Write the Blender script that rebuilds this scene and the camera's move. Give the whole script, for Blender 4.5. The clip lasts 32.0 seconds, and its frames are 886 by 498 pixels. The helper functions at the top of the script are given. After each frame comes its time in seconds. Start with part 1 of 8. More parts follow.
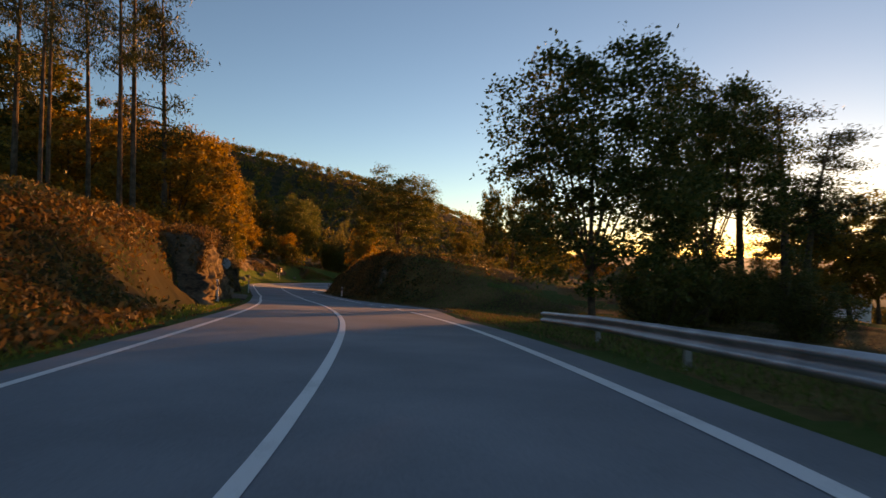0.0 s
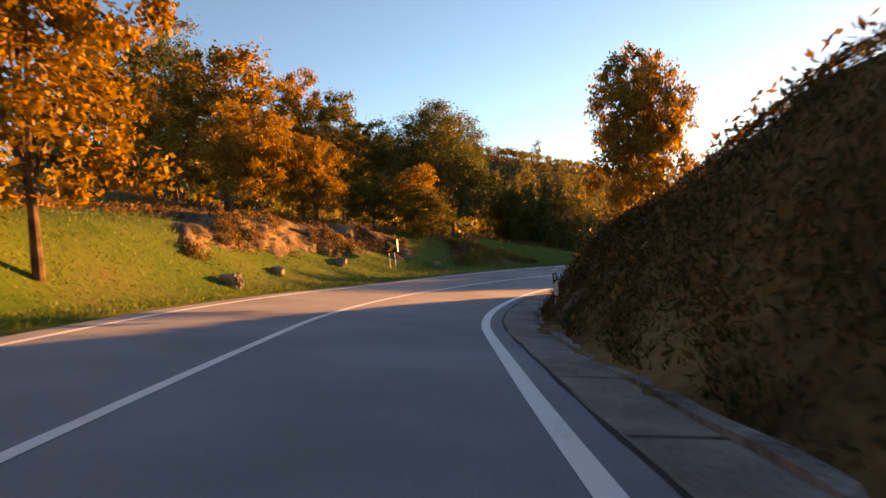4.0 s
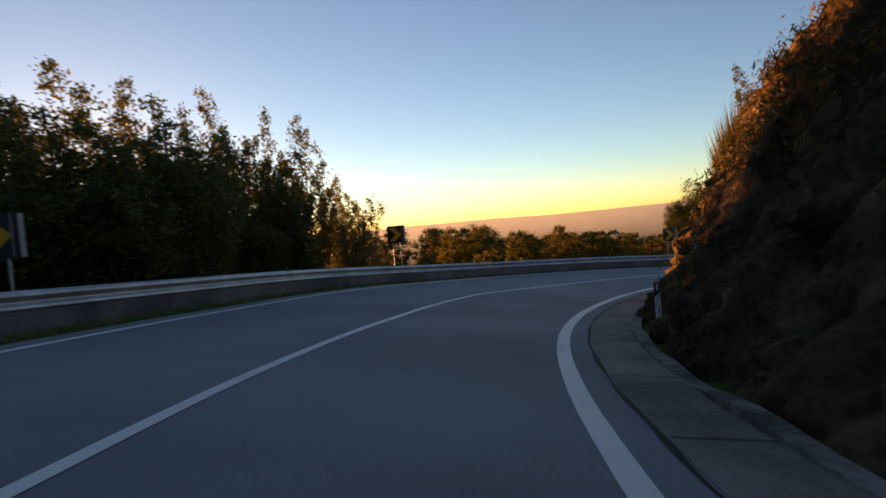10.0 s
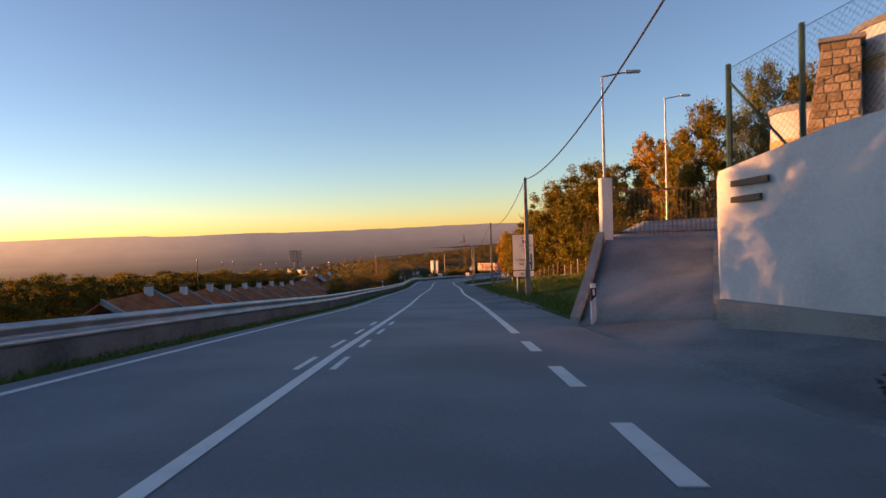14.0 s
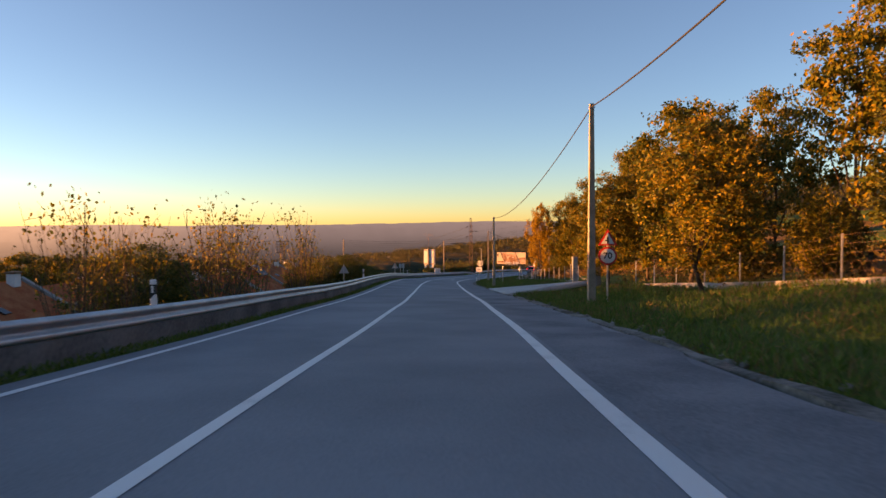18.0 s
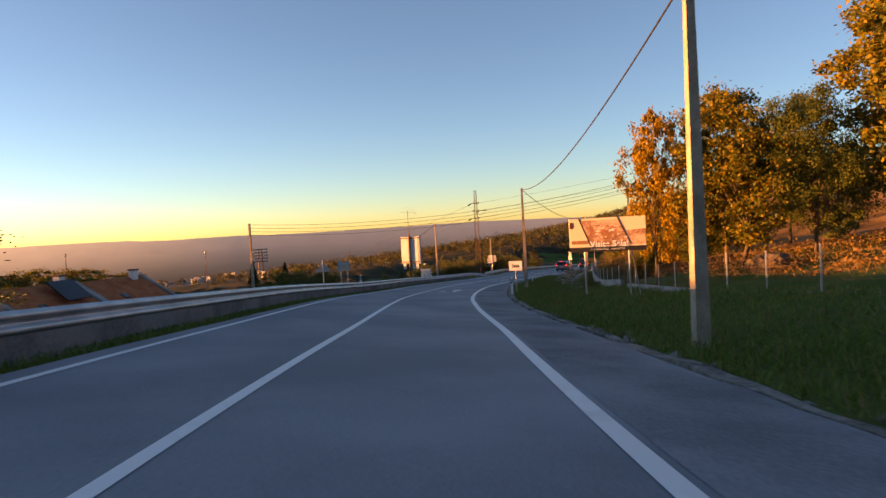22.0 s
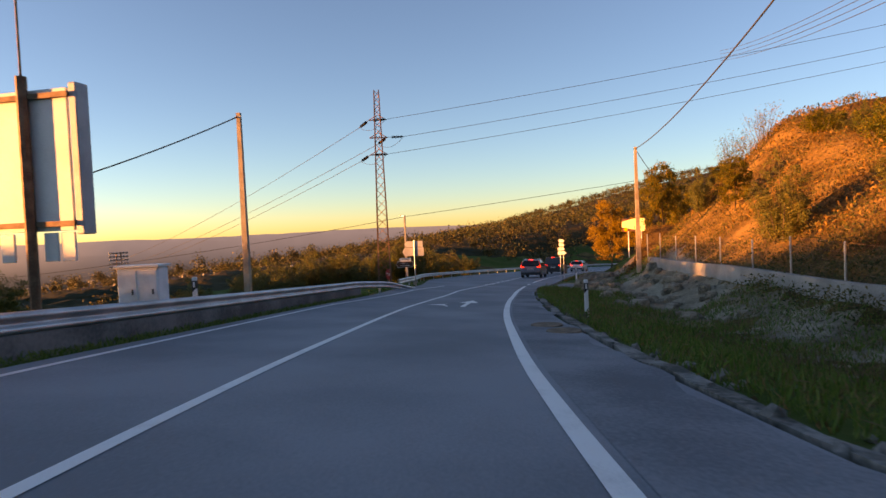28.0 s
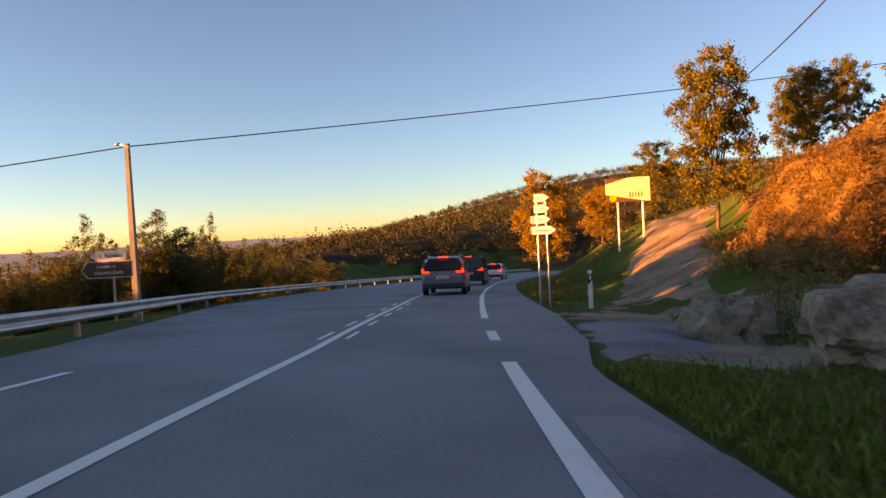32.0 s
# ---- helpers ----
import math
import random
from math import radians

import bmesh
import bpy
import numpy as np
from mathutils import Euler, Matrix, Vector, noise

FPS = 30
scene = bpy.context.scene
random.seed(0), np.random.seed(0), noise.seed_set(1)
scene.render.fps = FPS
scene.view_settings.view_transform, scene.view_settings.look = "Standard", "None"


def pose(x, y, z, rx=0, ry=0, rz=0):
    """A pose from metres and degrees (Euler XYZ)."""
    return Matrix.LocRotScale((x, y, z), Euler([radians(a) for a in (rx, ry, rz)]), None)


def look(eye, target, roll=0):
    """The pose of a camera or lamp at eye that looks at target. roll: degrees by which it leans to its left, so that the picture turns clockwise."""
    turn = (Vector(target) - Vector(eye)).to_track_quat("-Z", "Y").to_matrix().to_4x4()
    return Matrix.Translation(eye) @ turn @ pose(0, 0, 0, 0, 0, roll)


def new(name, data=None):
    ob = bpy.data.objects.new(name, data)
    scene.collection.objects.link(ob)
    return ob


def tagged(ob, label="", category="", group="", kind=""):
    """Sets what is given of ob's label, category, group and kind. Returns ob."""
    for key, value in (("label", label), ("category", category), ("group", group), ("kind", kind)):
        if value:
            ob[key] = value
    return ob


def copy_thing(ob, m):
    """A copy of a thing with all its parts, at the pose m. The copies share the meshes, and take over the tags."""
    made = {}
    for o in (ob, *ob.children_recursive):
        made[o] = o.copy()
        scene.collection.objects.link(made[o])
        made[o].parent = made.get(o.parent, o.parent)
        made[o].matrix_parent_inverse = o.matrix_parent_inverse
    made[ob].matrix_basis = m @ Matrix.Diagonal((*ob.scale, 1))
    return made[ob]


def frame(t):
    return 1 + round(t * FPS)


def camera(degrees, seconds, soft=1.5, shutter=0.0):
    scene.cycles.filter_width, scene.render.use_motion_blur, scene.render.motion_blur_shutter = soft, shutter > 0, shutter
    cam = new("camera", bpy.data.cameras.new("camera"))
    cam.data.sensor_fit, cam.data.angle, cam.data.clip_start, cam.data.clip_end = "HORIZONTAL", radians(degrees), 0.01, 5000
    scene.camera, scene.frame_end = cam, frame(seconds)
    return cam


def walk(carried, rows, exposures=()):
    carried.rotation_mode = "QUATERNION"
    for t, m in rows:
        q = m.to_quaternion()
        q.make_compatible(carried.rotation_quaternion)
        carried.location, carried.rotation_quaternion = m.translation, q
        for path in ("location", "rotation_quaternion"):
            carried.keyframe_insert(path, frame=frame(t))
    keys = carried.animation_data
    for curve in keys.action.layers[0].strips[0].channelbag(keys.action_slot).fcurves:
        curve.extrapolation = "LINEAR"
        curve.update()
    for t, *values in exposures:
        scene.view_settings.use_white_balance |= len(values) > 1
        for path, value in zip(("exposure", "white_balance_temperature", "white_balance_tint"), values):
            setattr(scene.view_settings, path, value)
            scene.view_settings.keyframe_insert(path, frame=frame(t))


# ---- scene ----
# ---------- camera and its walk ----------
# seconds, x, y, z, turn to the left from +y, tilt up, lean (degrees)
ROWS = [
    (0.0, 0.00, 0.00, 1.100, 0.86, -0.04, 1.32),
    (0.5, -0.56, 7.84, 0.701, 5.39, -0.25, -0.70),
    (1.0, -1.56, 15.63, 0.270, 9.78, -0.42, -2.29),
    (1.5, -3.11, 23.08, -0.190, 12.95, -0.87, -2.27),
    (2.0, -4.97, 30.21, -0.653, 15.13, -0.95, -2.36),
    (2.5, -7.02, 37.19, -1.122, 16.73, -1.26, -2.40),
    (3.0, -9.00, 44.20, -1.559, 16.33, -1.08, -2.96),
    (3.5, -10.94, 51.23, -1.974, 16.04, -0.98, -3.79),
    (4.0, -12.87, 58.29, -2.380, 16.30, -0.99, -4.96),
    (4.5, -14.80, 65.37, -2.787, 15.74, -1.24, -6.57),
    (5.0, -16.53, 72.53, -3.195, 11.27, -1.26, -7.15),
    (5.5, -17.20, 79.57, -3.585, 5.38, -0.96, -6.79),
    (6.0, -16.97, 86.27, -3.961, -2.36, -1.14, -6.32),
    (6.5, -15.51, 92.62, -4.327, -10.41, -1.31, -6.99),
    (7.0, -13.22, 98.42, -4.667, -18.22, -1.64, -7.21),
    (7.5, -9.93, 103.70, -5.031, -26.14, -1.97, -7.54),
    (8.0, -6.38, 108.38, -5.414, -33.00, -2.20, -7.98),
    (8.5, -2.53, 112.76, -5.803, -39.87, -2.18, -7.72),
    (9.0, 1.70, 116.91, -6.219, -46.87, -2.33, -6.38),
    (9.5, 6.35, 120.61, -6.650, -53.98, -2.36, -5.84),
    (10.0, 11.32, 123.62, -7.087, -61.77, -2.51, -5.22),
    (10.5, 16.38, 125.86, -7.528, -69.28, -2.83, -5.94),
    (11.0, 21.30, 127.44, -7.954, -76.91, -2.47, -6.36),
    (11.5, 26.28, 128.25, -8.349, -86.07, -2.30, -6.26),
    (12.0, 31.40, 128.21, -8.727, -96.90, -1.77, -3.98),
    (12.5, 36.47, 127.22, -9.084, -104.64, -1.79, -3.07),
    (13.0, 40.80, 125.42, -9.414, -112.35, -1.94, -2.57),
    (13.5, 44.91, 123.36, -9.756, -117.18, -2.17, -2.24),
    (14.0, 48.98, 121.17, -10.116, -118.28, -2.20, -2.03),
    (14.5, 53.05, 118.92, -10.499, -118.59, -2.24, -1.90),
    (15.0, 57.33, 116.57, -10.912, -118.76, -2.60, -1.57),
    (15.5, 61.81, 114.11, -11.356, -118.63, -2.70, -1.13),
    (16.0, 66.48, 111.57, -11.824, -118.32, -2.77, -0.79),
    (16.5, 71.32, 108.96, -12.306, -118.07, -2.59, 0.08),
    (17.0, 76.33, 106.29, -12.798, -118.04, -2.49, -0.21),
    (17.5, 81.42, 103.62, -13.297, -118.14, -2.52, -0.25),
    (18.0, 86.51, 100.90, -13.783, -118.31, -2.48, -0.52),
    (18.5, 91.60, 98.12, -14.242, -118.39, -2.25, 0.21),
    (19.0, 96.68, 95.27, -14.700, -118.36, -2.35, 0.24),
    (19.5, 101.77, 92.50, -15.177, -118.54, -2.40, -0.35),
    (20.0, 106.57, 89.84, -15.635, -118.66, -2.30, -0.72),
    (20.5, 111.12, 87.45, -16.051, -118.79, -2.09, -1.00),
    (21.0, 115.55, 85.09, -16.445, -118.89, -2.35, -1.56),
    (21.5, 119.83, 82.83, -16.820, -118.93, -2.20, -2.81),
    (22.0, 123.94, 80.60, -17.174, -118.94, -2.27, -3.15),
    (22.5, 127.80, 78.53, -17.517, -119.08, -2.02, -3.52),
    (23.0, 131.39, 76.54, -17.852, -119.22, -2.15, -4.06),
    (23.5, 134.78, 74.62, -18.182, -119.26, -2.14, -4.63),
    (24.0, 138.14, 72.77, -18.511, -119.54, -2.05, -4.87),
    (24.5, 141.40, 70.97, -18.816, -120.00, -1.77, -5.06),
    (25.0, 144.50, 69.20, -19.089, -120.53, -1.61, -4.68),
    (25.5, 147.66, 67.34, -19.368, -121.56, -1.78, -3.94),
    (26.0, 150.81, 65.32, -19.661, -123.38, -2.11, -3.14),
    (26.5, 153.92, 63.20, -19.959, -124.94, -2.18, -2.67),
    (27.0, 156.96, 61.01, -20.256, -126.00, -2.13, -2.45),
    (27.5, 159.94, 58.79, -20.546, -126.82, -1.92, -2.45),
    (28.0, 162.83, 56.56, -20.828, -128.15, -2.06, -2.51),
    (28.5, 165.72, 54.17, -21.119, -129.47, -2.08, -2.53),
    (29.0, 168.54, 51.82, -21.411, -130.83, -1.96, -2.44),
    (29.5, 171.43, 49.25, -21.706, -131.96, -1.96, -2.30),
    (30.0, 174.24, 46.69, -21.992, -132.96, -1.80, -2.25),
    (30.5, 176.98, 44.06, -22.269, -134.41, -1.56, -2.26),
    (31.0, 179.59, 41.41, -22.533, -136.08, -1.52, -2.20),
    (31.5, 182.13, 38.71, -22.801, -137.78, -1.59, -2.20),
    (32.0, 184.59, 35.99, -23.064, -139.33, -1.62, -2.97),
]


def eye_pose(x, y, z, yaw, pitch, roll):
    return pose(x, y, z) @ pose(0, 0, 0, 0, 0, yaw) @ pose(0, 0, 0, 90 + pitch, 0, 0) @ pose(0, 0, 0, 0, 0, roll)


cam = camera(70.9, 32.0, soft=1.5, shutter=0.15)
walk(cam, [(r[0], eye_pose(*r[1:])) for r in ROWS],
     exposures=[(0, 1.82, 16000, 25), (1.0, 2.15, 15000, 24), (2.0, 2.15, 18000, 24), (2.5, 2.3, 17500, 24), (4.6, 3.0, 17800, 29), (6.0, 3.5, 34000, 40), (7.0, 2.3, 17500, 22), (8.0, 1.75, 15800, 20), (10.0, 1.83, 14600, 28), (12.0, 1.9, 13800, 32), (14.0, 2.25, 12800, 32), (20.0, 2.37, 13900, 31), (28.0, 2.47, 14500, 33), (32.0, 2.52, 16000, 36)])

# ---------- world, sun ----------
SUN_AZ, SUN_EL = 30.8, 1.8          # degrees clockwise from +y, and up
world = bpy.data.worlds.new("sky")
scene.world = world
world.use_nodes = True
wn = world.node_tree.nodes
sky = wn.new("ShaderNodeTexSky")
sky.sky_type, sky.sun_disc = "NISHITA", False
sky.sun_elevation, sky.sun_rotation = radians(SUN_EL), radians(SUN_AZ)
sky.altitude, sky.air_density, sky.dust_density, sky.ozone_density = 1500, 0.78, 0.38, 3.25
wn["Background"].inputs[1].default_value = 0.15
world.node_tree.links.new(sky.outputs[0], wn["Background"].inputs[0])
lamp = bpy.data.lights.new("sun", "SUN")
lamp.energy, lamp.angle, lamp.color = 3.7, radians(0.6), (1.0, 0.52, 0.22)
sun = new("sun", lamp)
toward = Vector((math.sin(radians(SUN_AZ)) * math.cos(radians(SUN_EL)), math.cos(radians(SUN_AZ)) * math.cos(radians(SUN_EL)), math.sin(radians(SUN_EL))))
sun.matrix_world = look(toward * 50, (0, 0, 0))

# ---------- materials ----------
def material(name, rough=0.8, metal=0.0):
    m = bpy.data.materials.new(name)
    m.use_nodes = True
    b = m.node_tree.nodes["Principled BSDF"]
    b.inputs["Roughness"].default_value, b.inputs["Metallic"].default_value = rough, metal
    return m, m.node_tree.nodes, m.node_tree.links, b


def grainy(name, a, b, scale=3.0, rough=0.85, metal=0.0, bump=0.3, fine=40.0, spread=(0.35, 0.65), random_by="", depth=0.02, third=None):
    """A surface that wanders between colours a and b at two scales, with relief."""
    m, n, l, p = material(name, rough, metal)
    if rough >= 0.9:
        p.inputs["Specular IOR Level"].default_value = 0.08
    geo = n.new("ShaderNodeNewGeometry")
    big, small = n.new("ShaderNodeTexNoise"), n.new("ShaderNodeTexNoise")
    for t, s, d in ((big, scale, 4), (small, fine, 3)):
        t.inputs["Scale"].default_value, t.inputs["Detail"].default_value = s, d
        l.new(geo.outputs["Position"], t.inputs["Vector"])
    add = n.new("ShaderNodeMath")
    add.operation = "MULTIPLY_ADD"
    l.new(small.outputs[0], add.inputs[0])
    add.inputs[1].default_value = 0.45
    l.new(big.outputs[0], add.inputs[2])
    last = add.outputs[0]
    if random_by:
        src = geo.outputs["Random Per Island"] if random_by == "island" else n.new("ShaderNodeObjectInfo").outputs["Random"]
        more = n.new("ShaderNodeMath")
        more.operation = "MULTIPLY_ADD"
        l.new(src, more.inputs[0])
        more.inputs[1].default_value = 0.5
        l.new(last, more.inputs[2])
        last = more.outputs[0]
    ramp = n.new("ShaderNodeValToRGB")
    off = 0.22 + (0.25 if random_by else 0)
    ramp.color_ramp.elements[0].position, ramp.color_ramp.elements[1].position = spread[0] + off, spread[1] + off
    ramp.color_ramp.elements[0].color, ramp.color_ramp.elements[1].color = (*a, 1), (*b, 1)
    if third:
        e = ramp.color_ramp.elements.new(min(0.99, spread[1] + off + 0.12))
        e.color = (*third, 1)
    l.new(last, ramp.inputs[0])
    l.new(ramp.outputs[0], p.inputs["Base Color"])
    if bump:
        bm = n.new("ShaderNodeBump")
        bm.inputs["Strength"].default_value, bm.inputs["Distance"].default_value = bump, depth
        l.new(add.outputs[0], bm.inputs["Height"])
        l.new(bm.outputs[0], p.inputs["Normal"])
    return m


def leafy(name, a, b, c, through_light=0.35):
    """Leaves: each one takes a colour between a, b and c; some light shines through."""
    m, n, l, p = material(name, 0.6)
    p.inputs["Specular IOR Level"].default_value = 0.2
    geo = n.new("ShaderNodeNewGeometry")
    info = n.new("ShaderNodeObjectInfo")
    mix = n.new("ShaderNodeMath")
    mix.operation = "MULTIPLY_ADD"
    l.new(info.outputs["Random"], mix.inputs[0])
    mix.inputs[1].default_value = 0.3
    l.new(geo.outputs["Random Per Island"], mix.inputs[2])
    ramp = n.new("ShaderNodeValToRGB")
    ramp.color_ramp.elements[0].position, ramp.color_ramp.elements[1].position = 0.1, 1.0
    ramp.color_ramp.elements[0].color, ramp.color_ramp.elements[1].color = (*a, 1), (*c, 1)
    e = ramp.color_ramp.elements.new(0.6)
    e.color = (*b, 1)
    l.new(mix.outputs[0], ramp.inputs[0])
    l.new(ramp.outputs[0], p.inputs["Base Color"])
    tr = n.new("ShaderNodeBsdfTranslucent")
    l.new(ramp.outputs[0], tr.inputs[0])
    ms = n.new("ShaderNodeMixShader")
    ms.inputs[0].default_value = through_light
    l.new(p.outputs[0], ms.inputs[1])
    l.new(tr.outputs[0], ms.inputs[2])
    l.new(ms.outputs[0], n["Material Output"].inputs[0])
    return m


def plain(name, colour, rough=0.5, metal=0.0, glow=0.0):
    m, n, l, p = material(name, rough, metal)
    p.inputs["Base Color"].default_value = (*colour, 1)
    if glow:
        p.inputs["Emission Color"].default_value, p.inputs["Emission Strength"].default_value = (*colour, 1), glow
    return m


ASPHALT = grainy("asphalt", (0.152, 0.179, 0.198), (0.236, 0.268, 0.292), 0.35, 0.85, bump=0.5, fine=38, spread=(.36, .68), depth=0.01)
OLD_ASPHALT = grainy("old_asphalt", (0.145, 0.164, 0.178), (0.252, 0.276, 0.292), 0.6, 0.9, bump=0.5, fine=25, depth=0.01)
PAINT = grainy("road_paint", (0.62, 0.62, 0.60), (0.80, 0.80, 0.78), 2.0, 0.6, bump=0.2, fine=45, spread=(0.2, 0.45), depth=0.003)
CONCRETE = grainy("concrete", (0.22, 0.215, 0.20), (0.36, 0.35, 0.33), 0.9, 0.9, bump=0.3, fine=30, depth=0.006)
OLD_CONCRETE = grainy("dirty_concrete", (0.09, 0.088, 0.075), (0.30, 0.285, 0.26), 1.4, 0.95, bump=0.5, fine=14, depth=0.02)
GRASS_SOIL = grainy("grass_soil", (0.044, 0.092, 0.016), (0.090, 0.118, 0.032), 0.25, 0.95, bump=0.7, fine=6, spread=(0.38, 0.66), third=(0.11, 0.085, 0.04), depth=0.08)
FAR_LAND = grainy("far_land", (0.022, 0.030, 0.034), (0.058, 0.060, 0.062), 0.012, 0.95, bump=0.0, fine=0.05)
WOODLAND = grainy("woodland_floor", (0.018, 0.024, 0.010), (0.075, 0.050, 0.020), 0.06, 0.95, bump=0.9, fine=0.35, depth=1.5)
ROCK = grainy("rock", (0.045, 0.034, 0.024), (0.23, 0.165, 0.105), 1.1, 0.92, bump=1.0, fine=9, spread=(0.3, 0.7), depth=0.09)
# darker than ROCK; on cut_b this tone stands in for shade
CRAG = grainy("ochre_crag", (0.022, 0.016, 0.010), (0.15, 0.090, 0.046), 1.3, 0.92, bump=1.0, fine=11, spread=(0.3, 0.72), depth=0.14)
GRANITE = grainy("granite", (0.120, 0.095, 0.070), (0.38, 0.305, 0.225), 2.2, 0.9, bump=1.0, fine=16, spread=(0.28, 0.68), depth=0.05)
BANK_SOIL = grainy("bank_soil", (0.060, 0.044, 0.030), (0.20, 0.150, 0.105), 1.1, 0.95, bump=1.0, fine=11, spread=(0.34, 0.68), depth=0.08)
BARE_SOIL = grainy("bare_sandy_soil", (0.16, 0.125, 0.085), (0.36, 0.30, 0.22), 0.6, 0.95, bump=0.9, fine=9, spread=(0.34, 0.66), depth=0.06)
EARTH = grainy("dry_slope", (0.075, 0.045, 0.018), (0.24, 0.14, 0.055), 0.35, 0.95, bump=0.9, fine=5, spread=(0.34, 0.66), depth=0.1)
GALV = grainy("galvanised_steel", (0.36, 0.37, 0.38), (0.52, 0.53, 0.54), 1.5, 0.42, 0.85, bump=0.05, fine=30)
BARK = grainy("bark", (0.06, 0.042, 0.028), (0.15, 0.11, 0.075), 4, 0.95, bump=0.8, fine=25, depth=0.02)
LEAF_GREEN = leafy("leaves_green", (0.030, 0.055, 0.013), (0.070, 0.098, 0.022), (0.15, 0.135, 0.032))
LEAF_MIXED = leafy("leaves_turning", (0.042, 0.062, 0.012), (0.115, 0.115, 0.020), (0.24, 0.155, 0.027))
LEAF_YELLOW = leafy("leaves_yellowing", (0.045, 0.065, 0.012), (0.11, 0.11, 0.018), (0.20, 0.14, 0.025))
LEAF_ORANGE = leafy("leaves_autumn", (0.13, 0.085, 0.016), (0.28, 0.165, 0.024), (0.38, 0.225, 0.036))
LEAF_FAR = leafy("leaves_far", (0.036, 0.047, 0.017), (0.068, 0.064, 0.022), (0.110, 0.080, 0.028), 0.2)
BROOM = leafy("broom_twigs", (0.05, 0.055, 0.012), (0.12, 0.105, 0.022), (0.20, 0.14, 0.035), 0.25)
LEAF_PINE = leafy("needles", (0.020, 0.032, 0.010), (0.040, 0.055, 0.016), (0.07, 0.075, 0.025), 0.2)
LEAF_WILLOW = leafy("leaves_willow", (0.058, 0.080, 0.024), (0.120, 0.130, 0.040), (0.20, 0.165, 0.052))

# ---------- the road's line ----------
H_EYE = 1.10
_r = np.array(ROWS)


def glide(t):
    u = np.clip(np.asarray(t, float) / 0.5, 0, len(_r) - 1.0001)
    i = u.astype(int)
    w = (u - i)[:, None]
    g = lambda k: _r[np.clip(i + k, 0, len(_r) - 1), 1:]
    p0, p1, p2, p3 = g(-1), g(0), g(1), g(2)
    return p1 + .5 * w * (p2 - p0 + w * (2 * p0 - 5 * p1 + 4 * p2 - p3 + w * (3 * (p1 - p2) + p3 - p0)))


def smooth(a, k):
    return np.convolve(np.pad(a, k, mode="edge"), np.ones(2 * k + 1) / (2 * k + 1), "valid")


_p = glide(np.arange(0, 32.001, 0.1))
_s = np.r_[0, np.cumsum(np.hypot(*np.diff(_p[:, :2], axis=0).T))]
S = np.arange(0, _s[-1], 0.5)
PX, PY, PZ = (np.interp(S, _s, _p[:, k]) for k in range(3))
PZ = smooth(PZ, 8) - H_EYE
HD = smooth(np.unwrap(np.arctan2(-np.gradient(PX), np.gradient(PY))), 6)
BK = np.clip(smooth(-np.tan(np.radians(np.interp(S, _s, _p[:, 5]))), 10), -0.03, 0.125)


def lengthen(back, ahead, turn_back, turn_ahead):
    """The road goes on behind the start and beyond the end, turning slowly."""
    global S, PX, PY, PZ, HD, BK
    for side, n, turn in ((-1, int(back * 2), turn_back), (1, int(ahead * 2), turn_ahead)):
        k = 0 if side < 0 else -1
        hd = HD[k] + side * turn * 0.5 * np.arange(1, n + 1)
        grade = (PZ[20] - PZ[0]) / 10 if side < 0 else (PZ[-1] - PZ[-21]) / 10
        x = PX[k] + side * 0.5 * np.cumsum(-np.sin(hd))
        y = PY[k] + side * 0.5 * np.cumsum(np.cos(hd))
        z = PZ[k] + side * 0.5 * grade * np.arange(1, n + 1)
        b = BK[k] * np.exp(-np.arange(n) / 30)
        s = S[k] + side * 0.5 * np.arange(1, n + 1)
        if side < 0:
            S, PX, PY, PZ, HD, BK = (np.r_[q[::-1], o] for q, o in zip((s, x, y, z, hd, b), (S, PX, PY, PZ, HD, BK)))
        else:
            S, PX, PY, PZ, HD, BK = (np.r_[o, q] for q, o in zip((s, x, y, z, hd, b), (S, PX, PY, PZ, HD, BK)))


lengthen(70, 130, 0.002, -0.004)
END = float(S[-1])


def on_road(s, d, h=0.0):
    """The place s metres along, d to the right of the driven line, h above the road's plane."""
    x, y, z, a, b = (np.interp(s, S, q) for q in (PX, PY, PZ, HD, BK))
    return Vector((x + d * math.cos(a), y + d * math.sin(a), z - b * d + h))


def heading(s):
    return math.degrees(float(np.interp(s, S, HD)))


# lines of the road: s, centre line, right edge line, left edge line
LANES = np.array([(-70, -0.9, 2.3, -3.9), (4, -0.9, 2.3, -3.8), (28, -1.4, 1.66, -4.1), (43, -1.72, 1.27, -4.3), (58, -2.4, 0.8, -5.2), (72, -3.05, 0.42, -6.1), (80, -3.2, 0.42, -6.3), (94, -3.18, 0.37, -6.33), (100, -2.86, 0.5, -6.22), (106, -2.85, 0.46, -6.11), (112, -2.45, 0.38, -5.65), (118, -2.46, 0.86, -5.48), (124, -2.26, 0.84, -5.55), (130, -2.28, 1.08, -5.73), (136, -2.12, 0.8, -5.62), (142, -2.42, 0.66, -5.6), (148, -2.55, 0.61, -5.74), (154, -2.94, 0.59, -6.35), (160, -2.38, 0.53, -6.47), (172, -1.55, 1.22, -4.4), (186, -1.67, 1.22, -4.2), (207, -1.7, 1.25, -4.1), (236, -1.65, 1.26, -4.05), (257, -1.7, 1.21, -4), (275, -1.88, 1.17, -4.3), (294, -2.05, 1.01, -4.75), (312, -2.3, 0.77, -4.95), (327, -2.31, 0.77, -5), (338, -2.1, 0.7, -5), (346, -1.78, 0.72, -5), (356, -1.75, 0.8, -5), (366, -1.95, 0.8, -5), (480, -2.1, 0.9, -5)])


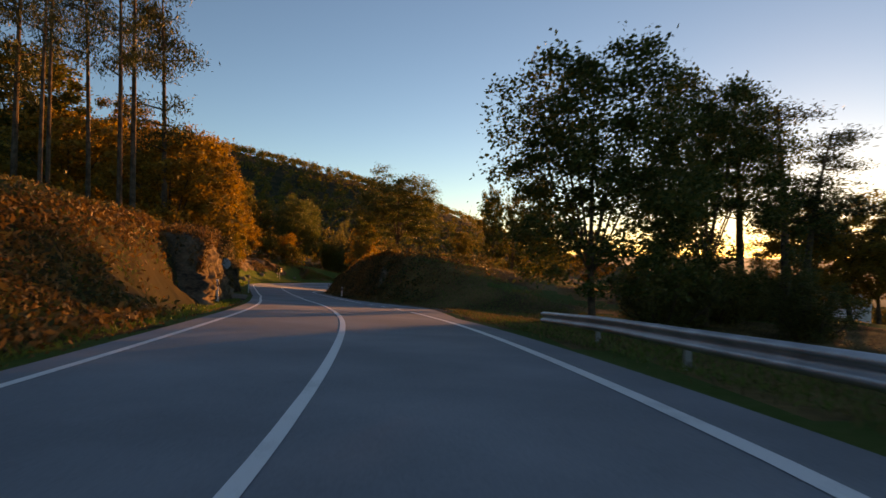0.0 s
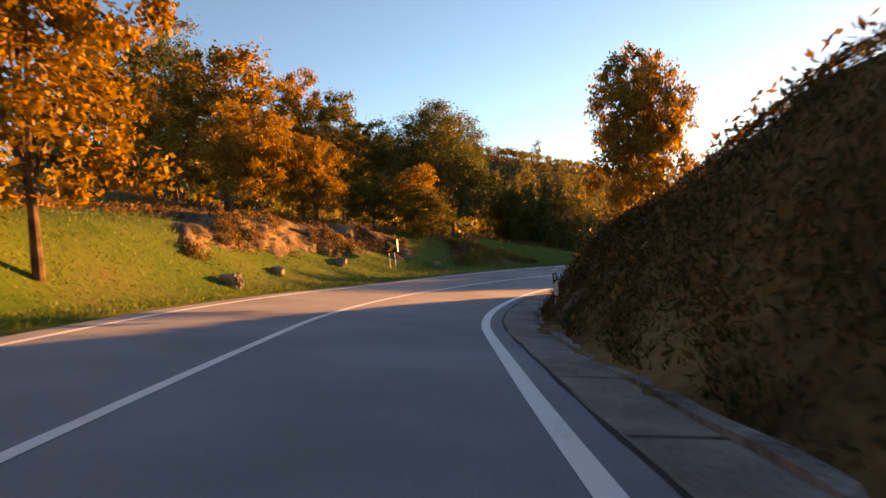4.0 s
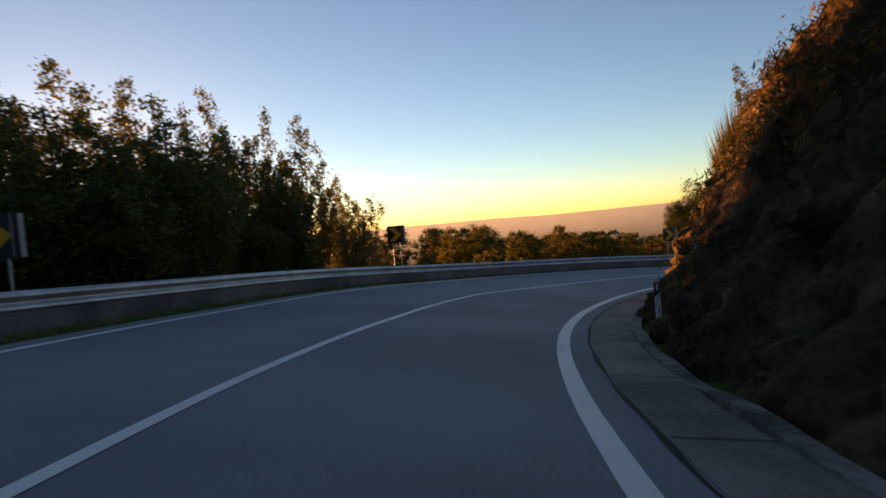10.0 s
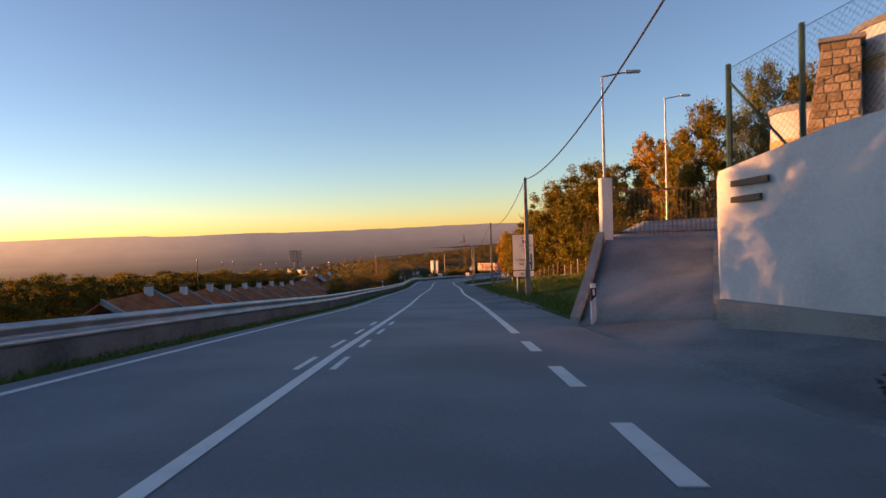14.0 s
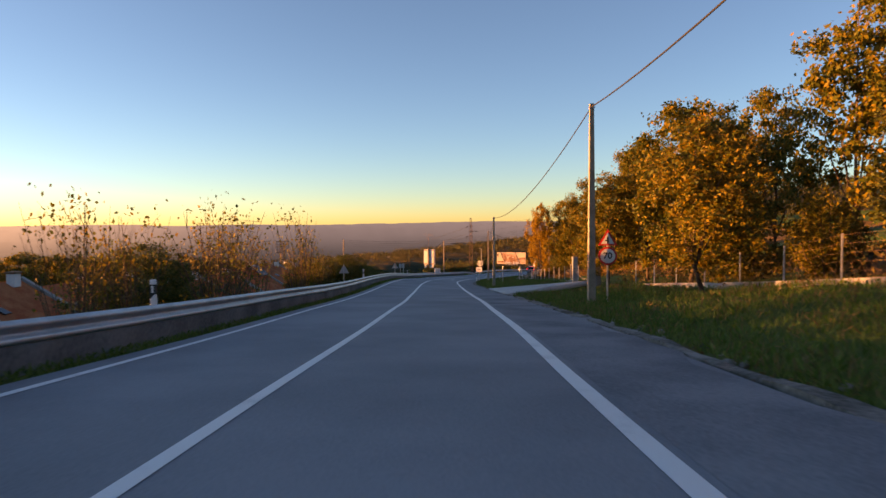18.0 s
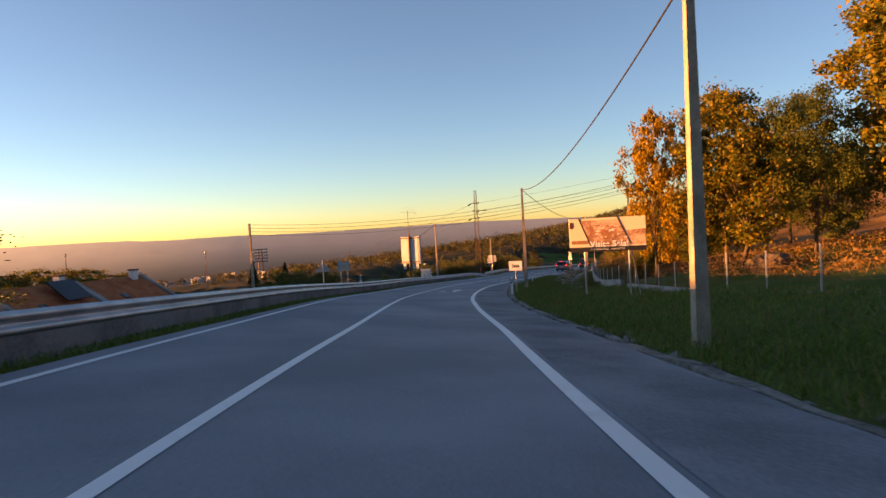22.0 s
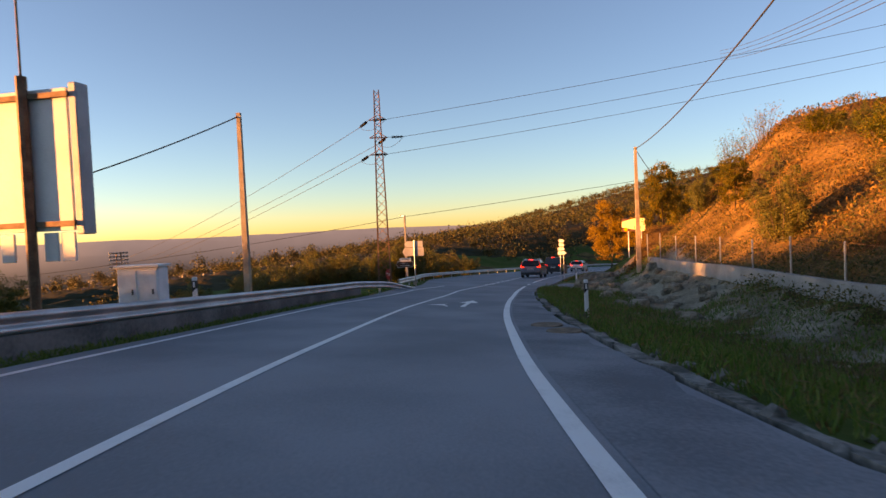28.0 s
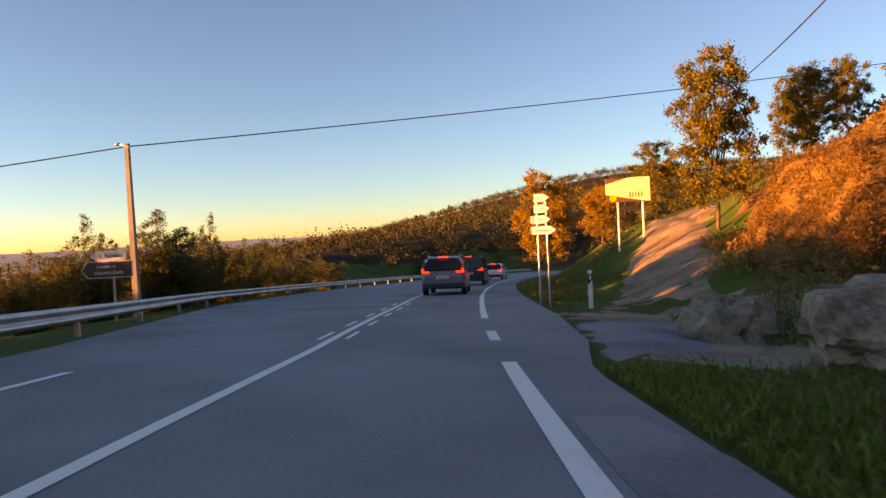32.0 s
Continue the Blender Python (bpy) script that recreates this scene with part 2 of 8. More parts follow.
def lane(s, k):
    return float(np.interp(s, LANES[:, 0], LANES[:, k]))


def CENTRE(s): return lane(s, 1)
def RIGHT(s): return lane(s, 2)
def LEFT(s): return lane(s, 3)


# ---------- making meshes ----------
def mesh_ob(name, verts, faces, mat, parent=None, label="", smooth_it=False):
    me = bpy.data.meshes.new(name)
    me.from_pydata([tuple(v) for v in verts], [], faces)
    for m in (mat if isinstance(mat, (list, tuple)) else [mat]):
        me.materials.append(m)
    if smooth_it:
        me.polygons.foreach_set("use_smooth", [True] * len(me.polygons))
    me.update()
    ob = new(name, me)
    if parent:
        ob.parent = parent
    if label:
        ob["label"] = label
    return ob


def part(name, bm, mat, parent=None, label="", smooth_it=False):
    me = bpy.data.meshes.new(name)
    bm.to_mesh(me)
    bm.free()
    me.materials.append(mat)
    if smooth_it:
        me.polygons.foreach_set("use_smooth", [True] * len(me.polygons))
    ob = new(name, me)
    if parent:
        ob.parent = parent
    if label:
        ob["label"] = label
    return ob


def thing(name, m, label, category, group="", kind=""):
    ob = new(name)
    ob.empty_display_size = 0.2
    ob.matrix_world = m
    return tagged(ob, label, category, group, kind)


def box(bm, size, at=(0, 0, 0), turn=None, bevel=0.0):
    m = Matrix.Translation(at)
    if turn is not None:
        m = m @ turn
    r = bmesh.ops.create_cube(bm, size=1, matrix=m @ Matrix.Diagonal((*size, 1)))
    if bevel:
        es = {e for v in r["verts"] for e in v.link_edges}
        bmesh.ops.bevel(bm, geom=list(es), offset=bevel, segments=1, affect="EDGES")
    return r


def rod(bm, a, b, r1, r2=None, n=8):
    """A round or tapered bar from a to b."""
    a, b = Vector(a), Vector(b)
    v = b - a
    m = Matrix.Translation((a + b) / 2) @ v.to_track_quat("Z", "Y").to_matrix().to_4x4()
    bmesh.ops.create_cone(bm, cap_ends=True, segments=n, radius1=r1, radius2=r1 if r2 is None else r2, depth=v.length, matrix=m)


def strip(name, s0, s1, left, right, h, mat, step=1.0, parent=None, label="", thick=0.0, across=1):
    """A band along the road between two offsets, h above it."""
    n = max(2, int((s1 - s0) / step) + 1)
    ss = np.linspace(s0, s1, n)
    v, f = [], []
    w = across + 1
    for s in ss:
        a, b = left(s) if callable(left) else left, right(s) if callable(right) else right
        for k in range(w):
            v.append(on_road(s, a + (b - a) * k / across, h(s) if callable(h) else h))
        if thick:
            v.append(on_road(s, b, (h(s) if callable(h) else h) - thick))
            v.append(on_road(s, a, (h(s) if callable(h) else h) - thick))
    c = w + (2 if thick else 0)
    for i in range(n - 1):
        for k in range(w - 1):
            f.append((i * c + k, i * c + k + 1, (i + 1) * c + k + 1, (i + 1) * c + k))
        if thick:
            f.append((i * c + w - 1, i * c + w, (i + 1) * c + w, (i + 1) * c + w - 1))
            f.append((i * c + w + 1, i * c, (i + 1) * c, (i + 1) * c + w + 1))
    if thick:
        f.append(tuple(range(c)))
        f.append(tuple((n - 1) * c + k for k in reversed(range(c))))
    return mesh_ob(name, v, f, mat, parent, label)


# ---------- ground ----------
def key(s, *pairs):
    return np.interp(s, [p[0] for p in pairs], [p[1] for p in pairs])


def step01(x, a, b):
    t = np.clip((x - a) / (b - a), 0, 1)
    return t * t * (3 - 2 * t)


def hillside(x, y):
    """The broad lie of the land: falling toward the valley, hills behind and beyond."""
    p = 0.85 * x + 0.52 * y
    z = np.where(p < 0, -0.16 * p, -0.10 * p)
    z = np.interp(p, [-900, -300, 0, 180, 400, 900, 1600, 3000, 4300, 6000], [120, 55, 1, -22, -42, -75, -95, -95, -50, -45])
    z = z + 130 * np.exp(-(((x + 420) / 380) ** 2 + ((y - 760) / 330) ** 2))
    z = z + 60 * np.exp(-(((x + 60) / 260) ** 2 + ((y - 900) / 260) ** 2))
    z = z + 30 * np.exp(-(((x - 430) / 150) ** 2 + ((y + 430) / 170) ** 2))
    return z


def edge_right(s):
    """How far the paved surface goes to the right of the driven line."""
    return np.interp(s, LANES[:, 0], LANES[:, 2]) + key(s, (-70, 0.7), (20, 0.8), (30, 2.2), (42, 1.2), (60, 1.0), (120, .98), (172, .98), (176, 1.2), (180, 1.8), (205, 1.7), (300, 1.7), (330, 1.1), (337, .85), (344, .8), (346.5, 1.3), (351, 1.6), (480, 1.0))


def edge_left(s):
    return np.interp(s, LANES[:, 0], LANES[:, 3]) - key(s, (-70, 0.5), (60, 0.5), (120, 0.4), (338, 0.4), (342, 0.5), (347, 1.1), (352, 2.2), (362, 4.7), (375, 5.8), (480, 5.8))


def profile(s, d):
    """Height of the ground over the road's plane, s along and d across."""
    r = d - edge_right(s)
    l = edge_left(s) - d
    # right side: height of the near bank, where it starts and how wide it is
    hr = key(s, (-70, -0.6), (15, -0.6), (32, 0.3), (46, 3.4), (58, 4.8), (68, 4.2), (74, 2.7), (80, 2.1), (86, 1.6), (92, 1.2), (100, 0.8), (112, 1.0), (122, 1.8), (132, 4.4), (150, 5.2), (156, 4.0), (161, 2.6), (166, 2.1), (173, 2.5), (177, 3.1), (179.5, 3.0), (181.5, 1.6), (196, 1.4), (205, 0.5), (264, 0.5), (280, 0.5), (288, .22), (296, -.12), (306, -.3), (318, -.3), (330, -.05), (340, .5), (345, 0.75), (352, 1.0), (360, 1.6), (368, 3.0), (380, 3.8), (480, 2.0))
    r0 = key(s, (-70, 2), (30, 3.0), (46, 1.6), (60, 0.3), (70, 0.0), (85, 0.0), (100, 1.0), (120, 0.5), (128, 1.0), (170, 1.0), (178, 1.0), (205, 0.3), (330, 0.5), (340, 1.7), (352, 2.2), (380, 1.5), (480, 0.6))
    r1 = key(s, (-70, 12), (30, 8), (46, 6.5), (60, 4.5), (72, 3.4), (85, 3.4), (100, 6), (120, 4), (132, 4.6), (170, 4.4), (178, 5), (205, 3.5), (335, 5), (345, 4.8), (352, 5.2), (362, 8), (380, 9), (480, 9))
    up = key(s, (-70, -0.05), (30, -0.05), (44, -0.12), (56, -0.17), (78, -0.17), (90, -0.05), (100, 0.06), (120, 0.18), (170, 0.2), (200, 0.12), (240, 0.08), (280, 0.12), (300, 0.16), (312, 0.20), (320, 0.30), (330, 0.52), (336, 0.64), (345, 0.95), (356, 1.0), (364, 0.6), (375, 0.25), (480, 0.2))
    past = np.maximum(r - r1, 0)
    right = hr * step01(r, r0, r1) + up * np.minimum(past, 9) + np.minimum(up, 0.15) * np.maximum(past - 9, 0) - 0.07
    hl = key(s, (-70, 1.9), (0, 1.7), (12, 2.0), (24, 2.6), (34, 2.7), (37, 0.2), (45, 0.2), (50, 3.8), (60, 4.0), (68, 2.4), (90, 2.8), (104, 1.8), (112, 0.5), (125, -0.3), (140, -0.8), (190, -1.8), (300, -2.0), (345, -0.6), (480, -1))
    l0 = key(s, (-70, 0.8), (8, 0.9), (14, 1.6), (34, 1.6), (60, 1.8), (75, 1.6), (110, 1.4), (130, 1.4), (480, 1.6))
    l1 = key(s, (-70, 6.5), (8, 5.2), (14, 3.4), (34, 3.0), (60, 3.8), (75, 6), (110, 6), (130, 6), (480, 6))
    ul = key(s, (-70, 0.16), (60, 0.2), (90, 0.24), (105, 0.1), (118, -0.04), (140, -0.12), (200, -0.2), (300, -0.18), (345, -0.12), (480, -0.1))
    left = hl * step01(l, l0, l1) + ul * np.maximum(l - l1, 0) - 0.07
    return np.where(r > -0.2, right, np.where(l > -0.2, left, -0.12))


def road_coords(x, y):
    s, d = np.empty(len(x)), np.empty(len(x))
    for k in range(0, len(x), 4000):
        dx, dy = x[k:k + 4000, None] - PX[None, ::2], y[k:k + 4000, None] - PY[None, ::2]
        i = np.argmin(dx * dx + dy * dy, 1) * 2
        a = HD[i]
        ex, ey = x[k:k + 4000] - PX[i], y[k:k + 4000] - PY[i]
        s[k:k + 4000] = np.clip(S[i] + np.clip(-ex * np.sin(a) + ey * np.cos(a), -1, 1), S[0], S[-1])
        d[k:k + 4000] = np.sign(ex * np.cos(a) + ey * np.sin(a)) * np.hypot(ex, ey)
    return s, d


def ground_z(x, y):
    x, y = np.atleast_1d(np.asarray(x, float)), np.atleast_1d(np.asarray(y, float))
    s, d = road_coords(x, y)
    road = np.interp(s, S, PZ) - np.interp(s, S, BK) * np.clip(d, -9, 9)
    near = road + profile(s, d)
    far = hillside(x, y)
    w = step01(np.abs(d), 22, 75)
    bumps = np.sin(x * 0.9 + 1.3 * np.sin(y * 0.37)) * np.sin(y * 0.8 + np.sin(x * 0.5)) * 0.12 + (np.sin(x * 0.11 + y * .07 + 2 * np.sin(y * .043)) + .6 * np.sin(y * 0.17 - x * .09 + 1.6 * np.sin(x * .061))) * 0.16
    off = step01(np.maximum(d - edge_right(s), edge_left(s) - d), 0.8, 4)
    z = near * (1 - w) + far * w + bumps * off * (1 + 3 * w) / (1 + (np.abs(d) / 160) ** 2)
    # paved ground cut into the verge: under the drive to the gate and the concrete pad
    drive = np.where(s < 193.6, np.clip((s - 187) / 6.5, 0, 1) * 2.0 - 0.14, 1.8 + (s - 193.6) * 0.11)
    pad = np.clip((d - 3.2) / 5.5, 0, 1) * 0.84 - 0.18
    for a, b, e, f, h in ((179.5, 193.6, 1.5, 8.2, drive), (193.6, 206, 3.4, 13.5, drive), (250.5, 265.5, 2.0, 9.6, pad)):
        inside = step01(s, a - 0.9, a) * step01(-s, -b - 0.9, -b) * step01(d, e - 0.5, e) * step01(-d, -f - 0.9, -f)
        z = z - np.maximum(z - road - h, 0) * inside
    return z


def axis(lo, hi, step, end):
    a = list(np.arange(lo, hi + step, step))
    for side in (-1, 1):
        g, x = step, (a[0] if side < 0 else a[-1])
        out = []
        while abs(x) < end:
            g *= 1.16
            x += side * g
            out.append(x)
        a = out[::-1] + a if side < 0 else a + out
    return np.array(a)


GX, GY = axis(-58, 252, 0.9, 4700), axis(-62, 172, 0.9, 4700)
gx, gy = np.meshgrid(GX, GY)
gz = ground_z(gx.ravel(), gy.ravel())
nx, ny = len(GX), len(GY)
idx = (np.arange(ny - 1)[:, None] * nx + np.arange(nx - 1)[None]).ravel()
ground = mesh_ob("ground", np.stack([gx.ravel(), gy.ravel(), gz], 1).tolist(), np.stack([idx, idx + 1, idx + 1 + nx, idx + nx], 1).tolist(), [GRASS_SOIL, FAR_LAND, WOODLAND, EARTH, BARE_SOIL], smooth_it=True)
cx, cy = gx.ravel()[idx], gy.ravel()[idx]
wooded_or_shaded = (130 * np.exp(-(((cx + 420) / 380) ** 2 + ((cy - 760) / 330) ** 2)) + 60 * np.exp(-(((cx + 60) / 260) ** 2 + ((cy - 900) / 260) ** 2)) + 90 * np.exp(-(((cx - 430) / 190) ** 2 + ((cy + 430) / 210) ** 2))) > 12
cs, cd = road_coords(cx, cy)
dry = (((cs > 312) & (cs < 366) & (cd > 5.0 + np.maximum(cs - 344, 0) * .35)) | ((cs > 305) & (cs <= 340) & (cd > 9.3)) | ((cs > 160) & (cs < 179) & (cd > 3)) | ((cs > 46) & (cs < 92) & (cd > edge_right(cs) - 1.3) & (cd < edge_right(cs) + 6)) | ((cs > 39) & (cs < 62) & (cd > edge_right(cs) + 2.2) & (cd < edge_right(cs) + 11))) & (np.abs(cd) < 40)
dry |= (cs > 2) & (cs < 46) & (cd > edge_right(cs) + .3) & (cd < 26) & (np.sin(cx * .7 + 1.7 * np.sin(cy * .5)) + np.sin(cy * .9 + cx * .3) > -.7)
dry |= (np.abs(cd) > 16) & (np.hypot(cx - 90, cy - 60) < 420) & (np.sin(cx * .083 + 1.9 * np.sin(cy * .061)) + np.sin(cy * .11 - cx * .047) + .5 * np.sin(cx * .41 + cy * .33) > .25)
# the brushy left bank takes the dark floor too, to pass for tree shade
wooded_or_shaded |= ((cs < 36) & (cd < edge_left(cs) - 1.2)) | (cd < -48) & (np.hypot(cx - 90, cy - 60) < 430)
ragged = np.sin(cx * 1.3 + np.sin(cy * .9)) * .5 + np.sin(cy * 2.1 + cx) * .3
bare = (cs > 291 + 2 * ragged) & (cs < 342.5) & (cd > 7.5 - np.clip((cs - 325) / 7, 0, 1) * 2.4 + ragged * .8) & (cd < 9.3)
bare |= (cs > 342.5) & (cs < 353) & (cd > 3.4 + ragged * .4) & (cd < 7.4 + ragged * .5)
ground.data.polygons.foreach_set("material_index", np.where(wooded_or_shaded, 2, np.where(np.hypot(cx - 90, cy - 60) > 420, 1, np.where(bare, 4, np.where(dry, 3, 0)))).tolist())
tagged(ground, "hillside of grass, soil and rock falling to a hazy plain", "ground", kind="structure")

def haze_glow(name, fade):
    """Distant land with a hazy evening glow painted in: paler toward the skyline, warmer toward the sun."""
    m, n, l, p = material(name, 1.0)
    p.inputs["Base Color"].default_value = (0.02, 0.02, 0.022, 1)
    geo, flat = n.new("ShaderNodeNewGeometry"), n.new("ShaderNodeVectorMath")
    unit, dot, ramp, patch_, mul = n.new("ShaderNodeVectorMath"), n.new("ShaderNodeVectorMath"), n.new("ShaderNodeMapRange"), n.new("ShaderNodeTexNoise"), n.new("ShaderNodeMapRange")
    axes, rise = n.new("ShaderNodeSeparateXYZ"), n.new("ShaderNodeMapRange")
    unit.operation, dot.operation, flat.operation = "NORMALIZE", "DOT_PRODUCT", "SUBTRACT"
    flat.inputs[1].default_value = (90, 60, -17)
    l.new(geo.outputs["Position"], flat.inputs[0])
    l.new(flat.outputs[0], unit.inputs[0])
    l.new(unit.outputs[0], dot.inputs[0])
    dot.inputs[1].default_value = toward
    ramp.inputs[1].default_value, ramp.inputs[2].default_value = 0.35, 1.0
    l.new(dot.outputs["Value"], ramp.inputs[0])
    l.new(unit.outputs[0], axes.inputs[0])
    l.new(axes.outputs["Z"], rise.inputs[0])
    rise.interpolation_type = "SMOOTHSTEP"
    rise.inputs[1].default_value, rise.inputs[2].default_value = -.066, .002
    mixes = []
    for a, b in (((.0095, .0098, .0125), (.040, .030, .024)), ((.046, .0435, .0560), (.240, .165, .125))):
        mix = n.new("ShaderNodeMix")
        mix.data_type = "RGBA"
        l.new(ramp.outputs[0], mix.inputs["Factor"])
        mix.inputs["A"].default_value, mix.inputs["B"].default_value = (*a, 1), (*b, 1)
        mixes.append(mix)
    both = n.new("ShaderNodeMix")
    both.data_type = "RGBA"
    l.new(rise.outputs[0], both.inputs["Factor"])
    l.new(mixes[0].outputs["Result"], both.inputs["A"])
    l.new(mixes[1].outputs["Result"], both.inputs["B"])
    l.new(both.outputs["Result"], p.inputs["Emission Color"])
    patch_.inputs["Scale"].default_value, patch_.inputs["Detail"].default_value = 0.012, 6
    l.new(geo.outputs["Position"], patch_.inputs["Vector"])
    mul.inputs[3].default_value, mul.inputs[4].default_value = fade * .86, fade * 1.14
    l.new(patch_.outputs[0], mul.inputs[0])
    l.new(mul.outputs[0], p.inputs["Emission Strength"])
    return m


# rings of far land; their emission alone gives the pale, misty look
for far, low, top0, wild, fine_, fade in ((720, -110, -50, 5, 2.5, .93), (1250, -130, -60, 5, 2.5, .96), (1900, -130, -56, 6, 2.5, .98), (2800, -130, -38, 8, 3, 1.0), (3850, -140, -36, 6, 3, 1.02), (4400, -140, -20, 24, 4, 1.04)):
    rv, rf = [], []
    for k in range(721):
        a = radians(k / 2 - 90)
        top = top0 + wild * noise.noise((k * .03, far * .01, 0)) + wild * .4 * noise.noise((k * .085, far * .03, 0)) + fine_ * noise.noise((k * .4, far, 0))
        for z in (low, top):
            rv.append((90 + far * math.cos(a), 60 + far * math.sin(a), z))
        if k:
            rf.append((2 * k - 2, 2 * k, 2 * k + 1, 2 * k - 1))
    tagged(mesh_ob("backdrop", rv, rf, haze_glow("hazy_land_glow", fade)), "distant hills and woods beyond the plain, painted with hazy glow", "backdrop", kind="structure")
bm = bmesh.new()
bmesh.ops.create_uvsphere(bm, u_segments=24, v_segments=16, radius=21)
disc_ = part("sun_disc", bm, plain("sun_glow", (1.0, 0.60, 0.22), 1.0, glow=30.0))
disc_.location = toward * 4300
tagged(disc_, "low orange evening sun", "sun", kind="structure")

# ---------- road ----------
road = strip("road", -69, END - 1, lambda s: float(edge_left(s)), lambda s: float(edge_right(s)), 0.0, ASPHALT, 0.75, thick=0.3, across=6)
tagged(road, "grey asphalt mountain road with white lines", "road", kind="structure")


def line(name, s0, s1, at, width, parent=None):
    ob = strip(name, s0, s1, lambda s: at(s) - width / 2, lambda s: at(s) + width / 2, 0.006, PAINT, 0.75)
    return tagged(ob, "white painted line on the asphalt", "road marking", kind="structure")


line("centre_line", -69, END - 1, CENTRE, 0.13)
line("left_edge_line", -69, 99, LEFT, 0.12)
line("left_edge_line", 131, 344.5, lambda s: LEFT(s) + float(key(s, (328, 0), (337, .65), (344, .9))), 0.12)
line("right_edge_line", -69, 24, RIGHT, 0.18)
line("right_edge_line", 38, 176, RIGHT, 0.18)
line("right_edge_line", 190, 344.6, RIGHT, 0.17)
line("right_edge_line", 350.8, END - 1, RIGHT, 0.15)


# ---------- guard rail with concrete kerb ----------
def w_beam(name, s0, s1, at, h, label):
    prof = [(0.00, -0.155), (0.05, -0.13), (0.08, -0.09), (0.05, -0.045), (0.0, -0.02), (0.0, 0.02), (0.05, 0.045), (0.08, 0.09), (0.05, 0.13), (0.00, 0.155)]
    rail = thing(name, Matrix.Translation(on_road((s0 + s1) / 2, at((s0 + s1) / 2))), label, "guard rail")
    inv = rail.matrix_world.inverted()
    n = int((s1 - s0) / 1.0) + 1
    v, f = [], []
    side = 1 if at((s0 + s1) / 2) < 0 else -1
    for s in np.linspace(s0, s1, n):
        for a, b in prof:
            v.append(inv @ on_road(s, at(s) + side * a, h(s) + b))
    c = len(prof)
    for i in range(n - 1):
        for k in range(c - 1):
            f.append((i * c + k, i * c + k + 1, (i + 1) * c + k + 1, (i + 1) * c + k))
    mesh_ob("beam", v, f, GALV, rail, smooth_it=True)
    s = s0 + 0.5
    while s < s1:
        p = inv @ on_road(s, at(s) - side * 0.09, -0.3)
        q = inv @ on_road(s, at(s) - side * 0.09, h(s) + 0.12)
        bm = bmesh.new()
        box(bm, (0.10, 0.06, q.z - p.z), ((p + q) / 2), Matrix.Rotation(radians(heading(s)), 4, "Z"))
        part("post", bm, GALV, rail)
        s += 4.0
    return rail


def rail_line(s): return LEFT(s) - 0.95 - float(key(s, (-70, 0), (100, 4), (126, 3.2), (134, 1.0), (142, 0.1), (150, 0), (333.5, 0), (337, -.40), (340.5, -1.0), (480, -1)))


w_beam("guard_rail", 128, 340.6, rail_line, lambda s: float(key(s, (128, 0.25), (138, 0.42), (334, 0.44), (337, 0.30), (340.6, -.12))), "galvanised steel guard rail along the outer road edge")
KERB = grainy("kerb_concrete", (0.105, 0.104, 0.102), (0.21, 0.207, 0.20), 0.8, 0.92, bump=0.3, fine=16, depth=0.008)
kerb = strip("concrete_kerb", 138, 334, lambda s: rail_line(s) - 0.25, lambda s: rail_line(s) + 0.05, 0.29, KERB, 1.0, thick=0.6)
tagged(kerb, "low grey concrete wall under the guard rail", "kerb", kind="structure")

# ---------- small materials ----------
CREAM = grainy("sign_white", (0.62, 0.60, 0.56), (0.75, 0.73, 0.69), 1.2, 0.45, bump=0.0)
GREY_BACK = grainy("sign_back", (0.30, 0.30, 0.30), (0.40, 0.40, 0.40), 2, 0.55, 0.2, bump=0.0)
BLACK = plain("black_paint", (0.015, 0.015, 0.016), 0.5)
RED = plain("red_film", (0.55, 0.03, 0.02), 0.4)
BLUE = plain("blue_film", (0.01, 0.04, 0.30), 0.4)
AMBER = plain("amber_film", (0.75, 0.33, 0.02), 0.4)
BROWN = plain("brown_film", (0.10, 0.035, 0.015), 0.45)
WHITE = grainy("white_plastic", (0.66, 0.66, 0.65), (0.80, 0.80, 0.79), 3, 0.5, bump=0.05)
WOODPOLE = grainy("weathered_pole", (0.26, 0.20, 0.14), (0.40, 0.32, 0.24), 2.5, 0.85, bump=0.4, fine=18, depth=0.01)
STEEL_RUST = grainy("rusty_steel", (0.14, 0.07, 0.04), (0.26, 0.16, 0.10), 5, 0.8, 0.3, bump=0.2)
RUBBER = plain("rubber", (0.018, 0.018, 0.018), 0.9)
GLASS = plain("dark_glass", (0.012, 0.014, 0.016), 0.06)
TAIL = plain("tail_lamp", (0.8, 0.03, 0.015), 0.3, glow=1.1)
HEAD = plain("head_lamp", (1.0, 0.62, 0.25), 0.3, glow=2.2)
CHROME = plain("chrome", (0.6, 0.6, 0.6), 0.2, 1.0)
SAND_BAND = grainy("ochre_render", (0.50, 0.36, 0.18), (0.62, 0.46, 0.25), 1.2, 0.9, bump=.1, fine=20)
PLASTER = grainy("white_plaster", (0.58, 0.57, 0.55), (0.74, 0.73, 0.70), 0.7, 0.9, bump=0.15, fine=20)
TILE = grainy("clay_tiles", (0.48, 0.085, 0.035), (0.62, 0.16, 0.070), 1.2, 0.92, bump=0.5, fine=9, depth=0.03)
GRAVEL = grainy("gravel", (0.085, 0.070, 0.052), (0.19, 0.155, 0.12), 0.9, 0.95, bump=0.8, fine=14, depth=0.03)
DIRT = grainy("dirt", (0.17, 0.12, 0.08), (0.33, 0.25, 0.17), 0.8, 0.95, bump=0.6, fine=9, depth=0.03)
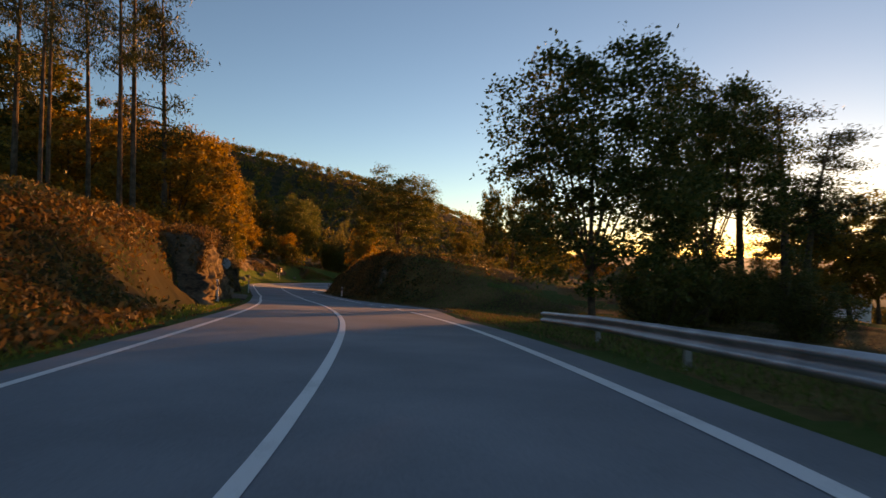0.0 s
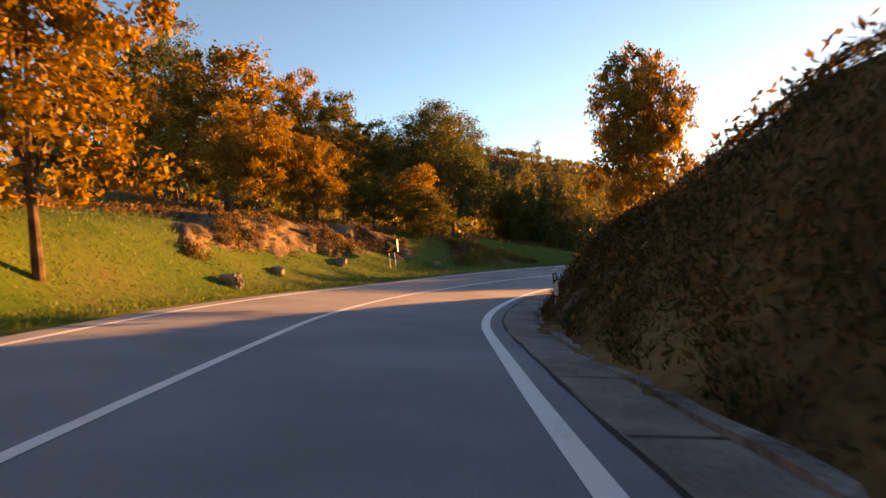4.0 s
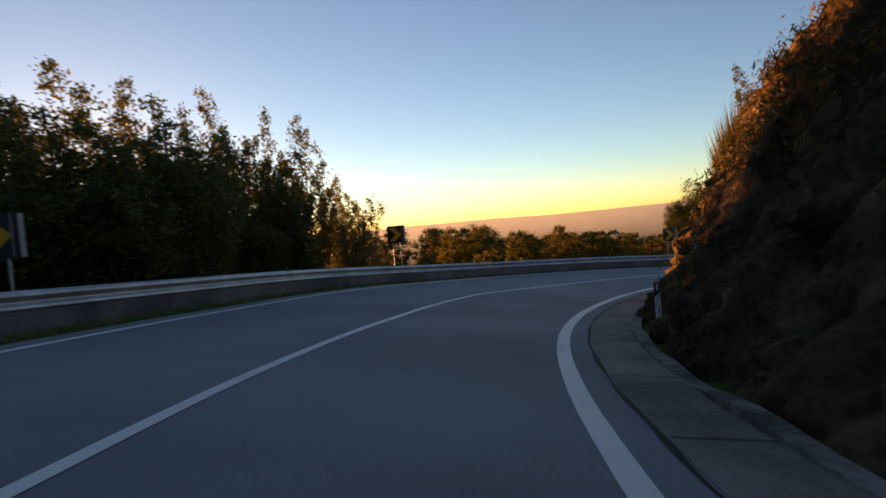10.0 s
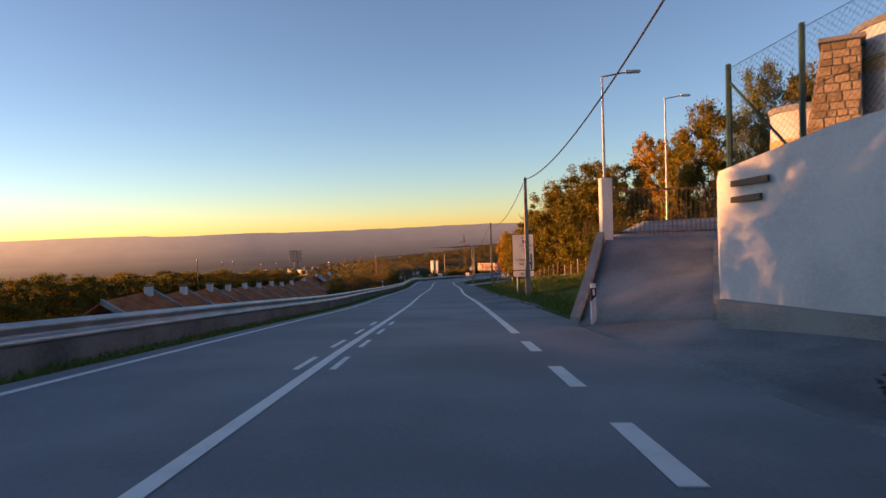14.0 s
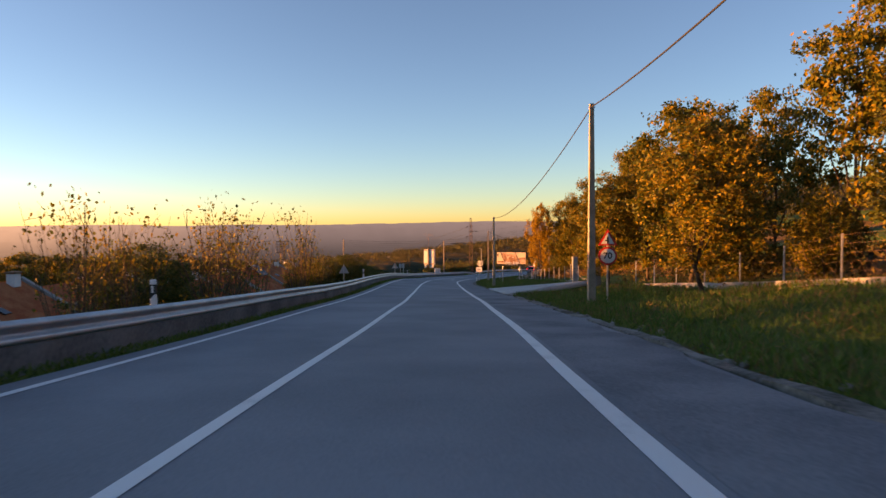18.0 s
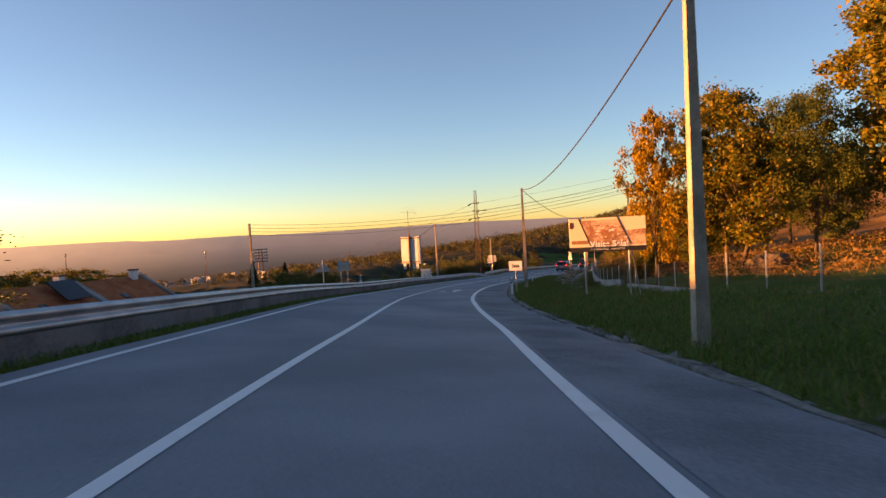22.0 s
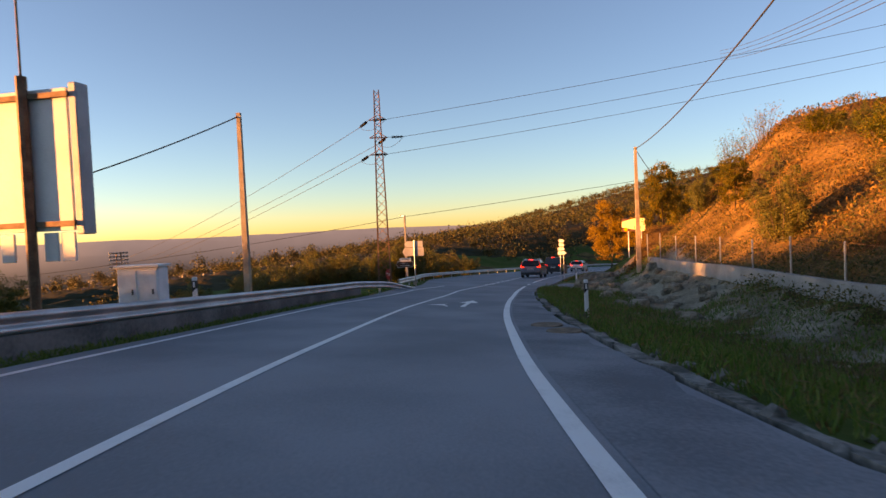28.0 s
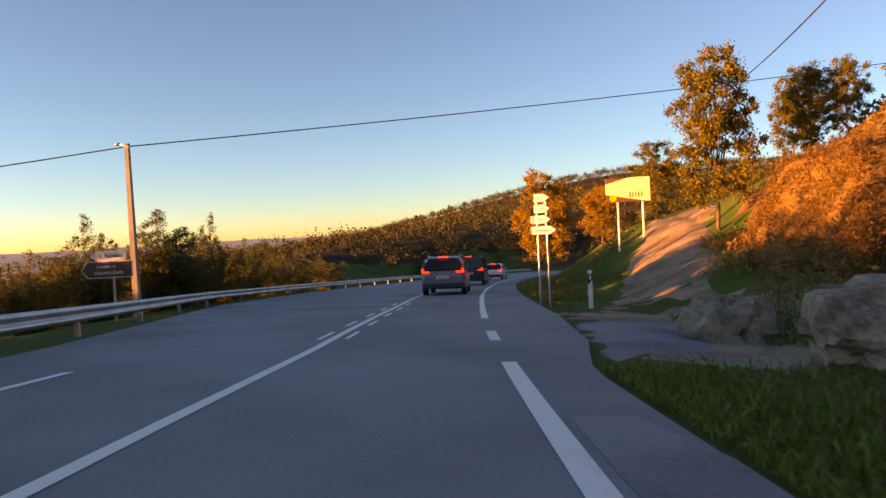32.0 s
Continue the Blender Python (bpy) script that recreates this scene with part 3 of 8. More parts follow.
BRACKEN = leafy("bracken", (0.09, 0.06, 0.02), (0.19, 0.10, 0.03), (0.30, 0.16, 0.05), 0.3)
SCRUB = leafy("scrub_leaves", (0.030, 0.045, 0.012), (0.075, 0.075, 0.022), (0.16, 0.11, 0.035), 0.3)
GRASS = leafy("grass_blades", (0.050, 0.118, 0.018), (0.092, 0.176, 0.028), (0.165, 0.215, 0.052), 0.3)
DRY_GRASS = leafy("dry_grass", (0.08, 0.07, 0.025), (0.16, 0.12, 0.045), (0.26, 0.18, 0.075), 0.3)
rnd = np.random.default_rng(7)


def snap(s, d):
    """The place on the ground s along and d across."""
    p = on_road(s, d)
    if edge_left(s) <= d <= edge_right(s):
        return p
    return Vector((p.x, p.y, float(ground_z(p.x, p.y)[0])))


def facing(s, d, h=None, turn=0.0):
    """A pose on the ground that looks along the road; its -y side meets the coming driver."""
    p = snap(s, d) if h is None else on_road(s, d, h)
    return Matrix.Translation(p) @ Matrix.Rotation(radians(heading(s) + turn), 4, "Z")


def letters(text, size, at, parent, mat, name="lettering", align="CENTER", bold=0.0):
    cu = bpy.data.curves.new(name, "FONT")
    cu.body, cu.size, cu.align_x, cu.align_y, cu.extrude = text, size, align, "CENTER", 0.002
    cu.offset = bold
    ob = new(name, cu)
    bpy.context.view_layer.update()
    me = bpy.data.meshes.new_from_object(ob.evaluated_get(bpy.context.evaluated_depsgraph_get()))
    bpy.data.objects.remove(ob)
    me.materials.clear()
    me.materials.append(mat)
    t = new(name, me)
    t.parent = parent
    t.matrix_local = pose(*at, 90, 0, 0)
    return t


def plate(name, w, h, at, mat, parent, round_by=0.04, thick=0.02, label="", outline=None):
    """An upright sign plate with rounded corners, centred at at, facing -y."""
    bm = bmesh.new()
    pts = outline
    if not pts:
        pts = []
        for cx, cz, a0 in ((w / 2 - round_by, h / 2 - round_by, 0), (-w / 2 + round_by, h / 2 - round_by, 90), (-w / 2 + round_by, -h / 2 + round_by, 180), (w / 2 - round_by, -h / 2 + round_by, 270)):
            for k in range(4):
                a = radians(a0 + 30 * k)
                pts.append((cx + round_by * math.cos(a), cz + round_by * math.sin(a)))
    f = bm.faces.new([bm.verts.new((x, -thick / 2, z)) for x, z in pts])
    r = bmesh.ops.extrude_face_region(bm, geom=[f])
    bmesh.ops.translate(bm, vec=(0, thick, 0), verts=[v for v in r["geom"] if isinstance(v, bmesh.types.BMVert)])
    bmesh.ops.recalc_face_normals(bm, faces=bm.faces)
    ob = part(name, bm, mat, parent, label)
    ob.location = at
    return ob


def tube(name, a, b, r, mat, parent, r2=None, n=8, label=""):
    bm = bmesh.new()
    rod(bm, a, b, r, r2, n)
    return part(name, bm, mat, parent, label, smooth_it=False)


# ---------- trees ----------
def quads(c, size, up=0.0, slim=0.6):
    """Small leaf-shaped faces at the places c, turned at random."""
    n = len(c)
    a = rnd.normal(size=(n, 3))
    a[:, 2] += up
    a /= np.linalg.norm(a, axis=1)[:, None]
    b = np.cross(a, rnd.normal(size=(n, 3)))
    b /= np.linalg.norm(b, axis=1)[:, None]
    z = (size * rnd.uniform(0.6, 1.35, n))[:, None]
    v = np.stack([c - a * z, c + b * z * slim - a * z * .1, c + a * z, c - b * z * slim - a * z * .1], 1).reshape(-1, 3)
    return v, np.arange(4 * n).reshape(-1, 4)


def leaf_mesh(name, c, size, mat, parent, up=0.0, slim=0.6):
    v, f = quads(c, size, up, slim)
    return mesh_ob(name, v.tolist(), f.tolist(), mat, parent)


def limbs(bm, trunk_h, h, spread, count, r0):
    lean = rnd.normal(0, 0.03, 2) * h
    top = Vector((lean[0], lean[1], trunk_h))
    rod(bm, (0, 0, -0.5), top, r0 * 1.15, r0 * 0.75, 8)
    tips = []
    for k in range(count):
        a = 2 * math.pi * (k + rnd.uniform(0, .6)) / count
        e = Vector((math.cos(a) * spread * rnd.uniform(.4, .8), math.sin(a) * spread * rnd.uniform(.4, .8), trunk_h + (h - trunk_h) * rnd.uniform(.35, .85)))
        start = Vector((lean[0], lean[1], trunk_h * rnd.uniform(.75, 1.0)))
        mid = start.lerp(e, .5) + Vector((0, 0, .08 * h))
        rod(bm, start, mid, r0 * .36, r0 * .22, 6)
        rod(bm, mid, e, r0 * .22, r0 * .06, 5)
        tips += [mid, e]
        for _ in range(2):
            q = mid.lerp(e, rnd.uniform(.2, .8))
            w = q + Vector(rnd.normal(0, 1, 3).tolist()).normalized() * h * rnd.uniform(.04, .12)
            rod(bm, q, w, r0 * .14, r0 * .04, 4)
            tips.append(w)
    rod(bm, top, (lean[0], lean[1], h * .9), r0 * .6, r0 * .1, 6)
    return tips


def broadleaf(name, mat, label, h=10.0, spread=3.4, trunk=2.4, leaves=24000, size=0.082, clumps=130):
    t = thing(name, Matrix.Identity(4), label, "tree")
    bm = bmesh.new()
    tips = limbs(bm, trunk, h, spread, 8, 0.0125 * h)
    part("trunk", bm, BARK, t)
    cc, lobes = [], []
    for k in range(17):
        a, z = 2 * math.pi * (k * .382 + rnd.uniform(0, .12)), .04 + .84 * (k + rnd.uniform(0, .8)) / 17
        r = spread * (.30 + .40 * math.sin(math.pi * min(z + .12, 1))) * rnd.uniform(.75, 1.05)
        lobes.append((r * math.cos(a), r * math.sin(a), trunk * .75 + (h - trunk * .75) * z, spread * rnd.uniform(.27, .42)))
    lobes += [(0, 0, h * .86, spread * .34), (0, 0, h * .6, spread * .45)]
    for k in range(clumps):
        x, y, z, r = lobes[k % len(lobes)]
        q = Vector(rnd.normal(size=3).tolist()).normalized() * r * rnd.uniform(.35, 1.1)
        cc.append((x + q.x, y + q.y, min(z + q.z * 1.1, h)))
    cc = np.array(cc + [tuple(p) for p in tips])
    pick = rnd.integers(0, len(cc), leaves)
    sd = rnd.uniform(.13, .34, len(cc)) * spread / 3.2
    c = cc[pick] + rnd.normal(size=(leaves, 3)) * sd[pick][:, None] * [1, 1, .8]
    leaf_mesh("crown", c[c[:, 2] > trunk * .6], size, mat, t)
    return t


def pine(name, label, h=16.0):
    t = thing(name, Matrix.Identity(4), label, "tree")
    bm = bmesh.new()
    bend = rnd.normal(0, .5, 2)
    pts = [Vector((bend[0] * (k / 6) ** 2, bend[1] * (k / 6) ** 2, -0.5 + (h + .3) * k / 6)) for k in range(7)]
    for k in range(6):
        rod(bm, pts[k], pts[k + 1], 0.2 * (1 - k / 7), 0.2 * (1 - (k + 1) / 7), 8)
    cc = []
    for k in range(26):
        u = rnd.uniform(.45, 1.0)
        p = pts[0].lerp(pts[6], u)
        a = rnd.uniform(0, 6.28)
        ln = rnd.uniform(.6, 2.3) * (1.25 - u)*1.6
        e = p + Vector((math.cos(a) * ln, math.sin(a) * ln, rnd.uniform(.0, .6)))
        rod(bm, p, e, .05, .015, 4)
        cc += [e, p.lerp(e, .75)]
    part("trunk", bm, BARK, t)
    cc = np.array([tuple(q) for q in cc])
    pick = rnd.integers(0, len(cc), 7000)
    leaf_mesh("crown", cc[pick] + rnd.normal(size=(7000, 3)) * [.42, .42, .28], 0.12, LEAF_PINE, t, up=.6, slim=.25)
    return t


def upright_shrub(name, mat, label, h=6.0, spread=1.5, leaves=21000, stems=13, size=0.055, category="shrub"):
    """Stems that fan out from one foot, each with rising twigs and feathery tips."""
    t = thing(name, Matrix.Identity(4), label, category)
    bm = bmesh.new()
    cc = []
    for k in range(stems):
        a, q = 2.4 * k + rnd.uniform(0, .8), math.sqrt((k + .5) / stems)
        r = spread * q * rnd.uniform(.8, 1.1)
        top = h * (1 - .42 * q * q) * rnd.uniform(.72, 1.04)
        b = Vector((r * .18 * math.cos(a), r * .18 * math.sin(a), -.3))
        e = Vector((r * math.cos(a), r * math.sin(a), top))
        mid = b.lerp(e, .5) + Vector((math.cos(a), math.sin(a), 0)) * r * .14
        rod(bm, b, mid, .045, .026, 4)
        rod(bm, mid, e, .026, .005, 4)
        for u in np.linspace(.10, 1.0, 13):
            o = (b.lerp(mid, float(u) * 2) if u < .5 else mid.lerp(e, float(u) * 2 - 1))
            ta, ln = rnd.uniform(0, 6.28), h * rnd.uniform(.05, .15) * (1.25 - .7 * u)
            w = o + Vector((math.cos(ta) * ln * .8, math.sin(ta) * ln * .8, ln * rnd.uniform(.5, 1.2)))
            rod(bm, o, w, .008, .003, 3)
            for v in (.25, .6, .9, 1.1):
                z = o.lerp(w, v)
                cc.append((z.x, z.y, z.z, (.20 - .11 * v) * (1.35 - .6 * u)))
    part("woody_base", bm, BARK, t)
    cc = np.array(cc)
    pick = rnd.integers(0, len(cc), leaves)
    c = cc[pick, :3] + rnd.normal(size=(leaves, 3)) * cc[pick, 3:4] * [1, 1, 1.3]
    leaf_mesh("crown", c[c[:, 2] > .05], size, mat, t, up=.5, slim=.45)
    return t


def bare_shrub(name, label, h=3.2):
    t = thing(name, Matrix.Identity(4), label, "shrub")
    bm = bmesh.new()
    cc = []
    for k in range(26):
        a, r = rnd.uniform(0, 6.28), rnd.uniform(.1, 1.3)
        e = Vector((r * math.cos(a), r * math.sin(a), h * rnd.uniform(.55, 1.0)))
        b = Vector((r * .15 * math.cos(a), r * .15 * math.sin(a), -.2))
        rod(bm, b, e, .018, .004, 4)
        for _ in range(4):
            q = b.lerp(e, rnd.uniform(.3, .95))
            w = q + Vector(rnd.normal(0, .22, 3).tolist()) + Vector((0, 0, .22))
            rod(bm, q, w, .008, .003, 3)
            cc.append(tuple(w))
    part("woody_base", bm, BARK, t)
    cc = np.array(cc)
    pick = rnd.integers(0, len(cc), 420)
    leaf_mesh("crown", cc[pick] + rnd.normal(size=(420, 3)) * .16, .05, LEAF_MIXED, t)
    return t


def broom(name, label, h=2.4):
    """A dense fan of thin upright green twigs."""
    t = thing(name, Matrix.Identity(4), label, "shrub")
    bm = bmesh.new()
    n = 4200
    a, q = rnd.uniform(0, 6.28, n), np.sqrt(rnd.uniform(0, 1, n))
    foot = np.stack([q * .35 * np.cos(a), q * .35 * np.sin(a), np.full(n, -.1)], 1)
    tip = np.stack([q * 1.1 * np.cos(a), q * 1.1 * np.sin(a), h * (1 - .38 * q * q) * rnd.uniform(.45, 1.0, n)], 1) + rnd.normal(size=(n, 3)) * [.12, .12, .05]
    for k in range(40):
        rod(bm, Vector(foot[k]), Vector((foot[k] * .4 + tip[k] * .6)), .014, .005, 4)
    part("woody_base", bm, BARK, t)
    low = foot + (tip - foot) * rnd.uniform(.15, .6, n)[:, None]
    side = np.cross(tip - low, rnd.normal(size=(n, 3)))
    side *= (.006 + .006 * rnd.uniform(0, 1, n))[:, None] / np.linalg.norm(side, axis=1)[:, None]
    mid = (low + tip) / 2 + rnd.normal(size=(n, 3)) * .03
    v = np.stack([low - side, low + side, mid + side, tip, mid - side], 1).reshape(-1, 3)
    mesh_ob("twigs", v.tolist(), np.arange(5 * n).reshape(-1, 5).tolist(), BROOM, t)
    return t


def conifer(name, label, h=5.0):
    t = thing(name, Matrix.Identity(4), label, "tree")
    bm = bmesh.new()
    rod(bm, (0, 0, -.4), (0, 0, h * .95), .12, .02, 7)
    part("trunk", bm, BARK, t)
    n = 3000
    u = rnd.uniform(0, 1, n) ** .8
    a = rnd.uniform(0, 6.28, n)
    r = (1 - u) * 1.7 * np.sqrt(rnd.uniform(.15, 1, n)) * (.8 + .2 * np.sin(u * 40))
    leaf_mesh("crown", np.stack([r * np.cos(a), r * np.sin(a), .3 + u * (h - .3)], 1), .15, LEAF_PINE, t, up=-.4, slim=.35)
    return t


OAK = "oak-like broadleaf tree"
KINDS = {
    "G": [(broadleaf("tree", LEAF_GREEN, "dark green broadleaf tree on the verge", 10, 3.6, 2.3, 38000, .064, 170), 10, 6.0), (broadleaf("tree", LEAF_GREEN, "dark green broadleaf tree on the verge", 9, 3.4, 2.0, 34000, .064, 160), 9, 5.7)],
    "M": [(broadleaf("tree", LEAF_MIXED, "green and yellow tree turning in autumn", 10, 3.0, 2.2), 10, 5.3), (broadleaf("tree", LEAF_MIXED, "green and yellow tree turning in autumn", 8, 2.6, 1.4, 15000), 8, 4.7)],
    "O": [(broadleaf("tree", LEAF_ORANGE, "orange autumn tree on the slope", 10, 3.2, 2.6), 10, 5.6), (broadleaf("tree", LEAF_ORANGE, "orange autumn tree on the slope", 8, 2.7, 1.8, 15000), 8, 4.8)],
    "P": [(pine("pine_tree", "tall pine with a bare trunk and high crown"), 16, 4.5), (pine("pine_tree", "tall pine with a bare trunk and high crown", 17), 17, 4.8)],
    "W": [(upright_shrub("shrub", LEAF_WILLOW, "dark upright willow-like shrub with feathery tops"), 6, 3.4), (upright_shrub("shrub", LEAF_WILLOW, "dark upright willow-like shrub with feathery tops", 5, 1.8, 21000, 15), 5, 4.0)],
    "B": [(bare_shrub("shrub", "thin half-bare shrub with a few yellowing leaves"), 3.2, 2.8)],
    "S": [(upright_shrub("shrub", LEAF_YELLOW, "broad yellowing shrub behind the fence", 4, 2.0, 12000, 22, .08), 4, 4.4)],
    "R": [(broom("broom_bush", "tall green-brown broom bush with upright twigs"), 2.4, 2.2)],
    "C": [(conifer("conifer", "small dark green conifer below the road"), 5, 3.4)],
}
TEMPLATES = [t for v in KINDS.values() for t, _, _ in v]


TOWER = on_road(342.0, -7.0)          # kept clear for the power tower


def plant(kind, rows):
    """Rows of x, y, height of the top, width of the crown."""
    for x, y, top, w in rows:
        w *= 1.4 if kind == "W" else 1.0
        s, d = (float(q[0]) for q in road_coords(np.array([x]), np.array([y])))
        lo, hi = float(edge_left(s)) - 2.2, float(edge_right(s)) + 1.7
        if lo < d < hi:
            if kind != "W":
                continue
            p = on_road(s, lo - .5 if d < (lo + hi) / 2 else hi + .3)
            x, y = p.x, p.y
        if math.hypot(x - TOWER.x, y - TOWER.y) < 2.6:
            continue
        z = float(ground_z(x, y)[0])
        k = int(rnd.integers(0, len(KINDS[kind])))
        t, h0, w0 = KINDS[kind][k]
        h = min(max(top - z, 0.28 * h0), 1.9 * h0)
        sx = min(max(w / w0, .3), 1.9)
        sx = min(max(sx, .38 * h / h0), 2.2 * h / h0)
        copy_thing(t, Matrix.Translation((x, y, z - .05)) @ Matrix.Rotation(rnd.uniform(0, 6.28), 4, "Z") @ Matrix.Diagonal((sx, sx * rnd.uniform(.9, 1.1), h / h0, 1)))


# x, y, height of the top over the datum, width of the crown
plant("G", [(-52, 106.7, 19.1, 9.1), (-27.7, 109, 9.1, 7.9), (-20.4, 82.7, 6.4, 7.9), (-5.4, 59.5, 8.4, 8.8), (4.8, 21, 8.3, 7.6), (9.3, 116.4, -1.9, 2.5), (12, 116.1, -1.7, 3.1), (12.3, 30.2, 10.1, 8), (18.7, 120.7, -2.6, 2.5), (19.8, 119.5, -2, 2.7), (57.7, 129.6, -6.9, 2.4), (59.4, 127.4, -5.9, 6.1), (60.5, 128, -6.3, 5), (61.1, 124.7, -7.5, 2.5), (78.8, 77.9, 1.3, 4.6), (135, 83.7, -17.3, 4), (141, 51.2, -11.6, 4.4), (147.2, 43.2, -10.2, 5.2), (181.4, 65, -20.5, 4.2), (201.2, 55.4, -22.1, 3.8)])
plant("P", [(-23.4, 32.7, 19.8, 4.8), (-17.6, 26.7, 19.3, 2.7), (-17, 28.7, 19.2, 2.9), (-16.7, 35.8, 17.1, 4.9), (-16, 23.8, 16.9, 2.6), (-16, 30.8, 20.2, 3.4), (-14.5, 26.8, 17.2, 2.9), (18.3, 34.3, 10, 7.5), (15.2, 33, 10.4, 6), (20.5, 36.5, 8.6, 6.5)])
plant("O", [(-44, 94.6, 11.3, 4.3), (-37.4, 93.3, 11.7, 9), (-35, 99, 11.1, 5.2), (-27, 101, 3.3, 4.1), (-26.2, 56.6, 9.8, 6.1), (-25.8, 47.7, 12.2, 6.6), (-25.6, 69.2, 8, 6.2), (-25.4, 79.7, 6.5, 5), (-24.8, 39.6, 10, 9.1), (-24.8, 51.8, 9.5, 4.8), (-22.1, 64.9, 7.3, 7.4), (-20.4, 69.7, 8.3, 8.9), (-20.2, 52, 10.1, 4.7), (-19.3, 45, 9.6, 5.5), (-17.3, 37.7, 8.5, 7.6), (-15.5, 44.8, 7.7, 6.1)])
plant("O", [(27.1, 42.4, 5.6, 8), (22.5, 40.5, 5, 6), (30, 44, 4.5, 7), (96, 70.5, -1, 6.2), (109.7, 71.8, -7.6, 4.4), (147.4, 54.7, -11.3, 3.5), (211.9, -9, -18.1, 5.2), (224.3, -3.5, -25, 4.6)])
plant("M", [(-53.2, 100.2, 20.3, 10.4), (-39.1, 114.2, 13.5, 5.9), (-35, 111.3, 9.6, 6.4), (-30.8, 43.5, 15.6, 12), (-26.5, 126.3, 5, 3.6), (-23.1, 96.8, 6.5, 6.8), (-22.4, 114.2, 1.9, 4.1), (-22.6, 74, 6.2, 6.4), (-20.6, 56.1, 5.5, 4), (-13.5, 61.8, 5.9, 6.8), (1.1, 63.1, 3.1, 2.1), (5.2, 145.1, -1.9, 2.4), (4, 63.7, 7.9, 2.8), (6.4, 66.3, 7.6, 3.3), (8.5, 143.4, -1, 4.4), (10, 69.2, 7.2, 5), (12.3, 143.7, -1.9, 4.2), (14.1, 146, -0.7, 4.7), (15.4, 144.4, -0.9, 4.8), (16.3, 145, -1.5, 3.3), (19.9, 141.3, -3.2, 3.5)])
plant("M", [(47, 141.2, -7.3, 3.7), (53.8, 134.5, -8.4, 3.8), (54, 139.4, -8.8, 2.9), (54.6, 137.1, -7.8, 2.2), (55, 140.7, -7.9, 2), (56.3, 134.6, -8.5, 3.5), (79.3, 83.1, -1.4, 4.7), (83.3, 91, -5.5, 4.4), (83.6, 87.2, -5.5, 4.6), (89.1, 89, -6.5, 4.2), (92, 71.4, -1.2, 4.6), (100, 84, -10.4, 3.9), (100.3, 74.3, -4, 5.6), (105, 79, -8.3, 4.8), (106.6, 95.9, -14.4, 2.1), (109.3, 66.8, -5.7, 5), (112.7, 76.4, -10.8, 4.3), (112.7, 73.2, -8.4, 4.2), (116.3, 60.3, -7, 4.6), (131.2, 88.7, -16.6, 2.6), (137.2, 48.5, -4.6, 7.2), (133.2, 86.2, -16.6, 3.4)])
plant("M", [(144, 52.7, -10.8, 5.6), (75.8, 76.6, 0.9, 4.7), (140.5, 35.3, -3.3, 6.3), (140, 42.6, -4.8, 9.2), (146.5, 50.2, -9.9, 4.8), (146.9, 38.5, -12.8, 4.1), (164.5, 29.7, -13.2, 4), (177.7, 26.9, -18.4, 1.8), (192.5, 9.8, -15.9, 3.6), (191.1, 2, -16.2, 2.4), (189.2, 0.3, -15.4, 2.0), (201.9, -15.1, -20, 2.7), (202.5, -9.3, -16.8, 4.2), (217.1, 11, -21.3, 2.6), (219.9, 7.9, -21.3, 3.3)])
plant("W", [(-23.9, 128.1, 4.9, 5), (-18.7, 121.8, 4.3, 5.6), (-18.6, 117.3, 3.1, 6.1), (-18, 163.4, 6.8, 3.2), (-15.5, 161, 6, 3.1), (-13, 158.7, 5.2, 2.6), (-9.6, 155.8, 4.9, 3.4), (-7.4, 153.7, 4.9, 3.3), (-5.5, 152.7, 4.3, 3.3), (-2.3, 150, 2.8, 2.9), (-0.7, 148.1, 1.2, 2.4), (7.1, 116.3, -2.9, 1.4), (8.7, 147.4, -1.3, 3.1), (9.9, 147.5, -0.3, 3.2), (11.6, 147.2, -1.2, 3.1), (16.5, 121.5, -3.3, 1.9), (19.5, 140.3, -3.3, 3.8), (20.3, 137.6, -3.1, 4.0), (20.9, 138.7, -3.3, 3.2), (21, 135.1, -3.6, 3.0), (21.7, 136.5, -3.6, 2.8), (22, 132.3, -5.0, 2.6)])
plant("W", [(22.8, 133.8, -4.6, 2.7), (23.1, 132.1, -5.5, 1.7), (96.3, 76.5, -9.1, 4.7), (167.4, 30.6, -18.2, 2.2), (168.9, 33.2, -18.6, 2.0), (172.9, 24, -17.6, 2.2), (173.2, 32.5, -18.9, 1.8), (180.8, 24.4, -18.3, 1.4), (195.2, 49.4, -23.0, 3.0), (195.5, 43.2, -23.0, 2), (195.8, 46.9, -23, 2.6), (196.4, 41.3, -22.9, 3.0), (197.3, 39.3, -22.2, 2.4), (198.2, 37.4, -22.1, 2.4), (198.4, 37.3, -22.7, 3.3), (199, 41.1, -23.1, 2), (199.3, 35.6, -22.4, 1.9), (204.9, 32.6, -22.4, 2.2), (205.6, 36, -22.1, 2), (207.6, 29.5, -23.1, 2), (208.7, 22.2, -23.2, 3.8)])
plant("W", [(208.8, 22.5, -22, 2.5), (209, 28.1, -22.9, 2), (209.2, 26.9, -22.2, 1.7), (210.5, 24.1, -22.1, 2.6), (212, 22.7, -22.7, 2.3), (212.7, 20.7, -21.8, 2.2), (213.9, 19.1, -22.8, 2.6), (216.2, 15.8, -23, 2.3), (217.9, 12, -23.7, 4), (218.9, 7.6, -24.1, 4), (221.5, 1.9, -24.6, 4.5)])
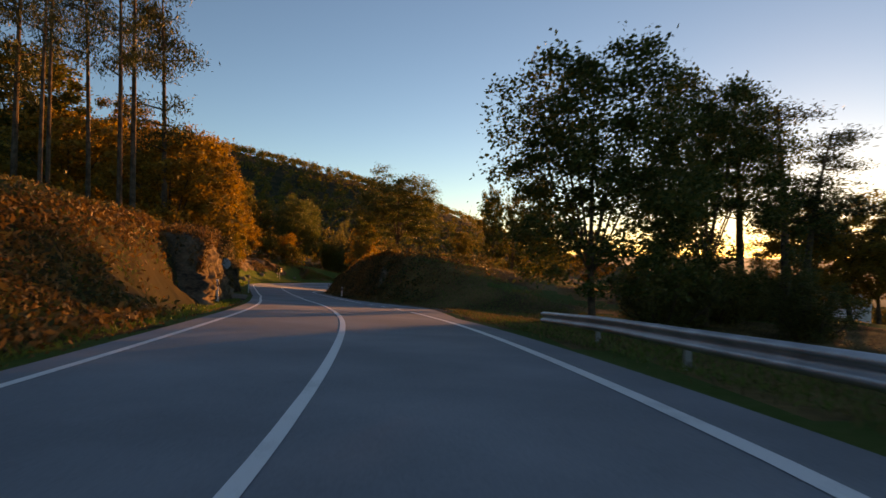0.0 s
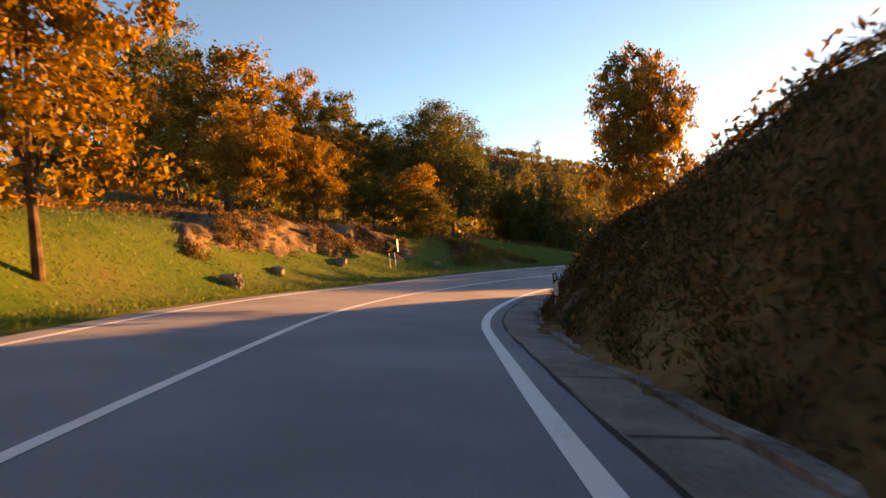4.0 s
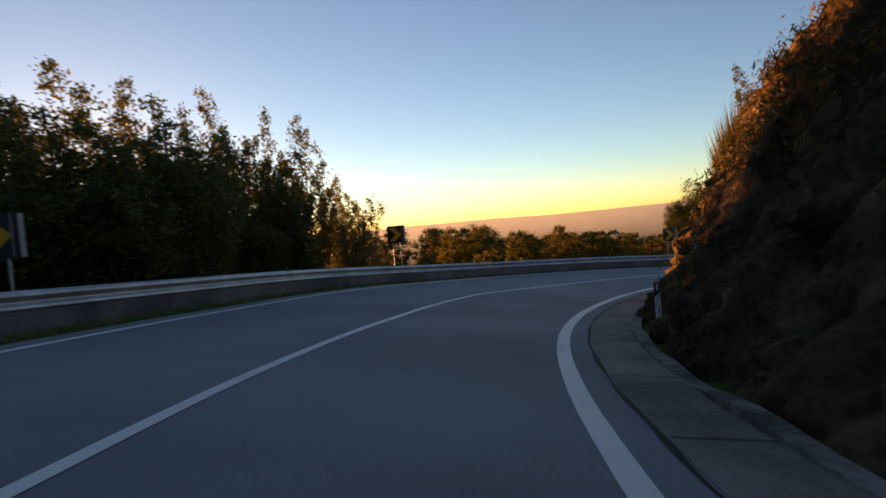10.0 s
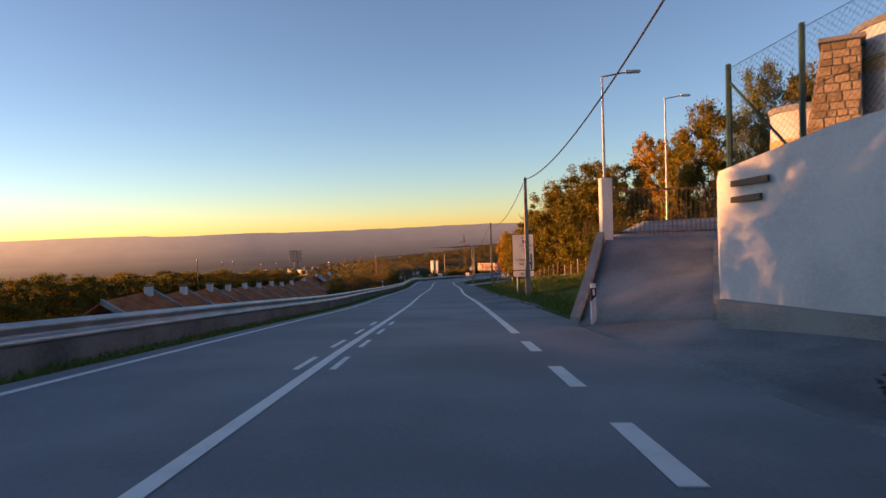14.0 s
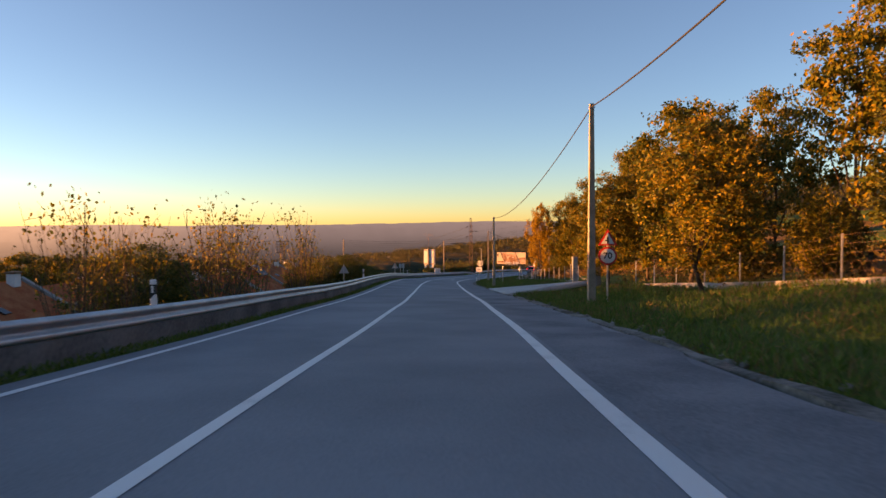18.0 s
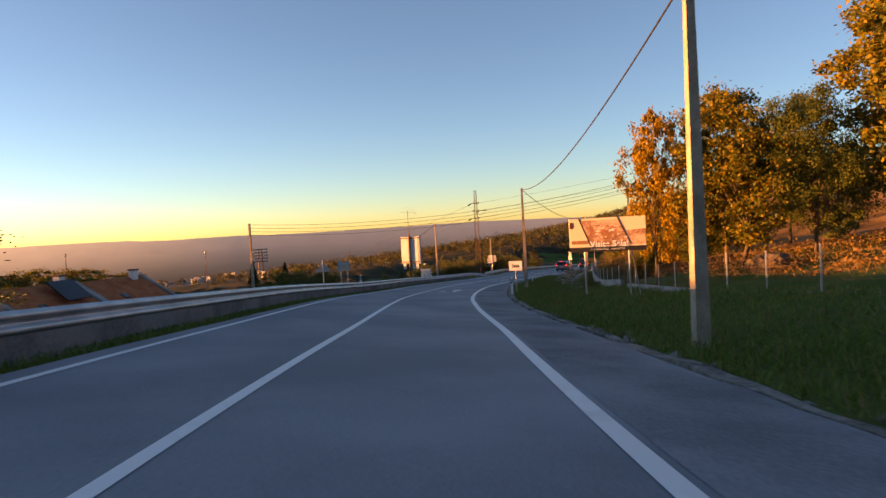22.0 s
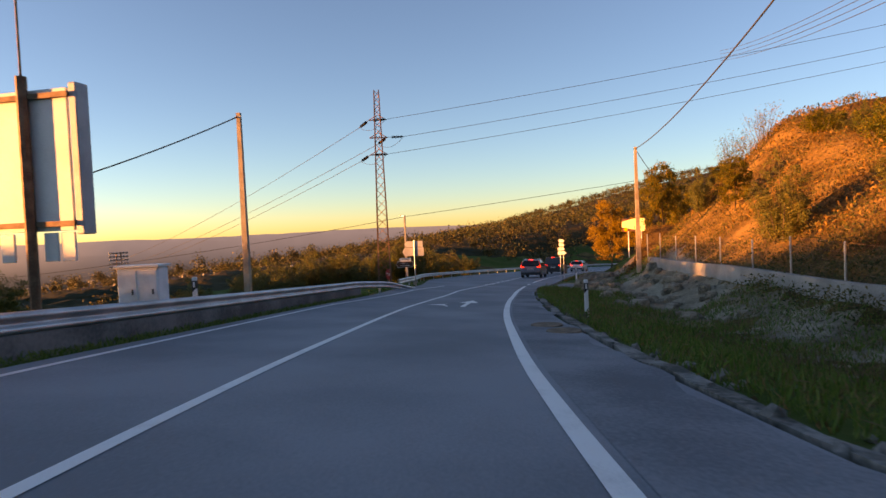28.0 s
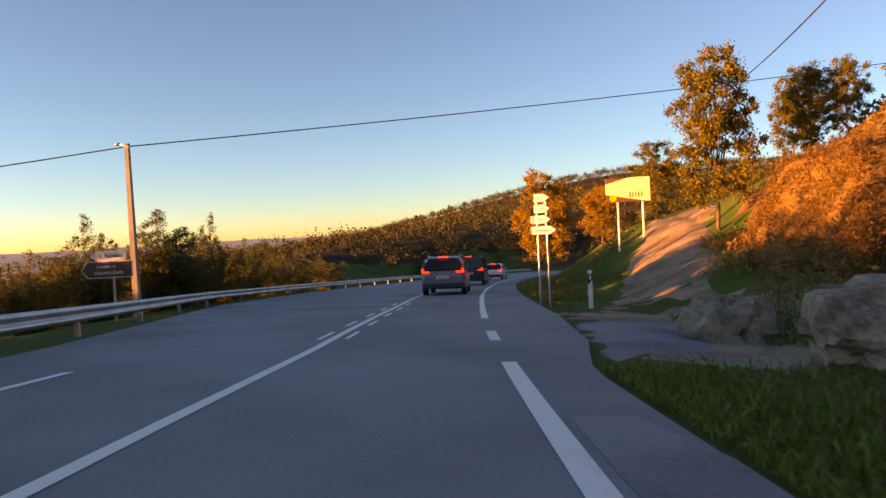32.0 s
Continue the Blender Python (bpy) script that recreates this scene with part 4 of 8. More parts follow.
plant("B", [(104.5, 100.4, -13.4, 2.4), (105.6, 98.2, -13.3, 3.5), (105.8, 97.4, -13.9, 5.2), (113.3, 96.8, -12.8, 1.9), (116.7, 92.6, -13.1, 3.3), (117.1, 91.2, -15.5, 2.1), (128.7, 88.7, -15.2, 2.6), (129.6, 89.9, -15.3, 1.3)])
plant("C", [(180.1, 68.8, -19.5, 3), (201.9, 60.3, -20.9, 3.6)])



def plant_at(kind, rows):
    """Rows of s, d, height over the road's plane, width."""
    for s, d, h, w in rows:
        p = on_road(s, d, h)
        plant(kind, [(p.x, p.y, p.z, w)])


plant_at("W", [(115.6, -18.2, 9.6, 5.4), (113.4, -19.8, 9.4, 5.4), (116.0, -16.8, 8.0, 4.0), (111.0, -18.0, 5.6, 3.6), (109.0, -16.6, 4.6, 3.0)])
plant_at("W", [(122.2, -23.5, 5.8, 3.4), (122.9, -21, 6.0, 3.2), (123.6, -18.9, 5.7, 3.2), (124.5, -16.7, 6.3, 3.2), (125.3, -15, 6.1, 2.8), (125.8, -13.9, 5.5, 2.6), (126.3, -13, 5.7, 2.2), (126.8, -12.1, 5.0, 1.8), (123, -25.5, 5.0, 3.6), (125.5, -18.0, 3.6, 4.0), (124.5, -21.5, 3.6, 4.0), (127.5, -14.5, 3.0, 3.4)])
plant_at("W", [(153.2, -15.2, 5.9, 3.4), (153.8, -13.8, 5.8, 3.2), (154.3, -12.5, 5.9, 3.0), (154.5, -11.5, 5.7, 2.8), (154.9, -10.7, 5.2, 2.4), (155.3, -10.3, 4.9, 2.2), (156.8, -10.2, 3.8, 2.2), (158.0, -11.5, 2.8, 2.2), (151.5, -11.5, 4.0, 3.0), (153.0, -11.0, 3.2, 3.0)])
plant_at("W", [(137, -13.5, 4.8, 3.8), (139.5, -14.2, 4.6, 3.8), (142, -14.0, 4.2, 3.6), (144.5, -14.6, 4.3, 3.8), (147, -14.4, 2.2, 3.0), (149.5, -14.2, 4.6, 3.6), (140.5, -16.5, 4.8, 4.0), (146, -17, 2.6, 3.0), (150.5, -16.5, 5.0, 4.0), (134, -13.2, 4.4, 3.6)])
plant_at("B", [(146.6, -14.0, 4.6, 3.0), (147.6, -15.5, 4.8, 3.2)])
plant_at("S", [(181.0, 4.0, 3.2, 1.7), (181.4, 4.7, 3.6, 1.8), (182.0, 5.2, 3.8, 1.8), (182.3, 4.5, 3.1, 1.5), (180.2, 4.3, 3.7, 1.8)])
plant_at("O", [(181.7, 5.0, 3.7, 1.6), (180.6, 4.6, 3.7, 1.5)])
plant_at("M", [(261.6, -8.9, 1.5, 2.0), (263.6, -9.4, 1.1, 2.0)])
plant_at("B", [(260.6, -8.3, 1.8, 1.8), (262.6, -8.6, 1.9, 2.0), (243.8, -8.4, 3.2, 2.0)])
plant_at("R", [(158.0, 4.6, 4.4, 2.2), (160.4, 4.4, 4.1, 2.2), (162.2, 4.2, 3.8, 2.4), (163.6, 4.6, 3.9, 2.6), (165.0, 4.2, 3.6, 2.4), (166.2, 4.7, 3.8, 2.6), (167.6, 4.3, 3.5, 2.2), (169.4, 4.4, 3.6, 2.2), (171.2, 4.2, 3.6, 2.4), (172.0, 4.9, 3.9, 2.4), (156.0, 4.4, 5.0, 1.6), (153.4, 4.2, 5.4, 1.8)])
plant_at("O", [(85.6, 4.8, 9.6, 3.6), (86.6, 5.7, 10.4, 3.6), (38.9, 17.7, 5.9, 3.4)])
plant_at("G", [(107.5, -23.4, 13.5, 8.6)])
plant_at("M", [(97.2, -11.6, 5.6, 3.6), (95.6, -14.5, 6.4, 3.6)])
plant_at("O", [(91.5, -14.6, 8.4, 4.0), (88.5, -15.5, 9.6, 4.6), (94.5, -18.5, 9.0, 4.0)])
plant_at("G", [(239.5, -10.2, 2.1, 4.2), (242.5, -10.6, 1.6, 3.4), (305.5, -14.5, 1.3, 2.6), (304, -11.5, .7, 2.6), (303, -10.6, .7, 2.4)])
plant_at("B", [(233.6, -8.6, 2.9, 2.4), (236.0, -9.4, 3.1, 2.6), (243.0, -9.2, 3.0, 2.4), (246.0, -9.0, 3.2, 2.6), (250.0, -9.5, 2.6, 3.0)])
plant_at("W", [(24, 12.5, 3.4, 4.0), (26.5, 15.0, 3.6, 4.4), (28, 18.5, 3.6, 4.4), (30, 22.5, 3.8, 4.6), (33, 26, 3.4, 4.6), (35, 31, 3.6, 5.0), (22.5, 18.5, 3.0, 4.0)])
plant_at("W", [(344, -12, 1.5, 3.2), (347, -13.5, 1.6, 3.2), (350, -12.5, 1.4, 3.0), (353, -14, 1.7, 3.2), (356, -15, 1.5, 3.2), (360, -15.5, 1.8, 3.0), (364, -16, 1.9, 3.2), (368, -16.5, 1.7, 3.0), (372, -16.5, 2.2, 3.2), (376, -17, 2.0, 3.2), (381, -17, 2.4, 3.4), (386, -17.5, 2.4, 3.4), (336, -12, .6, 3.0), (331, -12, .1, 3.0), (340, -14, 1.0, 3.4), (349, -18, 1.9, 4.0), (358, -20, 2.0, 4.0), (367, -21, 2.2, 4.0)])
plant_at("S", [(216, 12.6, 4.0, 4.0), (219.5, 12.2, 4.4, 4.4), (223, 12.8, 4.6, 4.4), (227, 12.4, 4.2, 4.0), (231, 13.0, 4.6, 4.2), (235, 12.6, 3.8, 3.6), (241, 13.2, 4.0, 3.6), (213, 11.0, 4.4, 4.0), (209.5, 9.0, 4.2, 3.6), (207, 8.0, 3.6, 3.0), (246, 13.0, 3.2, 3.4)])
plant_at("S", [(309, 12.0, 2.9, 2.6), (313, 12.6, 3.3, 2.8), (317, 14.0, 4.0, 3.0), (321, 15.5, 4.8, 3.2), (326, 14.6, 5.6, 3.0), (331, 15.8, 7.2, 3.2), (336, 16.5, 8.6, 3.2), (341, 15.6, 8.8, 3.0), (314, 17.5, 4.6, 3.2), (323, 19.5, 6.2, 3.4)])
plant_at("M", [(304.0, 14.2, 6.0, 3.2), (307.0, 17.5, 6.4, 3.4), (329, 19.5, 7.8, 3.0), (267.0, 20.2, 15.6, 5.4), (366.5, 15.4, 9.7, 2.6), (364.0, 18.5, 10.4, 2.4)])
plant_at("B", [(352, 13.6, 9.0, 2.6), (354, 15.4, 9.8, 2.8), (349, 13.4, 9.4, 2.4), (346, 14.2, 10.2, 2.8)])
plant_at("S", [(172.5, 5.6, 3.9, 1.6), (175.2, 5.5, 4.2, 1.8), (177.4, 5.2, 4.3, 1.6), (179.6, 5.0, 4.2, 1.4)])
plant_at("O", [(173.8, 5.2, 4.0, 1.5), (176.4, 5.6, 4.3, 1.6), (178.6, 5.4, 4.4, 1.4), (180.6, 5.2, 3.8, 1.0)])
plant_at("O", [(374.0, 3.4, 3.6, 3.0), (380, 8.0, 6.5, 3.0)])
plant_at("M", [(171.5, 5.0, 3.5, 2.0), (174.0, 5.4, 3.4, 2.2), (176.4, 5.6, 4.3, 2.4), (168.5, 5.6, 3.7, 2.4), (140.5, 5.4, 7.0, 3.2), (135.5, 5.2, 6.0, 3.4), (131.0, 5.4, 5.2, 3.4), (127.5, 5.0, 4.4, 3.2), (146, 5.8, 7.6, 2.6)])
plant_at("W", [(129.5, 4.4, 5.0, 2.6), (133.5, 4.6, 5.9, 2.6), (138.0, 5.0, 6.8, 2.4), (126.0, 4.6, 4.2, 2.4), (153.0, 4.4, 5.4, 1.2), (159.0, 5.4, 4.6, 1.2), (124.0, 5.4, 4.2, 2.6)])

# added tree belt, mostly out of view, that blocks the low sun from the road
for k in range(-3, 44):
    q = on_road(192 + 3.6 * k, 5.0, float(key(k, (-3, 2.4), (-1, 3.2), (1, 3.0), (4, 1.8), (24, 1.8), (32, 2.5))) + .5 * math.sin(k * 1.9))
    far = 58 + 7 * (k % 2)
    plant("M", [(q.x + far * toward.x, q.y + far * toward.y, q.z + far * toward.z, 7.5)])

# ---------- rock faces and boulders ----------
def rock_face(s0, s1, base, height, label, lean=0.25, rough=0.5, name="rock_face", h0=lambda s: -0.1, step=0.17, mat=None):
    """A rough cut of fractured rock along the road: base is its foot's offset, height its top over the road."""
    side = 1 if base((s0 + s1) / 2) > 0 else -1
    n, m = int((s1 - s0) / step) + 1, 38
    v, f = [], []
    for s in np.linspace(s0, s1, n):
        end = min(1.0, (s - s0) / 2.5, (s1 - s) / 2.5)
        b, low, top = base(s), h0(s), height(s) + .45 * noise.noise((s * .7, 3.3, side)) + .2 * noise.noise((s * 2.3, 9.3, side))
        for k in range(m):
            u = k / (m - 1)
            h = low + (top - low) * max(end, .05) * min(u * 1.12, 1)
            q = Vector((s * .9 + .35 * h, h * .75 - .12 * s, 3.1 * side))
            near, cells = noise.voronoi(q * 1.15)
            near2, cells2 = noise.voronoi(q * 3.1 + Vector((5, 1, 2)))
            block = noise.noise(cells[0] * 2.7) * .42 + noise.noise(cells2[0] * 3.9) * .26
            crack = -.28 * max(0, .12 - (near[1] - near[0])) / .12 - .10 * max(0, .1 - (near2[1] - near2[0])) / .1
            grain = .34 * noise.noise(q * .5) + .16 * noise.noise(q * 4.3) + .11 * noise.noise(q * 9.7) + .06 * noise.noise(q * 19)
            bump = -(block + crack) + grain * 1.2
            over = max(0, u - .88) / .12
            v.append(on_road(s, b + side * (lean * h + bump * rough - .05 + over * 2.8), h + noise.noise(q * 1.7) * .15 + over * .12))
    for i in range(n - 1):
        for k in range(m - 1):
            q = (i * m + k, i * m + k + 1, (i + 1) * m + k + 1, (i + 1) * m + k)
            f.append(q if side < 0 else q[::-1])
    ob = mesh_ob(name, v, f, mat or ROCK, smooth_it=True)
    return tagged(ob, label, "rock face", kind="structure")


cut_a = rock_face(22.5, 35.5, lambda s: float(edge_left(s)) - 1.15, lambda s: float(key(s, (22.5, 1.5), (26, 2.5), (30, 2.9), (35.5, 2.5))), "craggy brown rock cut beside the road", .16, .8)
# cut_b: the dark stone colour replaces shade that the sun leaves out
cut_b = rock_face(43.6, 64, lambda s: float(edge_left(s)) - float(key(s, (43.6, 3.4), (47, 2.0), (52, .9), (64, 1.6))), lambda s: float(key(s, (43.6, 3.6), (48, 4.4), (52, 4.6), (58, 3.8), (64, 1.2))), "roadside rock cut in a darker stone colour standing for shade", .2, mat=CRAG)
cut_c = rock_face(78, 96, lambda s: float(edge_left(s)) - float(key(s, (78, 3.4), (96, 2.9))), lambda s: float(key(s, (78, 2.0), (84, 2.7), (91, 2.4), (96, 1.6))), "broken rock outcrop above the verge", .45, .75, h0=lambda s: .15)
cut_h = rock_face(96.5, 103.5, lambda s: float(edge_left(s)) - float(key(s, (96, 2.4), (103, 1.9))), lambda s: float(key(s, (96, 1.2), (99, 1.3), (103.5, .5))), "low earthy bank with rock at its end", .6, .4, h0=lambda s: .05, mat=EARTH)
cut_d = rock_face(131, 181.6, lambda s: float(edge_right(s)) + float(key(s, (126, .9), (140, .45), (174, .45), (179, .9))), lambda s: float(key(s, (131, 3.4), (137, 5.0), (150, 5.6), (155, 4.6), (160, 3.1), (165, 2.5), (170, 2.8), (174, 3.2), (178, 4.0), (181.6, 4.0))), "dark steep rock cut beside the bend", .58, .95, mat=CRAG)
cut_e = rock_face(50, 88, lambda s: float(edge_right(s)) + float(key(s, (50, 1.6), (64, 1.3), (72, .45), (88, .5))), lambda s: float(key(s, (50, 2.0), (58, 3.9), (66, 3.5), (72, 2.5), (78, 1.9), (84, 1.3), (88, .8))), "earthy rock cut below the mound", .72, .36, mat=BANK_SOIL)
cut_f = rock_face(314, 334, lambda s: float(edge_right(s)) + 9.4, lambda s: float(key(s, (314, 1.6), (320, 2.4), (330, 3.6), (334, 3.2))), "sunlit orange rock outcrop behind the fence", .7, .6, h0=lambda s: float(key(s, (314, .3), (334, 1.4))), mat=EARTH)
cut_g = rock_face(348, 361, lambda s: float(edge_right(s)) + float(key(s, (348, 4.7), (354, 5.0), (361, 7.6))), lambda s: float(key(s, (348, 2.8), (353, 3.6), (361, 2.6))), "sunlit orange rock slope above the track", .45, .6, h0=lambda s: .5, mat=EARTH)


def tufts(face, n, mat, size, label, lo=.35, height=.25, up=.9, slim=.25, patchy=.0, name="rock_plants"):
    """Plants that have taken root on a rock face, more toward its top."""
    co = np.empty(len(face.data.vertices) * 3)
    face.data.vertices.foreach_get("co", co)
    co = co.reshape(-1, 3)
    u = (np.arange(len(co)) % 38) / 37
    mask = np.array([noise.noise((c[0] * .45, c[1] * .45, c[2] * .7)) for c in co])
    w = np.where((u > lo) & (mask > patchy), (u - lo + .05), 0)
    pick = rnd.choice(len(co), n, p=w / w.sum())
    c = co[pick] + rnd.normal(size=(n, 3)) * [.10, .10, .05]
    c[:, 2] += height * rnd.uniform(0, 1, n)
    v, f = quads(c, size, up, slim)
    ob = mesh_ob(name, v.tolist(), f.tolist(), mat)
    return tagged(ob, label, "plants", kind="stuff")


BRACKEN_HERE = leafy("bracken_on_rock", (0.06, 0.045, 0.016), (0.16, 0.085, 0.025), (0.26, 0.14, 0.045), 0.3)
MOSS = leafy("moss_and_broom", (0.018, 0.026, 0.008), (0.04, 0.05, 0.015), (0.10, 0.08, 0.03), 0.3)
tufts(cut_a, 7000, BRACKEN_HERE, .09, "dry plants along the top of the rock", .75)
# real plants, sown thicker to deepen cut_b as shade would
tufts(cut_b, 22000, MOSS, .085, "dark plants on the rock", .12, .2, .9, .25, patchy=-.1)
tufts(cut_c, 9000, MOSS, .08, "green tufts between the rocks", .1, .15, 1.2, .2, .1)
tufts(cut_c, 5000, BRACKEN_HERE, .09, "dry tufts between the rocks", .3)
tufts(cut_h, 9000, BRACKEN_HERE, .075, "dry bracken on the low bank", .0, .2, patchy=-.3)
tufts(cut_h, 8000, GRASS, .08, "green tufts over the low bank", .0, .15, 1.4, .2, -.1)
tufts(cut_d, 80000, MOSS, .05, "dark broom and moss on the rock", .0, .2, .9, .25, -.05)
tufts(cut_d, 60000, BRACKEN_HERE, .05, "dry grass hanging over the rock", .38, .3, patchy=-.25)
tufts(cut_e, 30000, BRACKEN_HERE, .055, "dead leaves and dry stalks on the earth bank", .0, .08, .3, .5, -.2)
tufts(cut_e, 60000, BRACKEN_HERE, .032, "fine dead leaves over the earth bank", -.6, .05, .2, .5, -2)
tufts(cut_e, 30000, MOSS, .045, "thin green growth on the earth bank", -.4, .08, 1.0, .2, .08)
tufts(cut_e, 26000, MOSS, .07, "green tufts on the earth bank", .0, .12, 1.2, .2, .0)
tufts(cut_f, 40000, BRACKEN_HERE, .045, "dry orange bracken on the slope", .0, .25, patchy=-2)
tufts(cut_g, 60000, BRACKEN_HERE, .042, "dry orange bracken on the slope", .0, .25, patchy=-2)


def boulder(s, d, size, label="pale weathered boulder on the grass", sink=.36, turn=0, mat=None):
    bm = bmesh.new()
    bmesh.ops.create_icosphere(bm, subdivisions=4, radius=1)
    o = Vector((s * 3.1, d * 2.3, size[2]))
    for v in bm.verts:
        n = v.co.normalized()
        near, cells = noise.voronoi(n * 1.5 + o)
        k = 1 + .3 * noise.fractal(n * 1.3 + o, 1, 2, 3) + .16 * noise.noise(cells[0] * 3) - .12 * max(0, .1 - near[1] + near[0]) / .1 + .07 * noise.noise(n * 6 + o) + .03 * noise.noise(n * 15 + o)
        v.co = Vector((max(-.95, min(.95, n.x * k)) * size[0] / 1.7, max(-.92, min(.92, n.y * k)) * size[1] / 1.7, max(-.7, min(.85, n.z * k)) * size[2] / 1.4))
    ob = part("boulder", bm, mat or GRANITE)
    ob.matrix_world = Matrix.Translation(snap(s, d) + Vector((0, 0, size[2] * (.5 - sink)))) @ Matrix.Rotation(radians(turn), 4, "Z")
    return tagged(ob, label, "boulder", "boulders by the track")


for s, d, a, b, c, r in ((347.4, 4.3, 1.25, 1.2, .95, 20), (344.4, 4.9, 2.1, 1.5, .90, 75), (340.3, 4.5, 1.25, 1.0, .66, 10), (346.2, 5.7, 1.1, .9, .7, 50), (342.6, 5.4, .9, .7, .55, 15),
                         (337.2, 5.2, .8, .6, .45, 40), (334.0, 4.6, .6, .5, .35, 80), (331.0, 5.4, .7, .6, .4, 30)):
    boulder(s, d, (a, b, c), turn=r)
for k in range(46):
    s = rnd.uniform(325, 341)
    q = rnd.uniform(.14, .46)
    boulder(s, rnd.uniform(4.6, 7.8), (q * 1.5, q, q * .8), "pale loose stone on the bare bank", .3, turn=rnd.uniform(0, 180))
for s, d, a in ((288.5, 13.6, .95), (293, 14.6, .6), (240, 14.5, 1.0), (322, 14, 1.3)):
    boulder(s, d, (a * 1.3, a, a), "rounded brown boulder lit by the low sun", .35, mat=ROCK)
for s, d, a in ((79.5, -8.9, .55), (83.0, -9.4, .4), (88.0, -9.8, .45), (95.0, -9.2, .35)):
    boulder(s, d, (a * 1.4, a, a), "small pale stone on the grass verge", .3)

# ---------- road edge: gutter, shoulder, side surfaces, markings ----------
GUTTER = grainy("stained_concrete", (0.15, 0.138, 0.118), (0.33, 0.31, 0.275), .8, .92, bump=.4, fine=18, spread=(.3, .7), depth=.008)
gut = strip("concrete_gutter", 62, 176, lambda s: RIGHT(s) + .40, lambda s: float(edge_right(s)) + .12, lambda s: .012 + .006 * math.sin(s * 2.6), GUTTER, .4, thick=.15, across=3)
tagged(gut, "grey concrete gutter beside the white edge line", "gutter", kind="structure")
for k, s in enumerate(np.arange(64, 176, 2.4)):
    j = strip("gutter_joint", s, s + .035, RIGHT(s) + .42, float(edge_right(s)) + .1, .021, RUBBER, .03, gut)
lip = strip("gutter_lip", 62, 176, lambda s: float(edge_right(s)) + .1, lambda s: float(edge_right(s)) + .28, lambda s: .05 + .05 * math.sin(s * 1.7) * math.sin(s * .63), OLD_CONCRETE, .4, thick=.3)
groove = strip('gutter_groove', 62, 176, lambda s: RIGHT(s) + .35 + .012 * math.sin(s * 3.3), lambda s: RIGHT(s) + .395 + .02 * math.sin(s * 2.1), .007, RUBBER, .4)
tagged(groove, 'dark open joint between asphalt and gutter', 'joint', kind='structure')
tagged(lip, "worn raised concrete edge behind the gutter", "kerb", kind="structure")
sh = strip("shoulder", 197, 342, lambda s: RIGHT(s) + .16, lambda s: float(edge_right(s)) - .02 + .10 * math.sin(s * 1.3) + .07 * math.sin(s * 3.1), .004, OLD_ASPHALT, .5, across=2)
tagged(sh, "worn lighter asphalt shoulder", "shoulder", kind="structure")
dk = strip("ditch_kerb", 198, 338, lambda s: float(edge_right(s)) + .12 + .05 * math.sin(s * 2.1), lambda s: float(edge_right(s)) + .34 + .05 * math.sin(s * 1.1), lambda s: .0 + .03 * math.sin(s * .9) * math.sin(s * 2.3), OLD_CONCRETE, .6, thick=.3)
tagged(dk, "broken concrete ditch edge between road and grass", "kerb", kind="structure")


def patch(name, corners, mat, label, category, n=10, lift=.03, fade=0.0):
    """A paved or bare surface over the ground, from four corners (s, d, h over ground or None)."""
    v, f = [], []
    for i in range(n + 1):
        for j in range(n + 1):
            a, b = i / n, j / n
            s = (corners[0][0] * (1 - a) + corners[1][0] * a) * (1 - b) + (corners[3][0] * (1 - a) + corners[2][0] * a) * b
            d = (corners[0][1] * (1 - a) + corners[1][1] * a) * (1 - b) + (corners[3][1] * (1 - a) + corners[2][1] * a) * b
            if len(corners[0]) > 2:
                h = (corners[0][2] * (1 - a) + corners[1][2] * a) * (1 - b) + (corners[3][2] * (1 - a) + corners[2][2] * a) * b
                p = on_road(s, d, h)
            else:
                p = snap(s, d)
                rim = max(0, max(abs(2 * a - 1), abs(2 * b - 1)) - .6 + .25 * noise.noise((s * .9, d * .9, 4))) / .4
                p.z += lift - fade * min(rim, 1) + .4 * fade * noise.noise((s * 1.7, d * 1.7, 2))
            v.append(p)
    for i in range(n):
        for j in range(n):
            k = i * (n + 1) + j
            f.append((k, k + 1, k + n + 2, k + n + 1))
    ob = mesh_ob(name, v, f, mat, smooth_it=True)
    m = ob.modifiers.new("thick", "SOLIDIFY")
    m.thickness, m.offset = .25, -1
    return tagged(ob, label, category, kind="structure")


patch("driveway", ((180.3, 2.9, .01), (190.2, 2.75, .01), (186.4, 4.5, .46), (182.4, 5.7, .30)), OLD_ASPHALT, "asphalt forecourt of the driveway beside the road", "driveway")
patch("driveway", ((186.4, 4.5, .46), (190.2, 2.75, .01), (193.4, 4.25, 2.1), (193.9, 7.6, 2.15)), OLD_ASPHALT, "sloping asphalt driveway up to a gate", "driveway")
patch("driveway", ((193.9, 7.6, 2.15), (193.4, 4.25, 2.1), (205, 9.0, 3.4), (204, 12.5, 3.4)), OLD_ASPHALT, "asphalt driveway behind the gate", "driveway")
PALE = grainy("pale_concrete", (0.40, 0.39, 0.37), (0.55, 0.54, 0.52), .7, .9, bump=.25, fine=22, depth=.006)
patch("concrete_pad", ((251.5, 3.15, .02), (264.4, 3.15, .02), (262.6, 9.3, .86), (253.2, 8.0, .84)), PALE, "pale concrete driveway pad beside the road", "driveway")
patch("side_road", ((44.5, -5.2, .0), (35.5, -5.0, .0), (39, -16, .6), (47, -16, .6)), GRAVEL, "earthy side road beside the rock", "side road")
patch("gravel_apron", ((26, 3.6), (46, 2.3), (44, 5.2), (26, 8.5)), GRAVEL, "pale gravel apron beside the road", "gravel", n=16, lift=.05, fade=.12)
